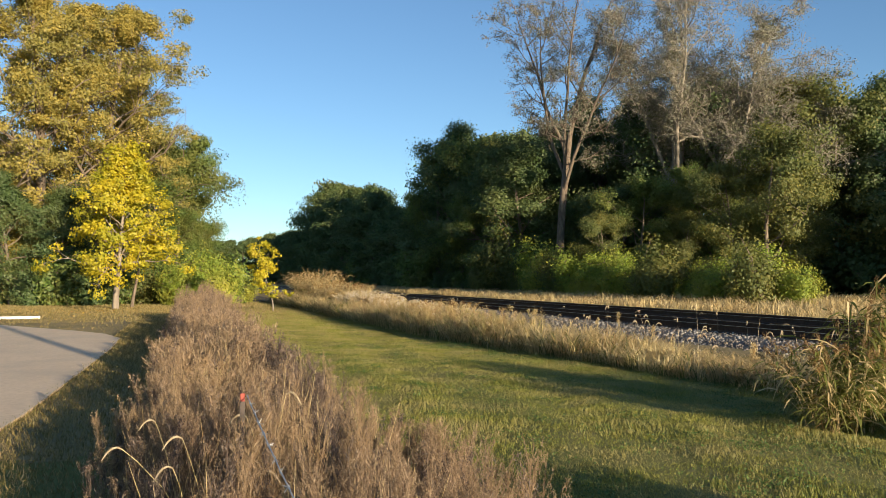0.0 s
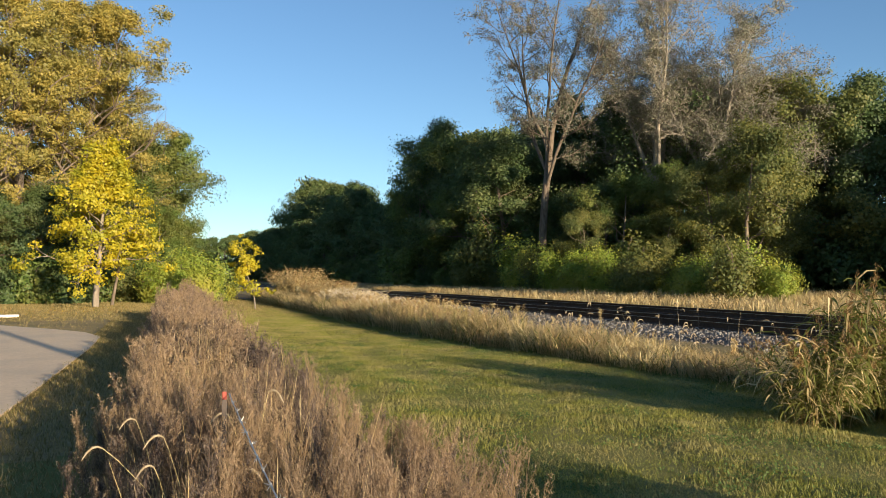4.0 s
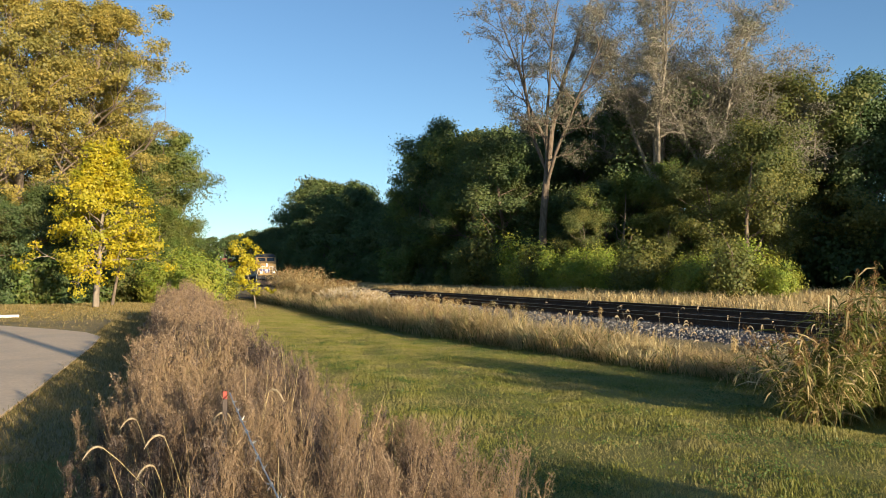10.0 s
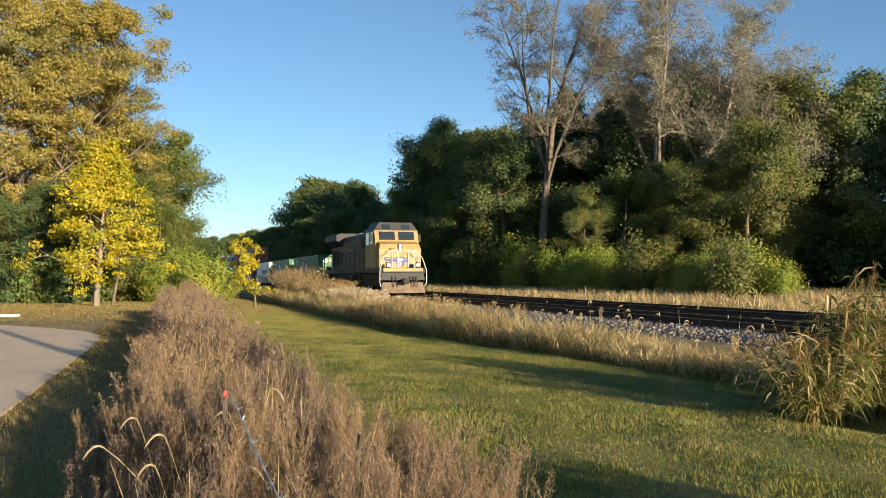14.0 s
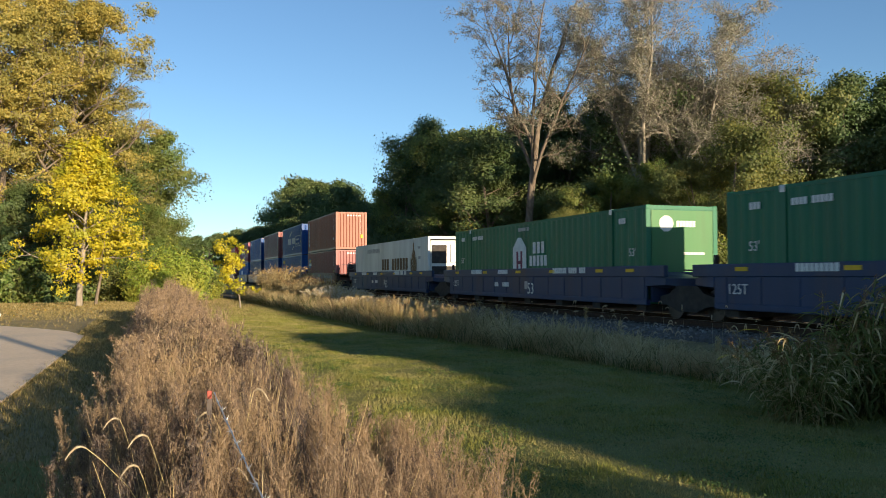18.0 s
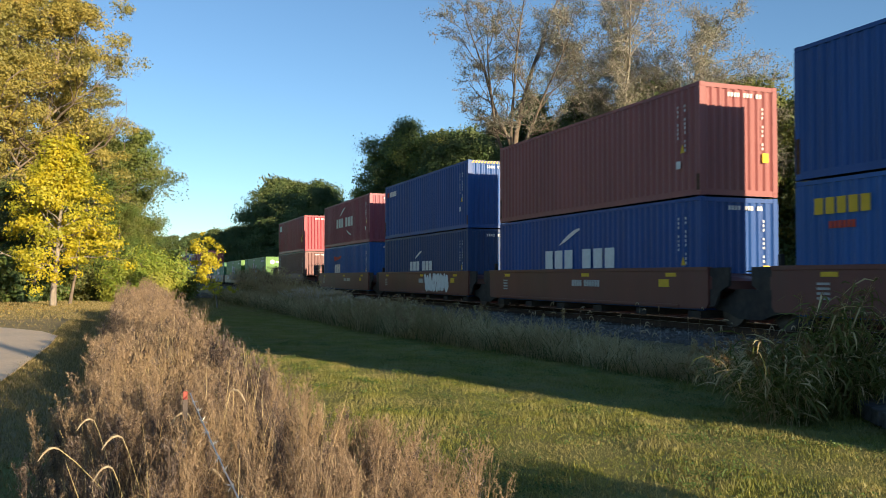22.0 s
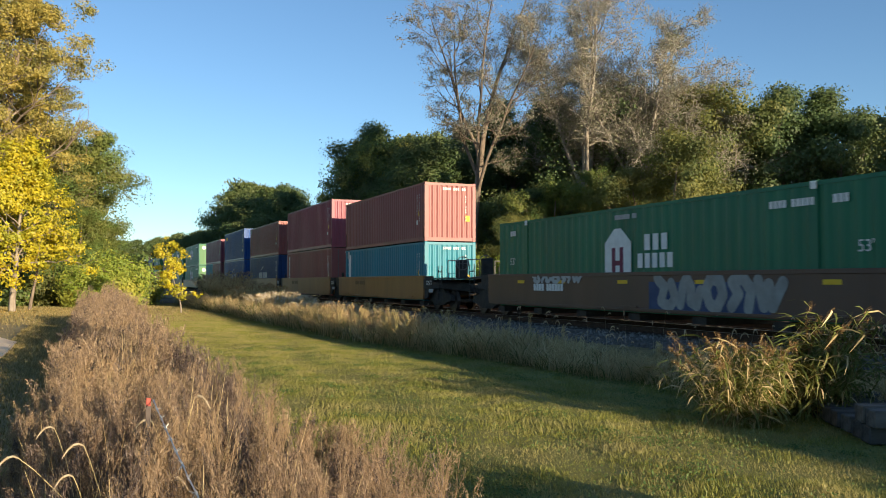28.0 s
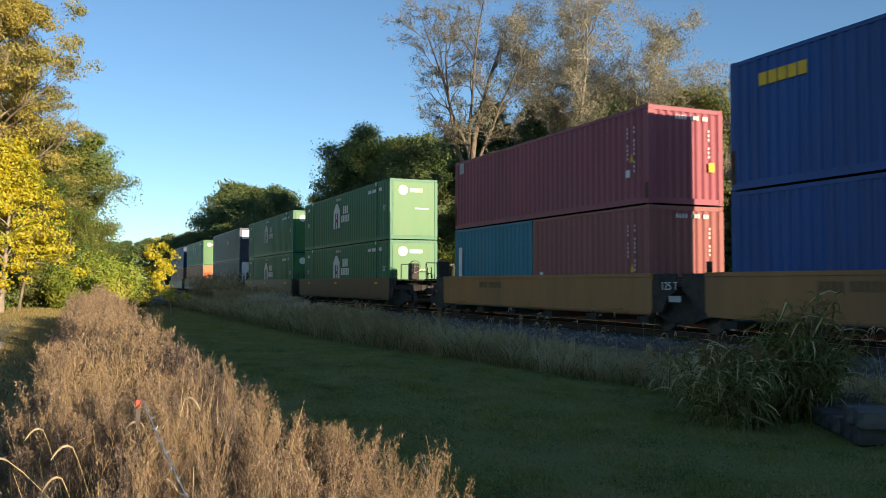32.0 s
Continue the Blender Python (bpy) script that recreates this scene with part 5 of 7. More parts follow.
def hazard_stripes(ob, H):
    """Faded slanting stripes along the front top rail."""
    g = Geo()
    for i in range(15):
        a = -1.05 + 0.14 * i
        g.add([(x, a + dy, z) for x in (-0.008, 0.001) for dy, z in ((0, H - 0.125), (0.07, H - 0.125), (0.13, H - 0.03), (0.06, H - 0.03))],
              [(0, 1, 2, 3), (7, 6, 5, 4), (0, 4, 5, 1), (1, 5, 6, 2), (2, 6, 7, 3), (3, 7, 4, 0)])
    tagged(part("hazard_stripes", g, MARK_YELLOW, ob, "faded yellow slanting stripes"), "faded yellow slanting stripes", kind="stuff")


def markings40(ob, L, H, mat=MARK_WHITE):
    """Identity code and weight tables as small bars: upright beside the front post, on the end and at the top edge."""
    g = Geo()
    for x, n in ((-0.62, 11), (-0.92, 9)):
        for i in range(n):
            if (i * 7 + n) % 5:
                g.box(x, x + 0.04, NEAR - 0.012, NEAR - 0.004, H - 0.5 - i * 0.115 - 0.07, H - 0.5 - i * 0.115)
    g.box(-0.98, -0.80, NEAR - 0.012, NEAR - 0.004, 0.75, 0.95)
    part("identity_code", g, mat, ob)
    g = Geo()
    for i in range(11):
        if (i * 5) % 4:
            g.box(0.004, 0.012, 0.72, 0.755, H - 0.45 - i * 0.115 - 0.07, H - 0.45 - i * 0.115)
    part("identity_code", g, mat, ob)
    part("sticker", Geo().prism([(-0.80, 0.80 + 0.35), (-0.62, 1.15), (-0.71, 1.37)], NEAR - 0.012, NEAR - 0.004), MARK_YELLOW, ob)
    end_plate(ob, 0.72, 0.92, 0.9, 1.15, MARK_YELLOW)
    g = Geo()
    for i in range(11):
        if i not in (4, 8):
            g.box(-0.010, 0.001, -0.35 + 0.1 * i, -0.29 + 0.1 * i, H - 0.33, H - 0.22)
    tagged(part("identity_code", g, mat, ob), kind="stuff")
    for x in (-0.085, -L + 0.085):
        part("rust_patch", Geo().box(x - 0.06, x + 0.06, NEAR - 0.004, NEAR, 0.14, 0.55 if x > -1 else 0.9), RUST, ob)


BASE1 = 0.36
H96 = 2.896
UP = BASE1 + H96 + 0.02


def side_logo(ob, x, z, s=1.0):
    """The freight line's mark: two rows of three white blocks and a wing-like stroke over them."""
    word(ob, x, z, 0.60 * s, 3, MARK_WHITE, w=0.86, gap=0.27)
    word(ob, x + 2.5 * s, z, 0.60 * s, 3, MARK_WHITE, w=0.86, gap=0.27)
    swoosh(ob, x + 0.95 * s, z + 0.76 * s, 1.4 * s, 0.52 * s, MARK_WHITE)


def house_logo(ob, x, z, s=1.0):
    w, h = 1.25 * s, 1.38 * s
    part("emblem", Geo().prism([(x, z), (x + w, z), (x + w, z + 0.72 * h), (x + 0.62 * w, z + h), (x + 0.38 * w, z + h), (x, z + 0.72 * h)], NEAR - 0.010, NEAR - 0.004), MARK_WHITE, ob)
    g = Geo()
    for a in (0.28, 0.58):
        g.box(x + a * w, x + (a + 0.13) * w, NEAR - 0.016, NEAR - 0.010, z, z + 0.62 * h)
    g.box(x + 0.41 * w, x + 0.58 * w, NEAR - 0.016, NEAR - 0.010, z + 0.26 * h, z + 0.36 * h)
    part("emblem", g, MARK_PLUM, ob)
    word(ob, x + 1.85 * s, z + 0.74 * s, 0.42 * s, 3, MARK_WHITE, w=0.55, gap=0.3)
    word(ob, x + 1.55 * s, z + 0.28 * s, 0.38 * s, 5, MARK_WHITE, w=0.56, gap=0.26)


def green53(u, base, colour, end, double=False):
    ob = container(u, base, 16.15, H96, colour, "green corrugated 53-foot container with a white house emblem", "ribbed")
    # dark green boxes take a paler end paint, their sunlit look put in colour
    part("end_panel", Geo().box(0.0, 0.004, -1.05, 1.05, 0.2, 2.74), PAINTS[end], ob, "ribbed end panel, sunlit look put into its pale paint")
    house_logo(ob, -9.5, 0.93 if not double else 1.0)
    word(ob, -9.0, 2.55, 0.13, 10, MARK_GREY, drop=(7,))
    word(ob, -3.2 if u < 0 else -13.9, 2.40, 0.16, 10, MARK_WHITE, "identity_code", drop=(4,))
    word(ob, -1.5, 2.4, 0.17, 3, MARK_WHITE, "identity_code")
    word(ob, -15.3, 2.4, 0.17, 3, MARK_WHITE, "identity_code")
    letters(ob, "53'", -0.95, 1.42, 0.24, MARK_WHITE)
    letters(ob, "53'", -15.35, 1.42, 0.24, MARK_WHITE)
    plate(ob, -2.06, -1.9, 2.72, 2.88, MARK_WHITE, y=NEAR - 0.012)
    plate(ob, -14.25, -14.09, 2.72, 2.88, MARK_WHITE, y=NEAR - 0.012)
    g = Geo()
    n = 10
    g.add([(0.012, -0.55 + 0.24 * math.cos(2 * math.pi * i / n), 2.35 + 0.24 * math.sin(2 * math.pi * i / n)) for i in range(n)] + [(0.006, -0.55 + 0.24 * math.cos(2 * math.pi * i / n), 2.35 + 0.24 * math.sin(2 * math.pi * i / n)) for i in range(n)],
          [tuple(range(n)), tuple(range(n, 2 * n))[::-1]] + [(i, (i + 1) % n, n + (i + 1) % n, n + i) for i in range(n)])
    part("emblem", g, MARK_WHITE, ob)
    g = Geo()
    for i in range(6):
        g.box(0.006, 0.012, -0.2 + i * 0.11, -0.12 + i * 0.11, 2.26, 2.44)
    for i in range(9):
        g.box(0.006, 0.012, 0.05 + i * 0.08, 0.11 + i * 0.08, 1.45, 1.52)
    part("lettering", g, MARK_WHITE, ob)
    return ob


def reefer(u):
    ob = container(u, BASE1, 15.6, H96, "white", "white refrigerated container with a brown and gold fleet mark", "smooth")
    # cooling unit in the front end
    fr = Geo().box(0.0, 0.62, -1.219, -1.10, 0.0, H96, 0.01).box(0.0, 0.62, 1.10, 1.219, 0.0, H96, 0.01).box(0.0, 0.62, -1.10, 1.10, H96 - 0.14, H96, 0.01).box(0.0, 0.62, -1.1, 1.1, 0.0, 0.12)
    part("end_frame", fr, PAINTS["white"], ob)
    unit_ = part("cooling_unit", Geo().box(0.0, 0.42, -1.02, 1.02, 0.25, 2.7, 0.04), PAINTS["white"], ob, "white cooling unit with dark grilles")
    part("grille", Geo().box(0.42, 0.44, -0.95, -0.15, 1.5, 2.45, 0.005), STEEL_DARK, unit_)
    part("grille", Geo().box(0.42, 0.44, -0.95, 0.9, 0.75, 1.35, 0.005), STEEL_DARK, unit_)
    part("fan_cover", Geo().box(0.42, 0.50, 0.05, 0.9, 1.55, 2.5, 0.03), MARK_WHITE, unit_)
    word(ob, -12.2, 2.3, 0.26, 9, MARK_GREY, w=0.9, gap=0.45)
    word(ob, -8.5, 1.2, 0.66, 10, MARK_BROWN, w=0.6, gap=0.25, drop=(3,))
    g = Geo()
    x = -2.45
    for dx, h in ((0, 0.9), (0.22, 1.25), (0.44, 1.7), (0.66, 1.25), (0.88, 0.9)):
        g.prism([(x + dx, 1.1), (x + dx + 0.17, 1.1), (x + dx + 0.17, 0.85 + h), (x + dx + 0.085, 1.0 + h), (x + dx, 0.85 + h)], NEAR - 0.012, NEAR - 0.004)
    part("emblem", g, MARK_BROWN, ob)
    word(ob, -1.15, 1.75, 0.16, 4, MARK_GREY)
    word(ob, -1.15, 2.3, 0.12, 5, MARK_GREY)
    return ob


def box40(u, base, colour, label, logo="", L=12.192, doors_front=False, H=H96):
    ob = container(u, base, L, H, colour, label, doors_front=doors_front)
    markings40(ob, L, H)
    if logo == "line":
        side_logo(ob, -8.4 if colour == "blue" else -7.75, 1.12 if colour == "blue" else 1.15, 1.0 if colour == "blue" else 0.75)
    elif logo == "line_big":
        side_logo(ob, -8.37, 1.2, 1.0)
        swoosh(ob, -5.6, 0.95, 1.2, 0.35, MARK_WHITE, -1)
    elif logo == "eco":
        side_logo(ob, -8.37, 1.14, 1.0)
        swoosh(ob, -5.6, 0.55, 1.2, 0.4, MARK_WHITE)
        b = Geo()
        for x0, x1, z0, z1 in ((-3.6, -0.95, 1.82, 1.86), (-3.6, -0.95, 0.85, 0.89), (-3.6, -3.56, 0.85, 1.86), (-0.99, -0.95, 0.85, 1.86)):
            b.box(x0, x1, NEAR - 0.012, NEAR - 0.004, z0, z1)
        part("frame_line", b, MARK_WHITE, ob)
        letters(ob, "eco container", -3.5, 1.42, 0.24, MARK_WHITE)
        letters(ob, "bamboo flooring", -3.4, 1.02, 0.21, MARK_WHITE)
    elif logo == "small_yellow":
        word(ob, -11.65, 2.15, 0.34, 5, MARK_YELLOW, w=0.68, gap=0.2)
        word(ob, -11.5, 1.85, 0.15, 9, MARK_RED, drop=(0, 1, 8))
    elif logo == "small_yellow_top":
        word(ob, -11.3, 2.2, 0.28, 5, MARK_YELLOW, w=0.85, gap=0.12)
    elif logo == "small_white":
        hazard_stripes(ob, H96)
        word(ob, -11.3, 2.25, 0.26, 5, MARK_WHITE, w=0.8, gap=0.12)
        plate(ob, -11.75, -11.45, 2.25, 2.51, MARK_RED)
    elif logo == "upright":
        g = Geo()
        for i in range(6):
            g.box(-11.5, -11.22, NEAR - 0.012, NEAR - 0.004, H96 - 0.55 - i * 0.36, H96 - 0.29 - i * 0.36)
        part("lettering", g, MARK_WHITE, ob)
    elif logo == "beacon":
        plate(ob, -11.7, -10.5, 1.55, 2.4, PAINTS["blue"], "panel")
        word(ob, -11.3, 1.75, 0.22, 6, MARK_WHITE, y=NEAR - 0.01)
        plate(ob, -11.62, -11.42, 1.65, 2.25, MARK_WHITE, "emblem", y=NEAR - 0.01)
        part("emblem", Geo().prism([(-11.3, 2.15), (-10.55, 2.02), (-10.55, 2.35)], NEAR - 0.022, NEAR - 0.014), MARK_YELLOW, ob)
    elif logo == "letters_corner":
        word(ob, -11.6, 2.05, 0.5, 3, MARK_WHITE, w=0.7, gap=0.15)
        plate(ob, -1.2, -0.85, 0.75, 1.15, MARK_YELLOW)
    elif logo == "wave":
        part("emblem", Geo().prism([(-8.9, 1.9), (-7.2, 2.05), (-6.9, 2.25), (-8.0, 2.15), (-9.1, 2.25)], NEAR - 0.012, NEAR - 0.004), MARK_RED, ob)
        word(ob, -8.8, 1.05, 0.62, 3, MARK_WHITE, w=0.75, gap=0.12)
    elif logo == "line_big_plain":
        side_logo(ob, -7.7, 1.15, 0.76)
    elif logo == "corner_tag":
        plate(ob, -11.75, -11.4, 2.1, 2.5, MARK_GREY)
    return ob


# ---- well cars and their trucks ----
def truck_meshes():
    side = Geo().prism([(-1.25, 0.42), (-1.25, 0.62), (-0.75, 0.72), (-0.45, 0.92), (0.45, 0.92), (0.75, 0.72), (1.25, 0.62), (1.25, 0.42), (0.8, 0.36), (0.4, 0.22), (-0.4, 0.22), (-0.8, 0.36)], -0.09, 0.09)
    w = Geo()
    n = 20
    for y0, y1, r in ((-0.07, 0.07, 0.42), (-0.07, -0.04, 0.45), (0.06, 0.10, 0.16)):
        w.tube((0, y0, 0), (0, y1, 0), r, n=n)
    bol = Geo().box(-0.28, 0.28, -1.0, 1.0, 0.62, 0.9, 0.03)
    spring = Geo()
    for dx in (-0.2, 0.0, 0.2):
        for k in range(4):
            spring.tube((dx, 0, 0.40 + k * 0.06), (dx, 0, 0.43 + k * 0.06), 0.085, n=8)
    return [mesh_of(nm, g.v, g.f, m) for nm, g, m in (("side_frame", side, STEEL_DARK), ("wheel", w, WHEEL), ("bolster", bol, STEEL_DARK), ("spring_nest", spring, STEEL_GREY))]


TRUCK = truck_meshes()
FLOOR_BEAM = mesh_of("floor_beam", *(lambda g: (g.v, g.f))(Geo().box(-0.25, 0.25, -1.27, 1.27, 0.18, 0.355)), STEEL_DARK)


def truck(parent, x):
    t = part("truck", Geo().box(x - 0.28, x + 0.28, -1.0, 1.0, 0.62, 0.9, 0.03), STEEL_DARK, parent)
    for s in (-1, 1):
        f = part("side_frame", TRUCK[0], None, t)
        f.location = (x, s * 1.02, 0)
        f = part("spring_nest", TRUCK[3], None, t)
        f.location = (x, s * 1.02, 0)
        for dx in (-0.89, 0.89):
            w = part("wheel", TRUCK[1], None, t)
            w.location, w.rotation_euler = (x + dx, s * 0.77, 0.42), (0, 0, 0 if s > 0 else math.pi)
    part("axle", Geo().tube((x - 0.89, -0.75, 0.42), (x - 0.89, 0.75, 0.42), 0.08), STEEL_DARK, t)
    part("axle", Geo().tube((x + 0.89, -0.75, 0.42), (x + 0.89, 0.75, 0.42), 0.08), STEEL_DARK, t)
    return t


def well_car(u, L, style, front_end, rear_end, rear_gap, label, front_gap=1.6):
    """One well unit whose container starts at u; ends: 'joint' (shared truck) or 'outer' (platform, rail, brake wheel)."""
    ob = thing("well_car", pose(0, 0, 0), label, "wagon", "well cars of the train")
    p = CAR_PAINT[style]
    a, b = 0.28, -L - 0.28          # inner ends of the well
    y0, y1 = 1.27, 1.42
    top, low = 1.46, 0.42
    for s in (-1, 1):
        g = Geo()
        lo, hi = (-y1, -y0) if s < 0 else (y0, y1)
        face = -1.40 if s < 0 else 1.37
        if style == "fec":
            g.box(b - 0.9, a + 0.9, lo, hi, 1.16, top + 0.02, 0.02)                     # top chord
            g.box(b, a, face, face + 0.03, low, 1.16)
            g.box(b, a, lo, hi, low - 0.06, low + 0.10, 0.02)
            for i in range(int(L / 1.24) + 1):
                x = b + 0.4 + i * 1.24
                g.box(x - 0.09, x + 0.09, lo + (0 if s < 0 else 0.02), hi - (0.02 if s < 0 else 0), low + 0.1, 1.16, 0.01)
        else:
            c, e = (0.9, 0.08) if style == "ochre" else (0.5, 0.25)
            g.prism([(b - e, top), (a + e, top), (a + e, low + 0.14), (a + e - 0.08, low + 0.02), (a - c, low), (b + c, low), (b - e + 0.08, low + 0.02), (b - e, low + 0.14)], lo if s < 0 else lo + 0.04, hi if s > 0 else hi - 0.04)
            g.box(b - e, a + e, lo - 0.025 if s < 0 else hi, lo if s < 0 else hi + 0.025, top - 0.10, top, 0.008)
            g.box(b + 0.9, a - 0.9, lo - 0.03 if s < 0 else hi, lo if s < 0 else hi + 0.03, low + 0.02, low + 0.09, 0.008)
            if style != "rust":
                for i in range(3):
                    x = b + 1.6 + i * (L - 2.6) / 2
                    g.box(x - 0.35, x + 0.35, lo - 0.05 if s < 0 else hi, lo if s < 0 else hi + 0.05, low + 0.10, low + 0.14)
        part("side_sill", g, p, ob)
    for i in range(int(L / 2.4) + 1):
        x = b + 0.5 + i * (L - 0.44) / int(L / 2.4)
        fb = part("floor_beam", FLOOR_BEAM, None, ob)
        fb.location = (x, 0, 0)
    for x, sgn in ((a, 1), (b, -1)):
        part("bulkhead", Geo().box(min(x, x + sgn * 0.1), max(x, x + sgn * 0.1), -y0, y0, 0.45, 1.30, 0.01), p, ob)
    # ends
    for end, x, sgn, gap in ((front_end, a, 1, front_gap), (rear_end, b, -1, rear_gap)):
        reach = gap
        xe = x + sgn * reach
        g = Geo().box(min(x, xe), max(x, xe), -0.35, 0.35, 0.78, 1.12, 0.02)
        for s in (-1, 1):
            g.add([(x, s * 1.42, 1.3), (x, s * 0.35, 1.3), (xe, s * 0.35, 1.12), (x + sgn * reach * 0.6, s * 1.3, 1.12), (x, s * 1.42, 0.9), (x, s * 0.35, 0.8), (xe, s * 0.35, 0.8), (x + sgn * reach * 0.6, s * 1.3, 0.95)],
                  [(0, 1, 2, 3), (4, 7, 6, 5), (0, 3, 7, 4), (1, 5, 6, 2), (0, 4, 5, 1), (3, 2, 6, 7)])
        if style != "fec":
            for s in (-1, 1):
                part("end_casting", Geo().prism([(x + sgn * 0.02, 1.44), (x + sgn * 0.95, 1.44), (x + sgn * 0.95, 1.02), (x + sgn * 0.62, 0.86), (x + sgn * 0.42, 0.50), (x + sgn * 0.02, 0.46)], s * 1.33 - 0.035, s * 1.33 + 0.035), STEEL_DARK, ob)
        part("end_sill", g, p if style in ("fec", "rust") else STEEL_DARK, ob)
        if end == "outer":
            pl = part("platform", Geo().box(min(x, xe), max(x, xe), -1.35, 1.35, 1.32, 1.37, 0.01), STEEL_DARK, ob)
            for s in (-1, 1):
                part("grab_rail", Geo().bars([(xe - sgn * 0.1, s * 1.3, 1.37), (xe - sgn * 0.1, s * 1.3, 2.05), (xe - sgn * 0.1, s * 0.8, 2.05), (xe - sgn * 0.1, s * 0.8, 1.37)], 0.022), STEEL_GREY, ob)
                part("ladder", Geo().bars([(xe - sgn * 0.5, s * 1.4, 0.45), (xe - sgn * 0.5, s * 1.4, 1.85)], 0.02).bars([(xe - sgn * 0.9, s * 1.4, 0.45), (xe - sgn * 0.9, s * 1.4, 1.85)], 0.02).bars([(xe - sgn * 0.5, s * 1.4, 0.75), (xe - sgn * 0.9, s * 1.4, 0.75)], 0.02).bars([(xe - sgn * 0.5, s * 1.4, 1.1), (xe - sgn * 0.9, s * 1.4, 1.1)], 0.02).bars([(xe - sgn * 0.5, s * 1.4, 1.6), (xe - sgn * 0.9, s * 1.4, 1.6)], 0.02), STEEL_DARK, ob)
            n = 14
            bw = Geo()
            for i in range(n):
                t0, t1 = 2 * math.pi * i / n, 2 * math.pi * (i + 1) / n
                bw.tube((xe - sgn * 0.2, -0.6 + 0.27 * math.cos(t0), 1.95 + 0.27 * math.sin(t0)), (xe - sgn * 0.2, -0.6 + 0.27 * math.cos(t1), 1.95 + 0.27 * math.sin(t1)), 0.02, n=5)
            bw.bars([(xe - sgn * 0.2, -0.87, 1.95), (xe - sgn * 0.2, -0.33, 1.95)], 0.015).bars([(xe - sgn * 0.2, -0.6, 1.68), (xe - sgn * 0.2, -0.6, 2.22)], 0.015)
            part("brake_wheel", bw, STEEL_GREY, ob)
            part("brake_stand", Geo().box(xe - sgn * 0.35 - 0.06, xe - sgn * 0.35 + 0.06, -0.85, -0.35, 1.37, 2.1, 0.03), STEEL_DARK, ob)
            part("coupler", Geo().box(min(xe, xe + sgn * 0.55), max(xe, xe + sgn * 0.55), -0.12, 0.12, 0.72, 0.98, 0.03), STEEL_DARK, ob)
            part("hose", Geo().bars([(xe + sgn * 0.1, 0.3, 0.85), (xe + sgn * 0.3, 0.32, 0.5), (xe + sgn * 0.5, 0.28, 0.42)], 0.025), STEEL_DARK, ob)
            truck(ob, x + sgn * reach * 0.42)
        elif sgn < 0:
            truck(ob, x - reach - 0.02)
            part("walkway", Geo().box(xe + 0.1, x, -1.3, 1.3, 1.32, 1.36, 0.008), STEEL_DARK, ob)
            for s in (-1, 1):
                part("guide_post", Geo().box(x - 0.30, x - 0.18, s * 1.15 - 0.06, s * 1.15 + 0.06, 1.36, 1.72, 0.02), STEEL_DARK, ob)
    return rides(ob, u)


def reflectors(ob, L, xs, z=1.30, y=-1.42, mat=None, w=0.45, h=0.10):
    for x in xs:
        part("reflector", Geo().box(x, x + w, y - 0.012, y - 0.004, z, z + h), mat or MARK_YELLOW, ob)


SHAPES = (((0.05, 0.15), (0.15, 0.7), (0.4, 0.95), (0.6, 0.6), (0.5, 0.2), (0.8, 0.1), (0.95, 0.5)), ((0.1, 0.85), (0.3, 0.2), (0.5, 0.75), (0.65, 0.15), (0.95, 0.8)), ((0.1, 0.5), (0.35, 0.9), (0.75, 0.85), (0.9, 0.45), (0.6, 0.08), (0.25, 0.15), (0.1, 0.5)),
          ((0.0, 0.9), (0.35, 0.6), (0.2, 0.25), (0.6, 0.05), (0.9, 0.35), (0.7, 0.8)), ((0.1, 0.1), (0.45, 0.45), (0.15, 0.85), (0.6, 0.95), (0.95, 0.6), (0.8, 0.1)))


def scrawl(ob, x, z, w, h, n, seed, mat, y=-1.42):
    """Sprayed graffiti: each figure is one part of fat rounded strokes."""
    r = random.Random(seed)
    for i in range(n):
        a, q, fat = x + w * i / n, 1.05 * w / n, 0.10 * h + 0.055 * w / n
        pts = [(a + q * (0.08 + 0.84 * u) + r.uniform(-0.04, 0.04) * q, z + h * (0.1 + 0.8 * v) + r.uniform(-0.05, 0.05) * h) for u, v in SHAPES[(i * 2 + seed) % 5]]
        g = Geo()
        for k, ((xa, za), (xb, zb)) in enumerate(zip(pts, pts[1:])):
            t = math.atan2(zb - za, xb - xa)
            cap = [(xa + fat * math.cos(t + math.pi / 2 + j * math.pi / 5), za + fat * math.sin(t + math.pi / 2 + j * math.pi / 5)) for j in range(6)]
            cap += [(xb + fat * math.cos(t - math.pi / 2 + j * math.pi / 5), zb + fat * math.sin(t - math.pi / 2 + j * math.pi / 5)) for j in range(6)]
            g.prism(cap, y - 0.011 - 0.0006 * k, y - 0.004)
        part("graffiti", g, mat, ob)


def car_numbers(ob, x, z, mat, n=(4, 6), h=0.2):
    word(ob, x, z, h, n[0], mat, "identity_code", y=-1.42)
    word(ob, x + (n[0] + 0.8) * h * 0.78, z, h, n[1], mat, "identity_code", y=-1.42)


SPRAY = surface("grey_spray", (0.22, 0.21, 0.20), (0.34, 0.33, 0.31), 3, 0.7)
SPRAY_PINK = surface("dull_pink_spray", (0.20, 0.14, 0.15), (0.30, 0.22, 0.22), 3, 0.7)
SPRAY_BLUE = surface("blue_spray", (0.03, 0.045, 0.11), (0.06, 0.08, 0.16), 3, 0.7)

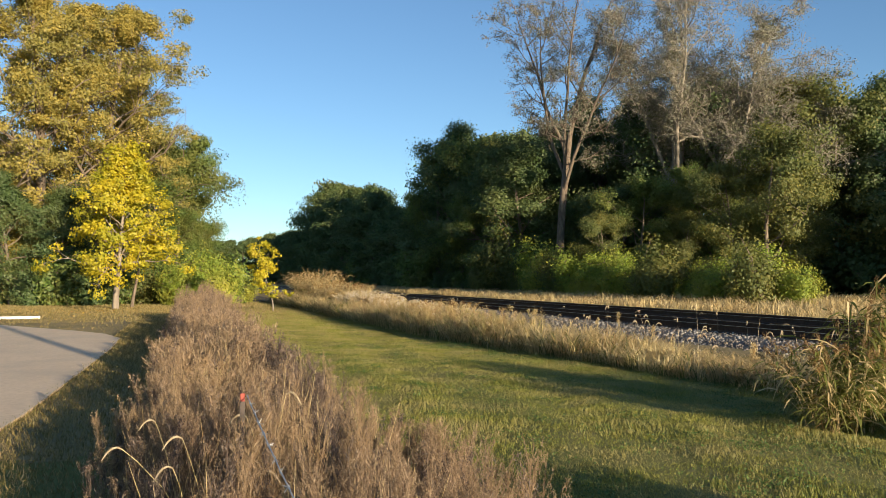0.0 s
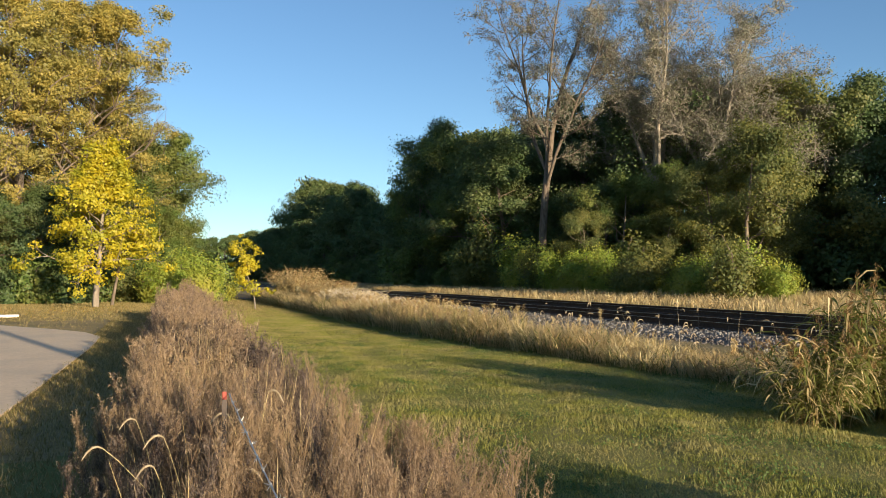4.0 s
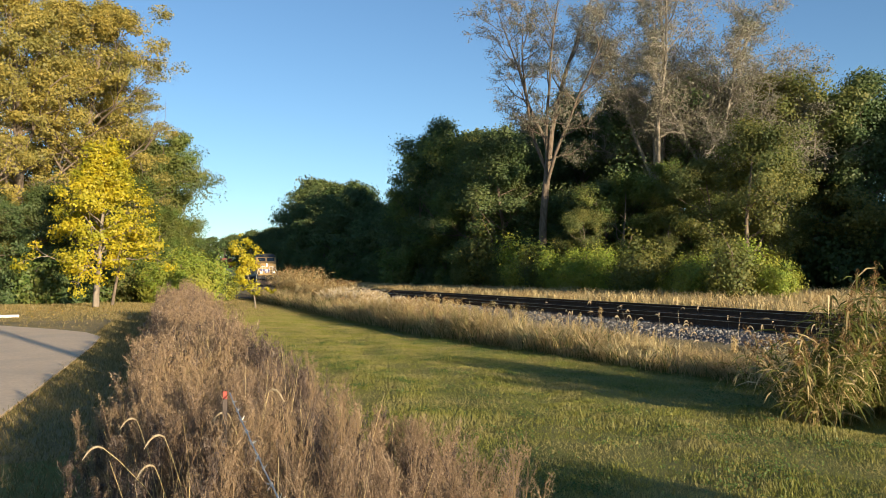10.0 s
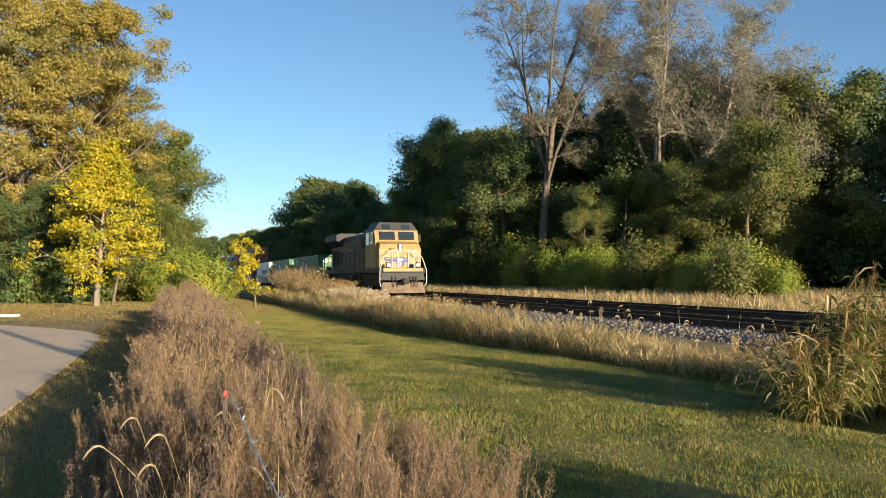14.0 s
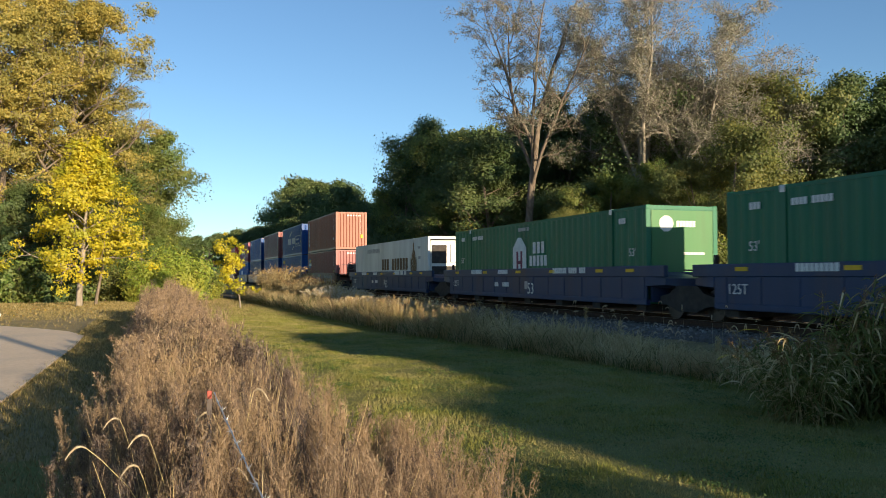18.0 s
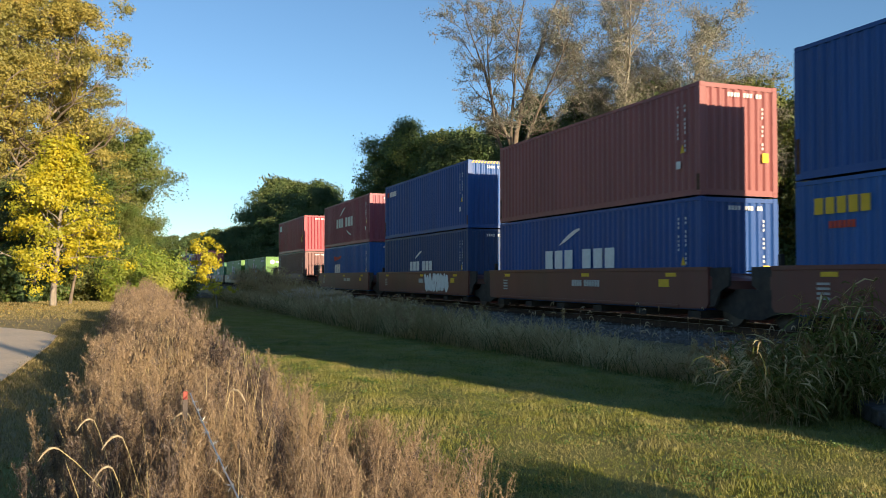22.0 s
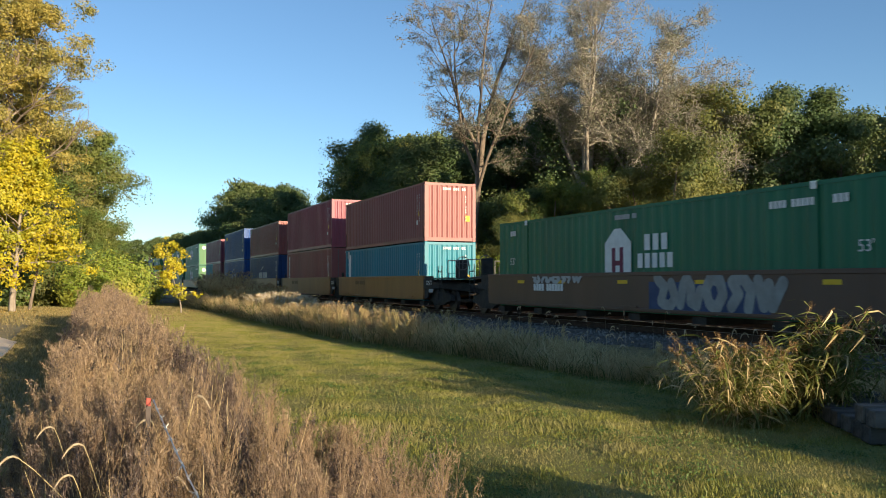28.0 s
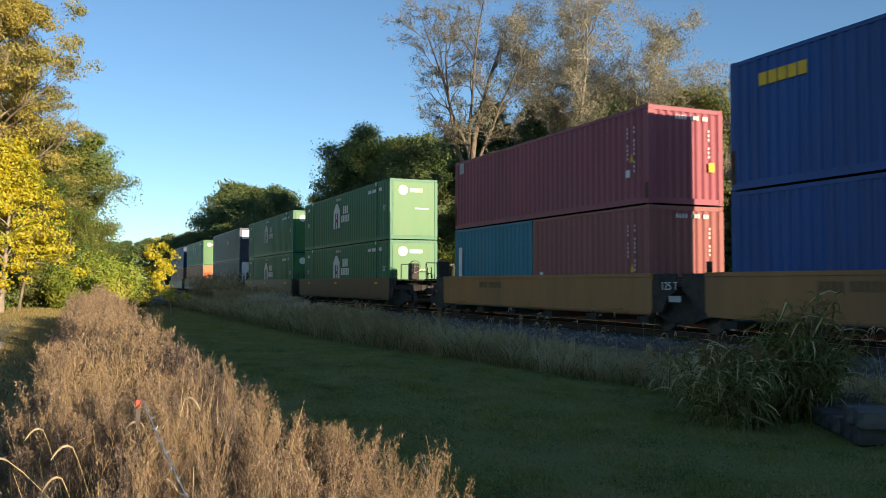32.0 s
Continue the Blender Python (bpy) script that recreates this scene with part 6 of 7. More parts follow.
# blue three-unit car: two green boxes and the white refrigerated one
FEC = "dark blue three-unit well car with ribbed sides"
for i, (u, fe, re, rg) in enumerate(((37.36, "outer", "joint", 1.55), (17.58, "joint", "joint", 1.9), (-2.72, "joint", "outer", 2.1))):
    c = well_car(u, 16.15, "fec", fe, re, rg, FEC, 2.1 if fe == "outer" else 1.3)
    reflectors(c, 16.15, (-0.8, -2.6, -5.9, -8.8, -12.2, -15.6), 1.30)
    letters(c, "53", -7.74, 0.54, 0.42, MARK_WHITE, y=-1.42)
    word(c, -5.76, 1.28, 0.19, 17, MARK_WHITE, y=-1.42, drop=(0, 8, 13))
    word(c, -13.57, 1.28, 0.18, 9, MARK_WHITE, y=-1.42)
    word(c, -10.56, 1.28, 0.16, 8, MARK_WHITE, y=-1.42)
    word(c, -10.9, 0.78, 0.17, 3, MARK_WHITE, "identity_code", y=-1.42)
    word(c, -10.1, 0.78, 0.17, 5, MARK_WHITE, "identity_code", y=-1.42)
    letters(c, "125T", -15.9, 0.75, 0.26, MARK_WHITE, y=-1.42)
    plate(c, -8.0, -7.75, 0.7, 1.0, MARK_GREY, y=-1.41)
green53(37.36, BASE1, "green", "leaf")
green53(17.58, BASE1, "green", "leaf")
reefer(-2.72 - 0.62)

# brown five-unit car with double stacks of forty-foot boxes
RUSTY = "brown weathered five-unit well car"
stacks = ((-25.62, "brick", "upright", "oxide", "beacon"), (-41.11, "blue", "eco", "bright", "small_yellow"), (-56.54, "oxide", "upright_small", "blue", "line"), (-72.01, "blue", "small_white", "navy", "line"), (-87.46, "maroon", "line_big", "bright", "wave"))
NAMES = {"brick": "brick-red", "oxide": "oxide-red", "blue": "dark blue", "bright": "bright blue", "maroon": "maroon", "navy": "navy blue", "red": "red", "brown": "brown", "teal": "teal", "slate": "dark slate", "dusky": "dusky red"}
for i, (u, tc, tl, bc, bl) in enumerate(stacks):
    c = well_car(u, 12.192, "rust", "outer" if i == 0 else "joint", "outer" if i == 4 else "joint", 2.3 if i == 4 else 1.3, RUSTY, 2.4 if i == 0 else 1.2)
    reflectors(c, 12.192, (-1.2, -5.6, -11.3), 1.22)
    plate(c, -1.5, -1.05, 0.95, 1.15, MARK_YELLOW, y=-1.425)
    car_numbers(c, -7.0 + 0.4 * i, 0.92, MARK_GREY)
    word(c, -4.6, 1.0, 0.24, 4, MARK_GREY, y=-1.39, slant=0.3)
    for k in range(4):
        word(c, -11.4, 0.75 + 0.1 * k, 0.05, 9, MARK_GREY, "data_table", y=-1.425)
    box40(u, BASE1, bc, NAMES[bc] + " steel forty-foot container standing in a well car", bl)
    box40(u, UP, tc, NAMES[tc] + " steel forty-foot container stacked on another", tl)
    if i == 3:
        scrawl(c, -4.9, 0.48, 3.1, 0.92, 6, 3, MARK_WHITE, y=-1.425)
    if i == 0:
        scrawl(c, -3.6, 0.6, 3.2, 0.75, 7, 4, SPRAY, y=-1.425)
        plate(c, -6.3, -5.4, 0.6, 1.35, SPRAY, "graffiti", y=-1.425)
# single brown car
c = well_car(-107.05, 12.192, "rust", "outer", "outer", 2.1, "brown single-unit well car", 2.1)
reflectors(c, 12.192, (-1.2, -5.6, -8.6, -10.8), 1.22)
letters(c, "40", -12.2, 0.56, 0.44, MARK_GREY, y=-1.425)
plate(c, -11.9, -11.4, 1.1, 1.35, MARK_YELLOW, y=-1.425)
box40(-107.05, BASE1, "brown", "brown steel forty-foot container standing in a well car", "upright")
box40(-107.05, UP, "red", "bright red steel forty-foot container stacked on another", "letters_corner")
# brown three-unit car covered in graffiti with green boxes
for i, u in enumerate((-127.0, -146.75, -166.2)):
    c = well_car(u, 16.15, "dull", "outer" if i == 0 else "joint", "outer" if i == 2 else "joint", 2.4 if i == 2 else 1.55, "dull brown three-unit well car covered in graffiti", 2.4 if i == 0 else 1.3)
    reflectors(c, 16.15, (-1.6, -5.4, -8.6, -11.8, -14.4), 1.15)
    car_numbers(c, -6.5 if i == 0 else -13.3, 0.92, MARK_WHITE, h=0.22)
    scrawl(c, -14.6 if i == 0 else -6.9, 0.45, 7.6 if i == 0 else 4.3, 1.0, 8 if i == 0 else 5, 11 + i, SPRAY, y=-1.425)
    scrawl(c, -13.4, 1.16, 3.0, 0.26, 5, 21 + i, MARK_GREY, y=-1.432)
    part("graffiti", Geo().box(-7.2 if i else -11.4, -3.0 if i else -6.9, -1.428, -1.42, 0.5, 1.2), SPRAY_BLUE if i != 1 else SPRAY_PINK, c)
    if i == 0:
        scrawl(c, -3.1, 0.5, 3.2, 0.9, 5, 31, SPRAY, y=-1.425)
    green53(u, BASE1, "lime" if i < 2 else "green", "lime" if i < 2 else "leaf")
# ochre five-unit car
OCH = "ochre-yellow weathered five-unit well car"
stacks = ((-189.65, "oxide", "", "teal", "corner_tag"), (-204.9, "maroon", "", "oxide", "upright"), (-220.25, "dusky", "corner_tag", "navy", "line"), (-235.7, "blue", "small_yellow_top", "blue", "line_big_plain"), (-250.9, "maroon", "corner_tag", "oxide", "pair"))
for i, (u, tc, tl, bc, bl) in enumerate(stacks):
    c = well_car(u, 12.5, "ochre", "outer" if i == 0 else "joint", "outer" if i == 4 else "joint", 2.3 if i == 4 else 1.3, OCH, 2.6 if i == 0 else 1.2)
    car_numbers(c, -9.6, 1.05, MARK_BROWN)
    plate(c, 1.05, 1.5, 0.75, 0.9, MARK_GREY, y=-1.43)
    letters(c, "125 T", 0.75, 1.05, 0.2, MARK_WHITE, y=-1.44)
    if bl == "pair":
        d = container(u, BASE1, 6.06, H96 - 0.0, "oxide", "oxide-red twenty-foot container in a well car")
        word(d, -5.6, 0.9, 0.3, 1, MARK_WHITE)
        markings40(d, 6.06, H96)
        e = container(u - 6.13, BASE1, 6.06, H96, "teal", "teal twenty-foot container in a well car")
        plate(e, -5.7, -5.4, 0.8, 2.2, MARK_WHITE)
    else:
        e = box40(u, BASE1, bc, NAMES[bc] + " steel forty-foot container standing in a well car", bl, doors_front=(i == 1), H=2.591 if i == 0 else H96)
        if bc == "teal":
            plate(e, -11.55, -11.1, 0.95, 2.3, MARK_WHITE)
    box40(u, BASE1 + 2.611 if i == 0 else UP, tc, NAMES[tc] + " steel forty-foot container stacked on another", tl, H=2.591 if i in (0, 2, 4) else H96)
# dull double-stack cars with long boxes
for i, (u, tc, bc) in enumerate(((-270.65, "green", "green"), (-290.1, "green", "green"), (-310.8, "slate", "slate"), (-334.6, "leaf", "orange"), (-354.5, "navy", "oxide"))):
    c = well_car(u, 16.15, "dull", "outer", "outer", 1.6, "dull brown well car under a double stack", 1.6)
    reflectors(c, 16.15, (-1.6, -8.6, -14.4), 1.15)
    for base, col in ((BASE1, bc), (UP, tc)):
        if col in ("green", "leaf"):
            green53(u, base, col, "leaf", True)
        else:
            d = container(u, base, 16.15, H96, col, "long " + {"slate": "slate-grey", "orange": "orange", "navy": "navy blue", "oxide": "oxide-red"}[col] + " container on a well car", "ribbed")
            if col == "slate":
                end_plate(d, -1.0, 1.0, 1.9 if base > 1 else 0.3, 2.7, MARK_WHITE, "end_panel")
            word(d, -7.0, 1.6, 0.4, 3, MARK_GREY)


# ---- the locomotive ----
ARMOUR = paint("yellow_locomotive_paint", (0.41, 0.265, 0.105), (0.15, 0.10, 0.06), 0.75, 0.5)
# soot plus the darkness of the shaded side, both put into this colour
ARMOUR_GRIMY_SHADED = paint("sooty_shaded_yellow_locomotive_paint", (0.18, 0.11, 0.07), (0.045, 0.034, 0.028), 0.8, 0.6)
LOCO_GREY = paint("grey_locomotive_paint", (0.046, 0.046, 0.050), (0.03, 0.026, 0.024), 0.5, 0.6)
WING_BLUE = surface("blue_emblem_paint", (0.03, 0.05, 0.22), (0.04, 0.065, 0.26), 4, 0.5)
FLAG_RED = surface("faded_red_paint", (0.13, 0.058, 0.05), (0.17, 0.075, 0.065), 4, 0.6)
FLAG_WHITE = surface("faded_white_paint", (0.16, 0.13, 0.11), (0.21, 0.175, 0.15), 4, 0.6)
FLAG_BLUE = surface("faded_blue_paint", (0.035, 0.05, 0.075), (0.06, 0.075, 0.10), 4, 0.6)
PLOW = surface("dusty_plow_steel", (0.14, 0.10, 0.07), (0.25, 0.19, 0.14), 4, 0.8, dirt=(0.07, 0.045, 0.03), dirt_amount=0.5)
LAMP = lit("headlamp_glass", (1.0, 0.95, 0.8), 3.0)


def build_locomotive(u):
    ob = thing("locomotive", pose(0, 0, 0), "yellow diesel freight locomotive with grey roof and blue nose emblem", "locomotive")
    # underframe
    part("frame", Geo().box(-21.3, -0.5, -1.52, 1.52, 1.42, 1.74, 0.03), LOCO_GREY, ob)
    part("side_stripe", Geo().box(-21.2, -0.6, -1.535, -1.522, 1.66, 1.73), ARMOUR_GRIMY_SHADED, ob)
    part("walkway", Geo().box(-21.3, -0.5, -1.54, 1.54, 1.742, 1.77), STEEL_DARK, ob)
    tank = Geo().prism_x([(-1.45, 1.4), (-1.5, 0.75), (-1.15, 0.42), (1.15, 0.42), (1.5, 0.75), (1.45, 1.4)], -13.4, -8.2)
    part("fuel_tank", tank, STEEL_DARK, ob)
    for x in (-9.2, -11.6):
        part("air_reservoir", Geo().tube((x - 1.0, -1.5, 1.12), (x + 1.0, -1.5, 1.12), 0.22, n=14), STEEL_DARK, ob)
    for xc in (-4.3, -17.4):
        t = part("bogie", Geo().box(xc - 2.3, xc + 2.3, -0.9, 0.9, 0.6, 1.2, 0.05), STEEL_DARK, ob)
        for s in (-1, 1):
            part("side_frame", Geo().prism([(xc - 2.7, 0.6), (xc - 2.7, 0.95), (xc - 1.0, 1.15), (xc + 1.0, 1.15), (xc + 2.7, 0.95), (xc + 2.7, 0.6), (xc + 1.6, 0.75), (xc - 1.6, 0.75)], s * 1.22 - 0.1, s * 1.22 + 0.1), STEEL_DARK, t)
            for dx in (-1.98, 0.0, 1.98):
                part("wheel", Geo().tube((xc + dx, s * 0.70, 0.53), (xc + dx, s * 0.84, 0.53), 0.53, n=24), WHEEL, t)
                part("axle_box", Geo().box(xc + dx - 0.2, xc + dx + 0.2, s * 1.15 - 0.22, s * 1.15 + 0.22, 0.36, 0.72, 0.04), STEEL_DARK, t)

    # cab and nose: outline in x and z, narrower towards the roof
    def loft(pts, w):
        n = len(pts)
        return Geo().add([(x, -w(z), z) for x, z in pts] + [(x, w(z), z) for x, z in pts],
                         [(i, (i + 1) % n, n + (i + 1) % n, n + i) for i in range(n)] + [tuple(range(n))[::-1], tuple(range(n, 2 * n))])

    cab_w = lambda z: 1.50 if z < 3.95 else 1.50 - (z - 3.95) * 0.75
    part("nose", loft([(-1.15, 1.76), (-1.15, 2.85), (-1.28, 3.12), (-1.95, 3.30), (-1.95, 1.76)], lambda z: 1.42 if z < 2.9 else 1.34), ARMOUR, ob)
    part("cab", loft([(-1.95, 1.76), (-1.95, 3.3), (-2.25, 3.95), (-4.9, 3.95), (-4.9, 1.76)], cab_w), ARMOUR, ob)
    part("cab_roof", loft([(-2.25, 3.955), (-2.42, 4.42), (-4.9, 4.46), (-4.9, 3.955)], cab_w), LOCO_GREY, ob)
    for y0, y1 in ((-1.22, -0.12), (0.12, 1.22)):
        f = lambda t: (-1.95 - 0.30 * t + 0.02, 3.3 + 0.65 * t)
        (xa, za), (xb, zb) = f(0.14), f(0.88)
        w = part("windscreen", Geo().add([(xa + 0.012, y0, za), (xa + 0.012, y1, za), (xb + 0.012, y1, zb), (xb + 0.012, y0, zb), (xa - 0.02, y0, za), (xa - 0.02, y1, za), (xb - 0.02, y1, zb), (xb - 0.02, y0, zb)],
                                         [(0, 1, 2, 3), (7, 6, 5, 4), (0, 4, 5, 1), (1, 5, 6, 2), (2, 6, 7, 3), (3, 7, 4, 0)]), GLASS_DARK, ob)
        part("wiper", Geo().bars([(xa + 0.03, (y0 + y1) / 2, za), ((xa + xb) / 2 + 0.04, (y0 + y1) / 2 + 0.2, (za + zb) / 2)], 0.012, 4), STEEL_DARK, w)
        nb = part("number_board", Geo().add([(-2.257, y0 + 0.25, 4.02), (-2.257, y1 - 0.25, 4.02), (-2.36, y1 - 0.25, 4.30), (-2.36, y0 + 0.25, 4.30), (-2.42, y0 + 0.25, 4.02), (-2.42, y1 - 0.25, 4.02), (-2.48, y1 - 0.25, 4.30), (-2.48, y0 + 0.25, 4.30)],
                                             [(0, 1, 2, 3), (7, 6, 5, 4), (0, 4, 5, 1), (1, 5, 6, 2), (2, 6, 7, 3), (3, 7, 4, 0)]), GLASS_DARK, ob)
        g = Geo()
        for i in range(4):
            yy = y0 + 0.31 + i * 0.125
            g.add([(-2.29, yy, 4.08), (-2.29, yy + 0.085, 4.08), (-2.355, yy + 0.085, 4.25), (-2.355, yy, 4.25)], [(0, 1, 2, 3)])
        part("number_bar", g, MARK_WHITE, nb)
    for s in (-1, 1):
        part("side_window", Geo().box(-4.6, -3.75, s * 1.515 - 0.012, s * 1.515 + 0.012, 3.15, 3.85, 0.005), GLASS_DARK, ob)
        part("side_window", Geo().box(-3.45, -2.6, s * 1.515 - 0.012, s * 1.515 + 0.012, 3.15, 3.85, 0.005), GLASS_DARK, ob)
        part("mirror", Geo().box(-2.5, -2.42, s * 1.7 - 0.1, s * 1.7 + 0.1, 3.3, 3.75, 0.02), STEEL_DARK, ob)
    # nose details
    hl = part("headlight", Geo().box(-1.28, -1.12, -0.16, 0.16, 2.72, 3.12, 0.02), LOCO_GREY, ob)
    for z in (2.82, 3.02):
        part("lens", Geo().tube((-1.13, 0, z), (-1.10, 0, z), 0.085, n=14), LAMP, hl)
    g = Geo()
    for s in (-1, 1):
        for k in range(4):
            z = 2.30 - 0.075 * k
            g.box(-1.15, -1.135, min(s * 0.25, s * (1.25 - 0.16 * k)), max(s * 0.25, s * (1.25 - 0.16 * k)), z, z + 0.055)
    g.box(-1.15, -1.132, -0.25, 0.25, 1.85, 2.38)
    part("nose_emblem", g, WING_BLUE, ob, "blue winged shield painted on the nose")
    part("nose_emblem", Geo().box(-1.13, -1.128, -0.2, 0.2, 2.16, 2.33).box(-1.13, -1.128, -0.14, -0.08, 1.88, 2.12).box(-1.13, -1.128, -0.03, 0.03, 1.88, 2.12).box(-1.13, -1.128, 0.08, 0.14, 1.88, 2.12), MARK_WHITE, ob)
    part("nose_door", Geo().box(-1.14, -1.13, 0.55, 1.05, 1.8, 2.75, 0.004), ARMOUR, ob)
    for z in (2.62, 2.85):
        part("grab_iron", Geo().bars([(-1.15, -0.85, z), (-1.05, -0.85, z), (-1.05, -0.4, z), (-1.15, -0.4, z)], 0.014, 5), STEEL_DARK, ob)
    # front platform, pilot and coupler
    part("anticlimber", Geo().box(-0.62, -0.38, -1.35, 1.35, 1.5, 1.74, 0.03), ARMOUR, ob)
    part("pilot_plate", Geo().prism_x([(-1.5, 0.95), (1.5, 0.95), (1.4, 1.5), (-1.4, 1.5)], -0.62, -0.5), LOCO_GREY, ob)
    plow = Geo()
    plow.add([(-0.55, -1.35, 0.82), (-0.55, 1.35, 0.82), (-0.35, 1.5, 0.12), (-0.35, -1.5, 0.12), (0.05, 0, 0.12), (-0.3, 0, 0.82), (-0.7, -1.35, 0.82), (-0.7, 1.35, 0.82), (-0.7, 1.5, 0.12), (-0.7, -1.5, 0.12)],
             [(0, 5, 4, 3), (5, 1, 2, 4), (6, 9, 8, 7), (0, 6, 7, 1, 5), (3, 4, 2, 8, 9), (0, 3, 9, 6), (1, 7, 8, 2)])
    part("snow_plow", plow, PLOW, ob)
    for xc in (-4.3, -17.4):
        for dx in (-1.98, 0.0, 1.98):
            part("traction_motor", Geo().box(xc + dx - 0.6, xc + dx + 0.6, -0.68, 0.68, 0.25, 1.40, 0.08), STEEL_DARK, ob)
        part("brake_rigging", Geo().box(xc - 2.9, xc + 2.9, -1.30, -1.12, 0.55, 1.38, 0.04), STEEL_DARK, ob)
    part("battery_box", Geo().box(-8.2, -6.9, -1.45, -0.9, 0.6, 1.42, 0.04), STEEL_DARK, ob)
    part("battery_box", Geo().box(-14.6, -13.4, -1.45, -0.9, 0.5, 1.42, 0.04), STEEL_DARK, ob)
    part("coupler", Geo().box(-0.5, 0.25, -0.14, 0.14, 0.78, 1.02, 0.03).box(0.1, 0.42, -0.2, 0.22, 0.72, 1.08, 0.06), STEEL_DARK, ob)
    for y in (-0.75, -0.5, 0.5, 0.7, 0.9):
        part("air_hose", Geo().bars([(-0.42, y, 1.2), (-0.25, y + 0.03, 0.8), (-0.2, y + 0.05, 0.5)], 0.03, 6), STEEL_DARK, ob)
    for s in (-1, 1):
        d = part("ditch_light", Geo().box(-0.50, -0.36, s * 1.0 - 0.15, s * 1.0 + 0.15, 1.77, 2.07, 0.02), LOCO_GREY, ob)
        part("lens", Geo().tube((-0.36, s * 1.0, 1.92), (-0.33, s * 1.0, 1.92), 0.11, n=14), LAMP, d)
        st = part("front_steps", Geo().box(-1.05, -0.62, s * 1.42 - 0.1, s * 1.42 + 0.1, 0.35, 0.40).box(-1.05, -0.62, s * 1.42 - 0.1, s * 1.42 + 0.1, 0.75, 0.80).box(-1.05, -0.62, s * 1.42 - 0.1, s * 1.42 + 0.1, 1.12, 1.17), STEEL_DARK, ob)
        part("handrail", Geo().bars([(-0.5, s * 1.48, 0.55), (-0.35, s * 1.58, 0.8), (-0.35, s * 1.58, 1.6), (-0.45, s * 1.3, 2.35), (-0.45, s * 0.75, 2.75), (-0.9, s * 0.75, 2.8)], 0.024, 6), MARK_WHITE, ob, "white-painted step handrail")
        part("handrail", Geo().bars([(-0.42, s * 0.35, 1.77), (-0.42, s * 0.35, 2.72), (-0.42, s * 0.75, 2.72), (-0.42, s * 0.75, 1.77)], 0.022, 6), MARK_WHITE, ob, "white-painted platform handrail")
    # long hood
    part("equipment_hood", loft([(-4.9, 1.76), (-4.9, 4.1), (-8.0, 4.1), (-8.0, 1.76)], lambda z: 1.1), ARMOUR_GRIMY_SHADED, ob)
    part("engine_hood", Geo().box(-15.2, -8.0, -0.95, 0.95, 1.76, 3.85), ARMOUR_GRIMY_SHADED, ob)
    part("hood_roof", Geo().prism_x([(-0.95, 3.85), (-0.8, 4.22), (0.8, 4.22), (0.95, 3.85)], -15.2, -8.0).prism_x([(-1.1, 4.1), (-0.85, 4.4), (0.85, 4.4), (1.1, 4.1)], -8.0, -4.9), LOCO_GREY, ob)
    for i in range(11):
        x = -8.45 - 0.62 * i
        part("hood_door", Geo().box(x - 0.28, x + 0.28, -0.975, -0.952, 1.95, 3.6, 0.006), ARMOUR_GRIMY_SHADED, ob)
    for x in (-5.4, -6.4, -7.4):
        part("hood_door", Geo().box(x - 0.42, x + 0.42, -1.125, -1.102, 1.9, 3.8, 0.006), ARMOUR_GRIMY_SHADED, ob)
    part("intake_grille", Geo().box(-7.9, -6.9, -1.14, -1.126, 3.2, 3.9, 0.004), STEEL_DARK, ob)
    # painted flag on the hood: six waving bands and a starry field
    for k in range(6):
        n = 14
        up = [(-13.4 + 3.6 * i / n, 2.28 + 0.18 * k + 0.09 * math.sin(i * 0.62)) for i in range(n + 1)]
        dn = [(x, z - 0.16) for x, z in up][::-1]
        part("painted_flag", Geo().prism(up + dn, -0.988, -0.978), FLAG_RED if k % 2 == 0 else FLAG_WHITE, ob)
    part("painted_flag", Geo().prism([(-11.4, 2.75), (-10.1, 2.7), (-9.75, 3.45), (-10.9, 3.5)], -0.998, -0.99), FLAG_BLUE, ob)
    # exhaust, radiators and wings
    part("exhaust_stack", Geo().box(-10.6, -9.6, -0.3, 0.3, 4.22, 4.5, 0.04), STEEL_DARK, ob)
    part("roof_fan", Geo().box(-12.5, -11.3, -0.5, 0.5, 4.22, 4.38, 0.05), MARK_WHITE, ob, "pale sunlit roof hatch")
    part("radiator_hood", Geo().box(-20.4, -15.2, -0.95, 0.95, 1.76, 3.75), ARMOUR_GRIMY_SHADED, ob)
    part("radiator_wing", Geo().prism_x([(-0.95, 3.55), (-1.52, 4.0), (-1.52, 4.42), (-1.2, 4.55), (1.2, 4.55), (1.52, 4.42), (1.52, 4.0), (0.95, 3.55)], -20.6, -15.4), LOCO_GREY, ob)
    for i in range(3):
        part("vent_panel", Geo().box(-19.9 + i * 1.0, -19.2 + i * 1.0, -0.975, -0.952, 2.1, 3.3, 0.01), STEEL_DARK, ob)
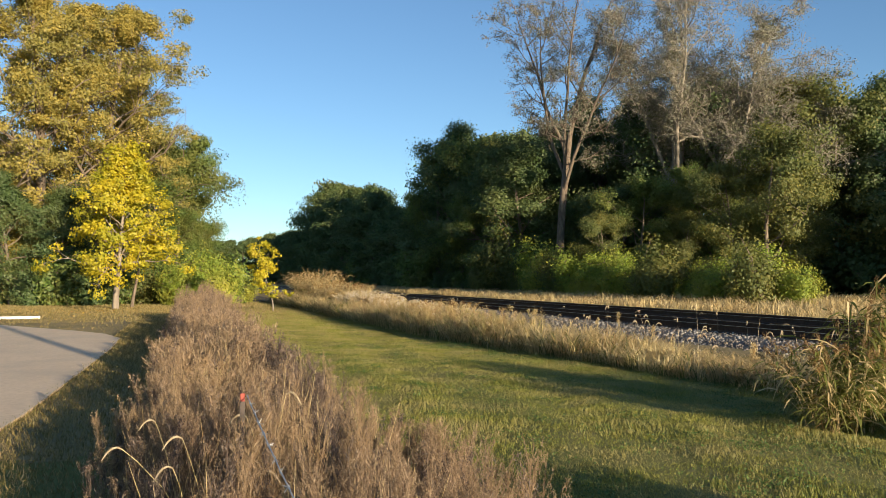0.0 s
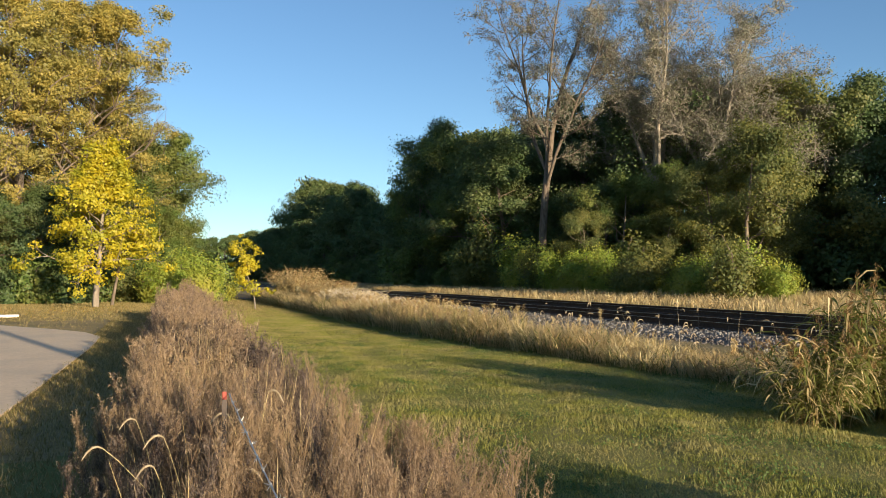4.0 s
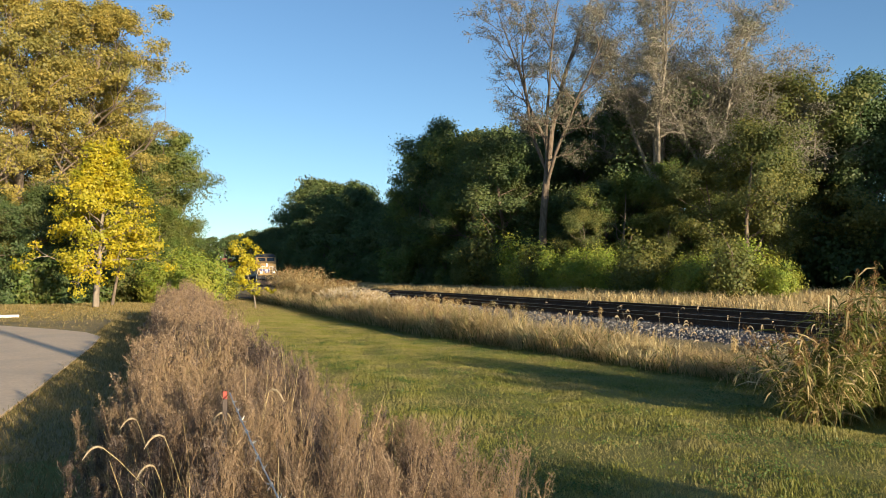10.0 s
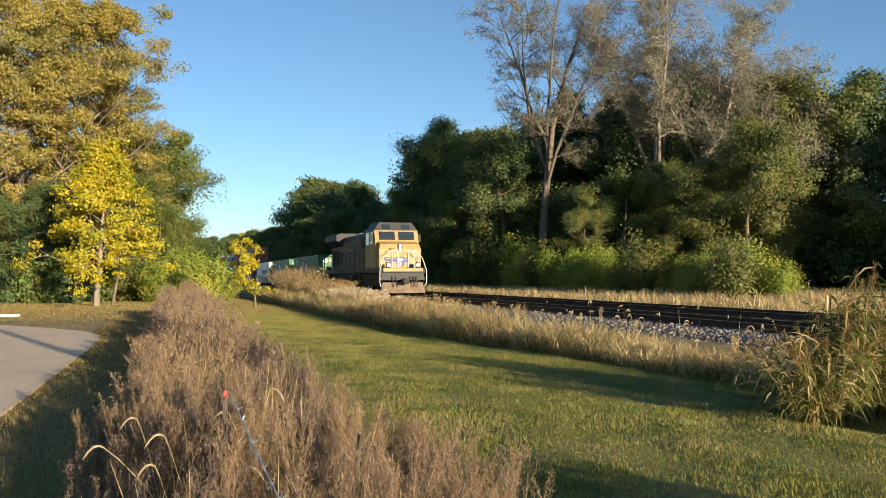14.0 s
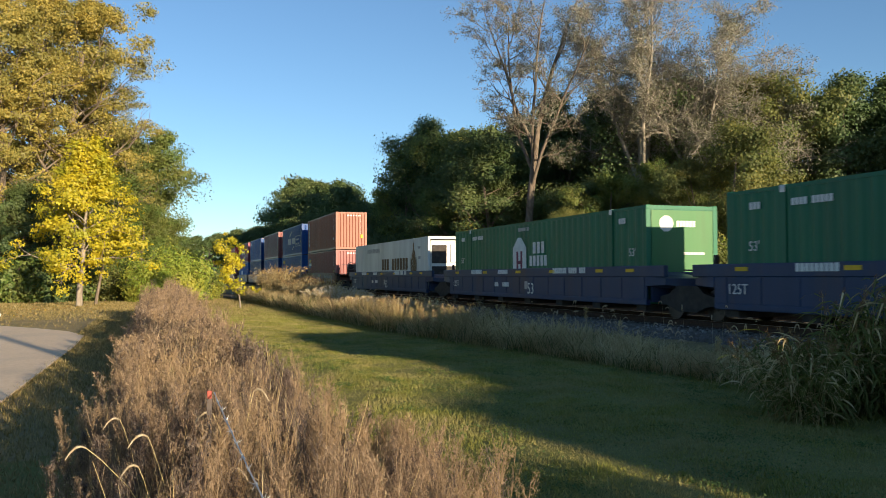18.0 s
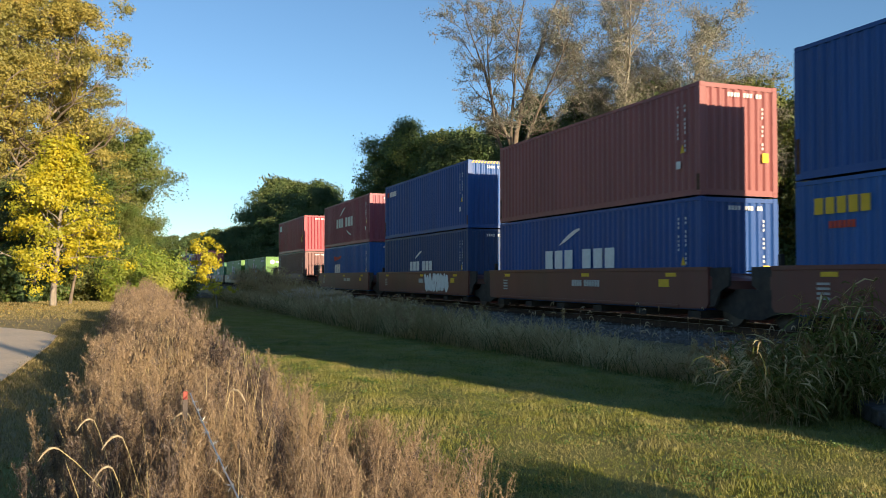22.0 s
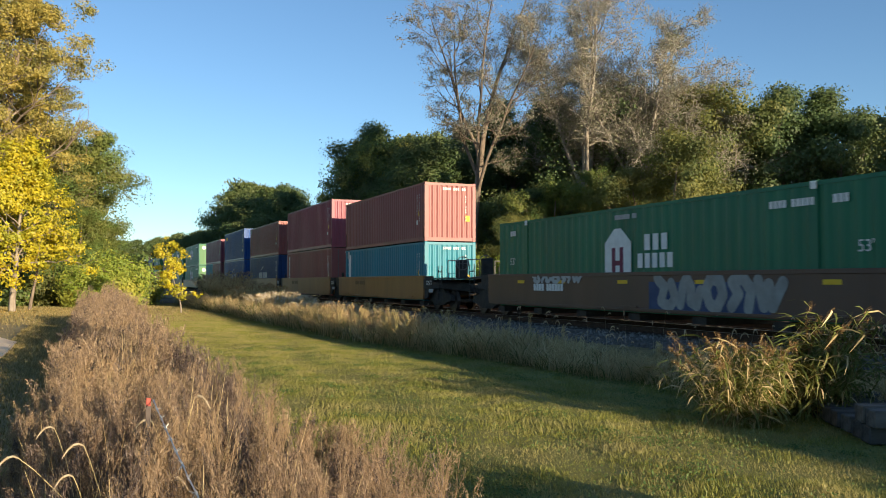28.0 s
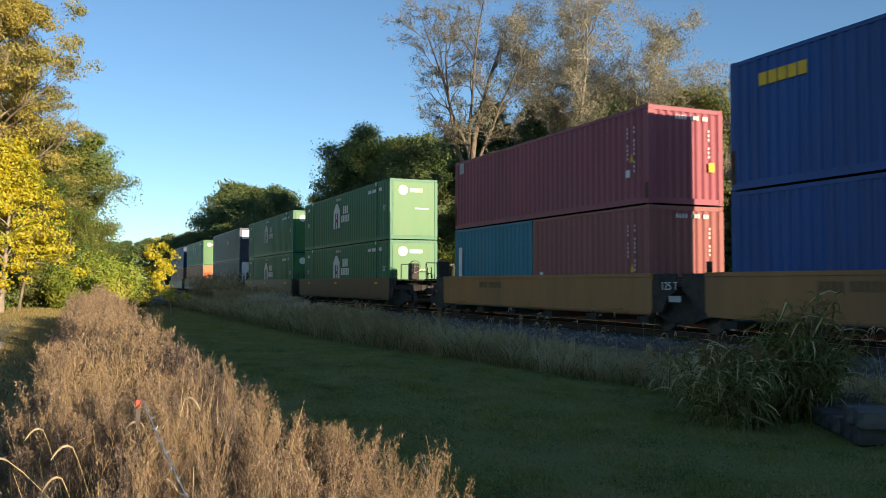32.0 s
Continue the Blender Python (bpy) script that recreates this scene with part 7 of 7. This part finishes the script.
    for i in range(4):
        part("louvre", Geo().box(-16.9, -15.6, -0.975, -0.952, 2.2 + 0.25 * i, 2.36 + 0.25 * i, 0.01), STEEL_DARK, ob)
    # walkway rails
    for s in (-1, 1):
        xs = [-2.3 - 0.0 * k - 1.55 * k for k in range(2, 13)]
        for x in xs:
            part("stanchion", Geo().tube((x, s * 1.5, 1.77), (x, s * 1.5, 2.82), 0.024, n=6), STEEL_DARK, ob)
        part("handrail", Geo().bars([(-4.95, s * 1.5, 3.3), (-5.4, s * 1.5, 2.82), (-21.1, s * 1.5, 2.82), (-21.2, s * 1.5, 1.77)], 0.022, 6), STEEL_DARK, ob)
    part("rear_coupler", Geo().box(-22.1, -21.3, -0.14, 0.14, 0.78, 1.02, 0.03), STEEL_DARK, ob)
    part("rear_pilot", Geo().box(-21.35, -21.2, -1.4, 1.4, 0.6, 1.45, 0.02), STEEL_DARK, ob)
    for s in (-1, 1):
        part("rear_steps", Geo().box(-21.2, -20.8, s * 1.42 - 0.1, s * 1.42 + 0.1, 0.35, 0.40).box(-21.2, -20.8, s * 1.42 - 0.1, s * 1.42 + 0.1, 0.85, 0.90), STEEL_DARK, ob)
        part("horn", Geo().tube((-13.9, s * 0.12, 4.35), (-13.4, s * 0.12, 4.37), 0.03, 0.07, 8), MARK_GREY, ob)
    # above the walkway the cab stands a sixth taller, the hoods a little
    for p in ob.children_recursive:
        for v in p.data.vertices:
            v.co.z += (0.16 if v.co.x > -5.5 else 0.06) * max(0.0, v.co.z - 1.77)
    return rides(ob, u)


build_locomotive(63.2)


def motions():
    for ob, u, y, z in MOVING:
        walk(ob, [(t, pose(u + SPEED * (t - 20.0), y, z)) for t in (0.0, 16.0, 32.0)])
    # the tall canes bow in the wind of the passing train
    at, axis = SWAYING.matrix_world.copy(), Vector((-0.74, 0.67, 0))
    walk(SWAYING, [(t, at @ Matrix.Rotation(radians(a), 4, axis)) for t, a in ((0, 0), (7, 1), (14.5, 0), (16.5, 4), (18, 14), (19, 8), (20, 5), (21, 6), (22, 16), (23.5, 28), (25, 26), (26.5, 33), (28, 38), (29, 30), (30, 25), (31, 26), (32, 22))])


motions()
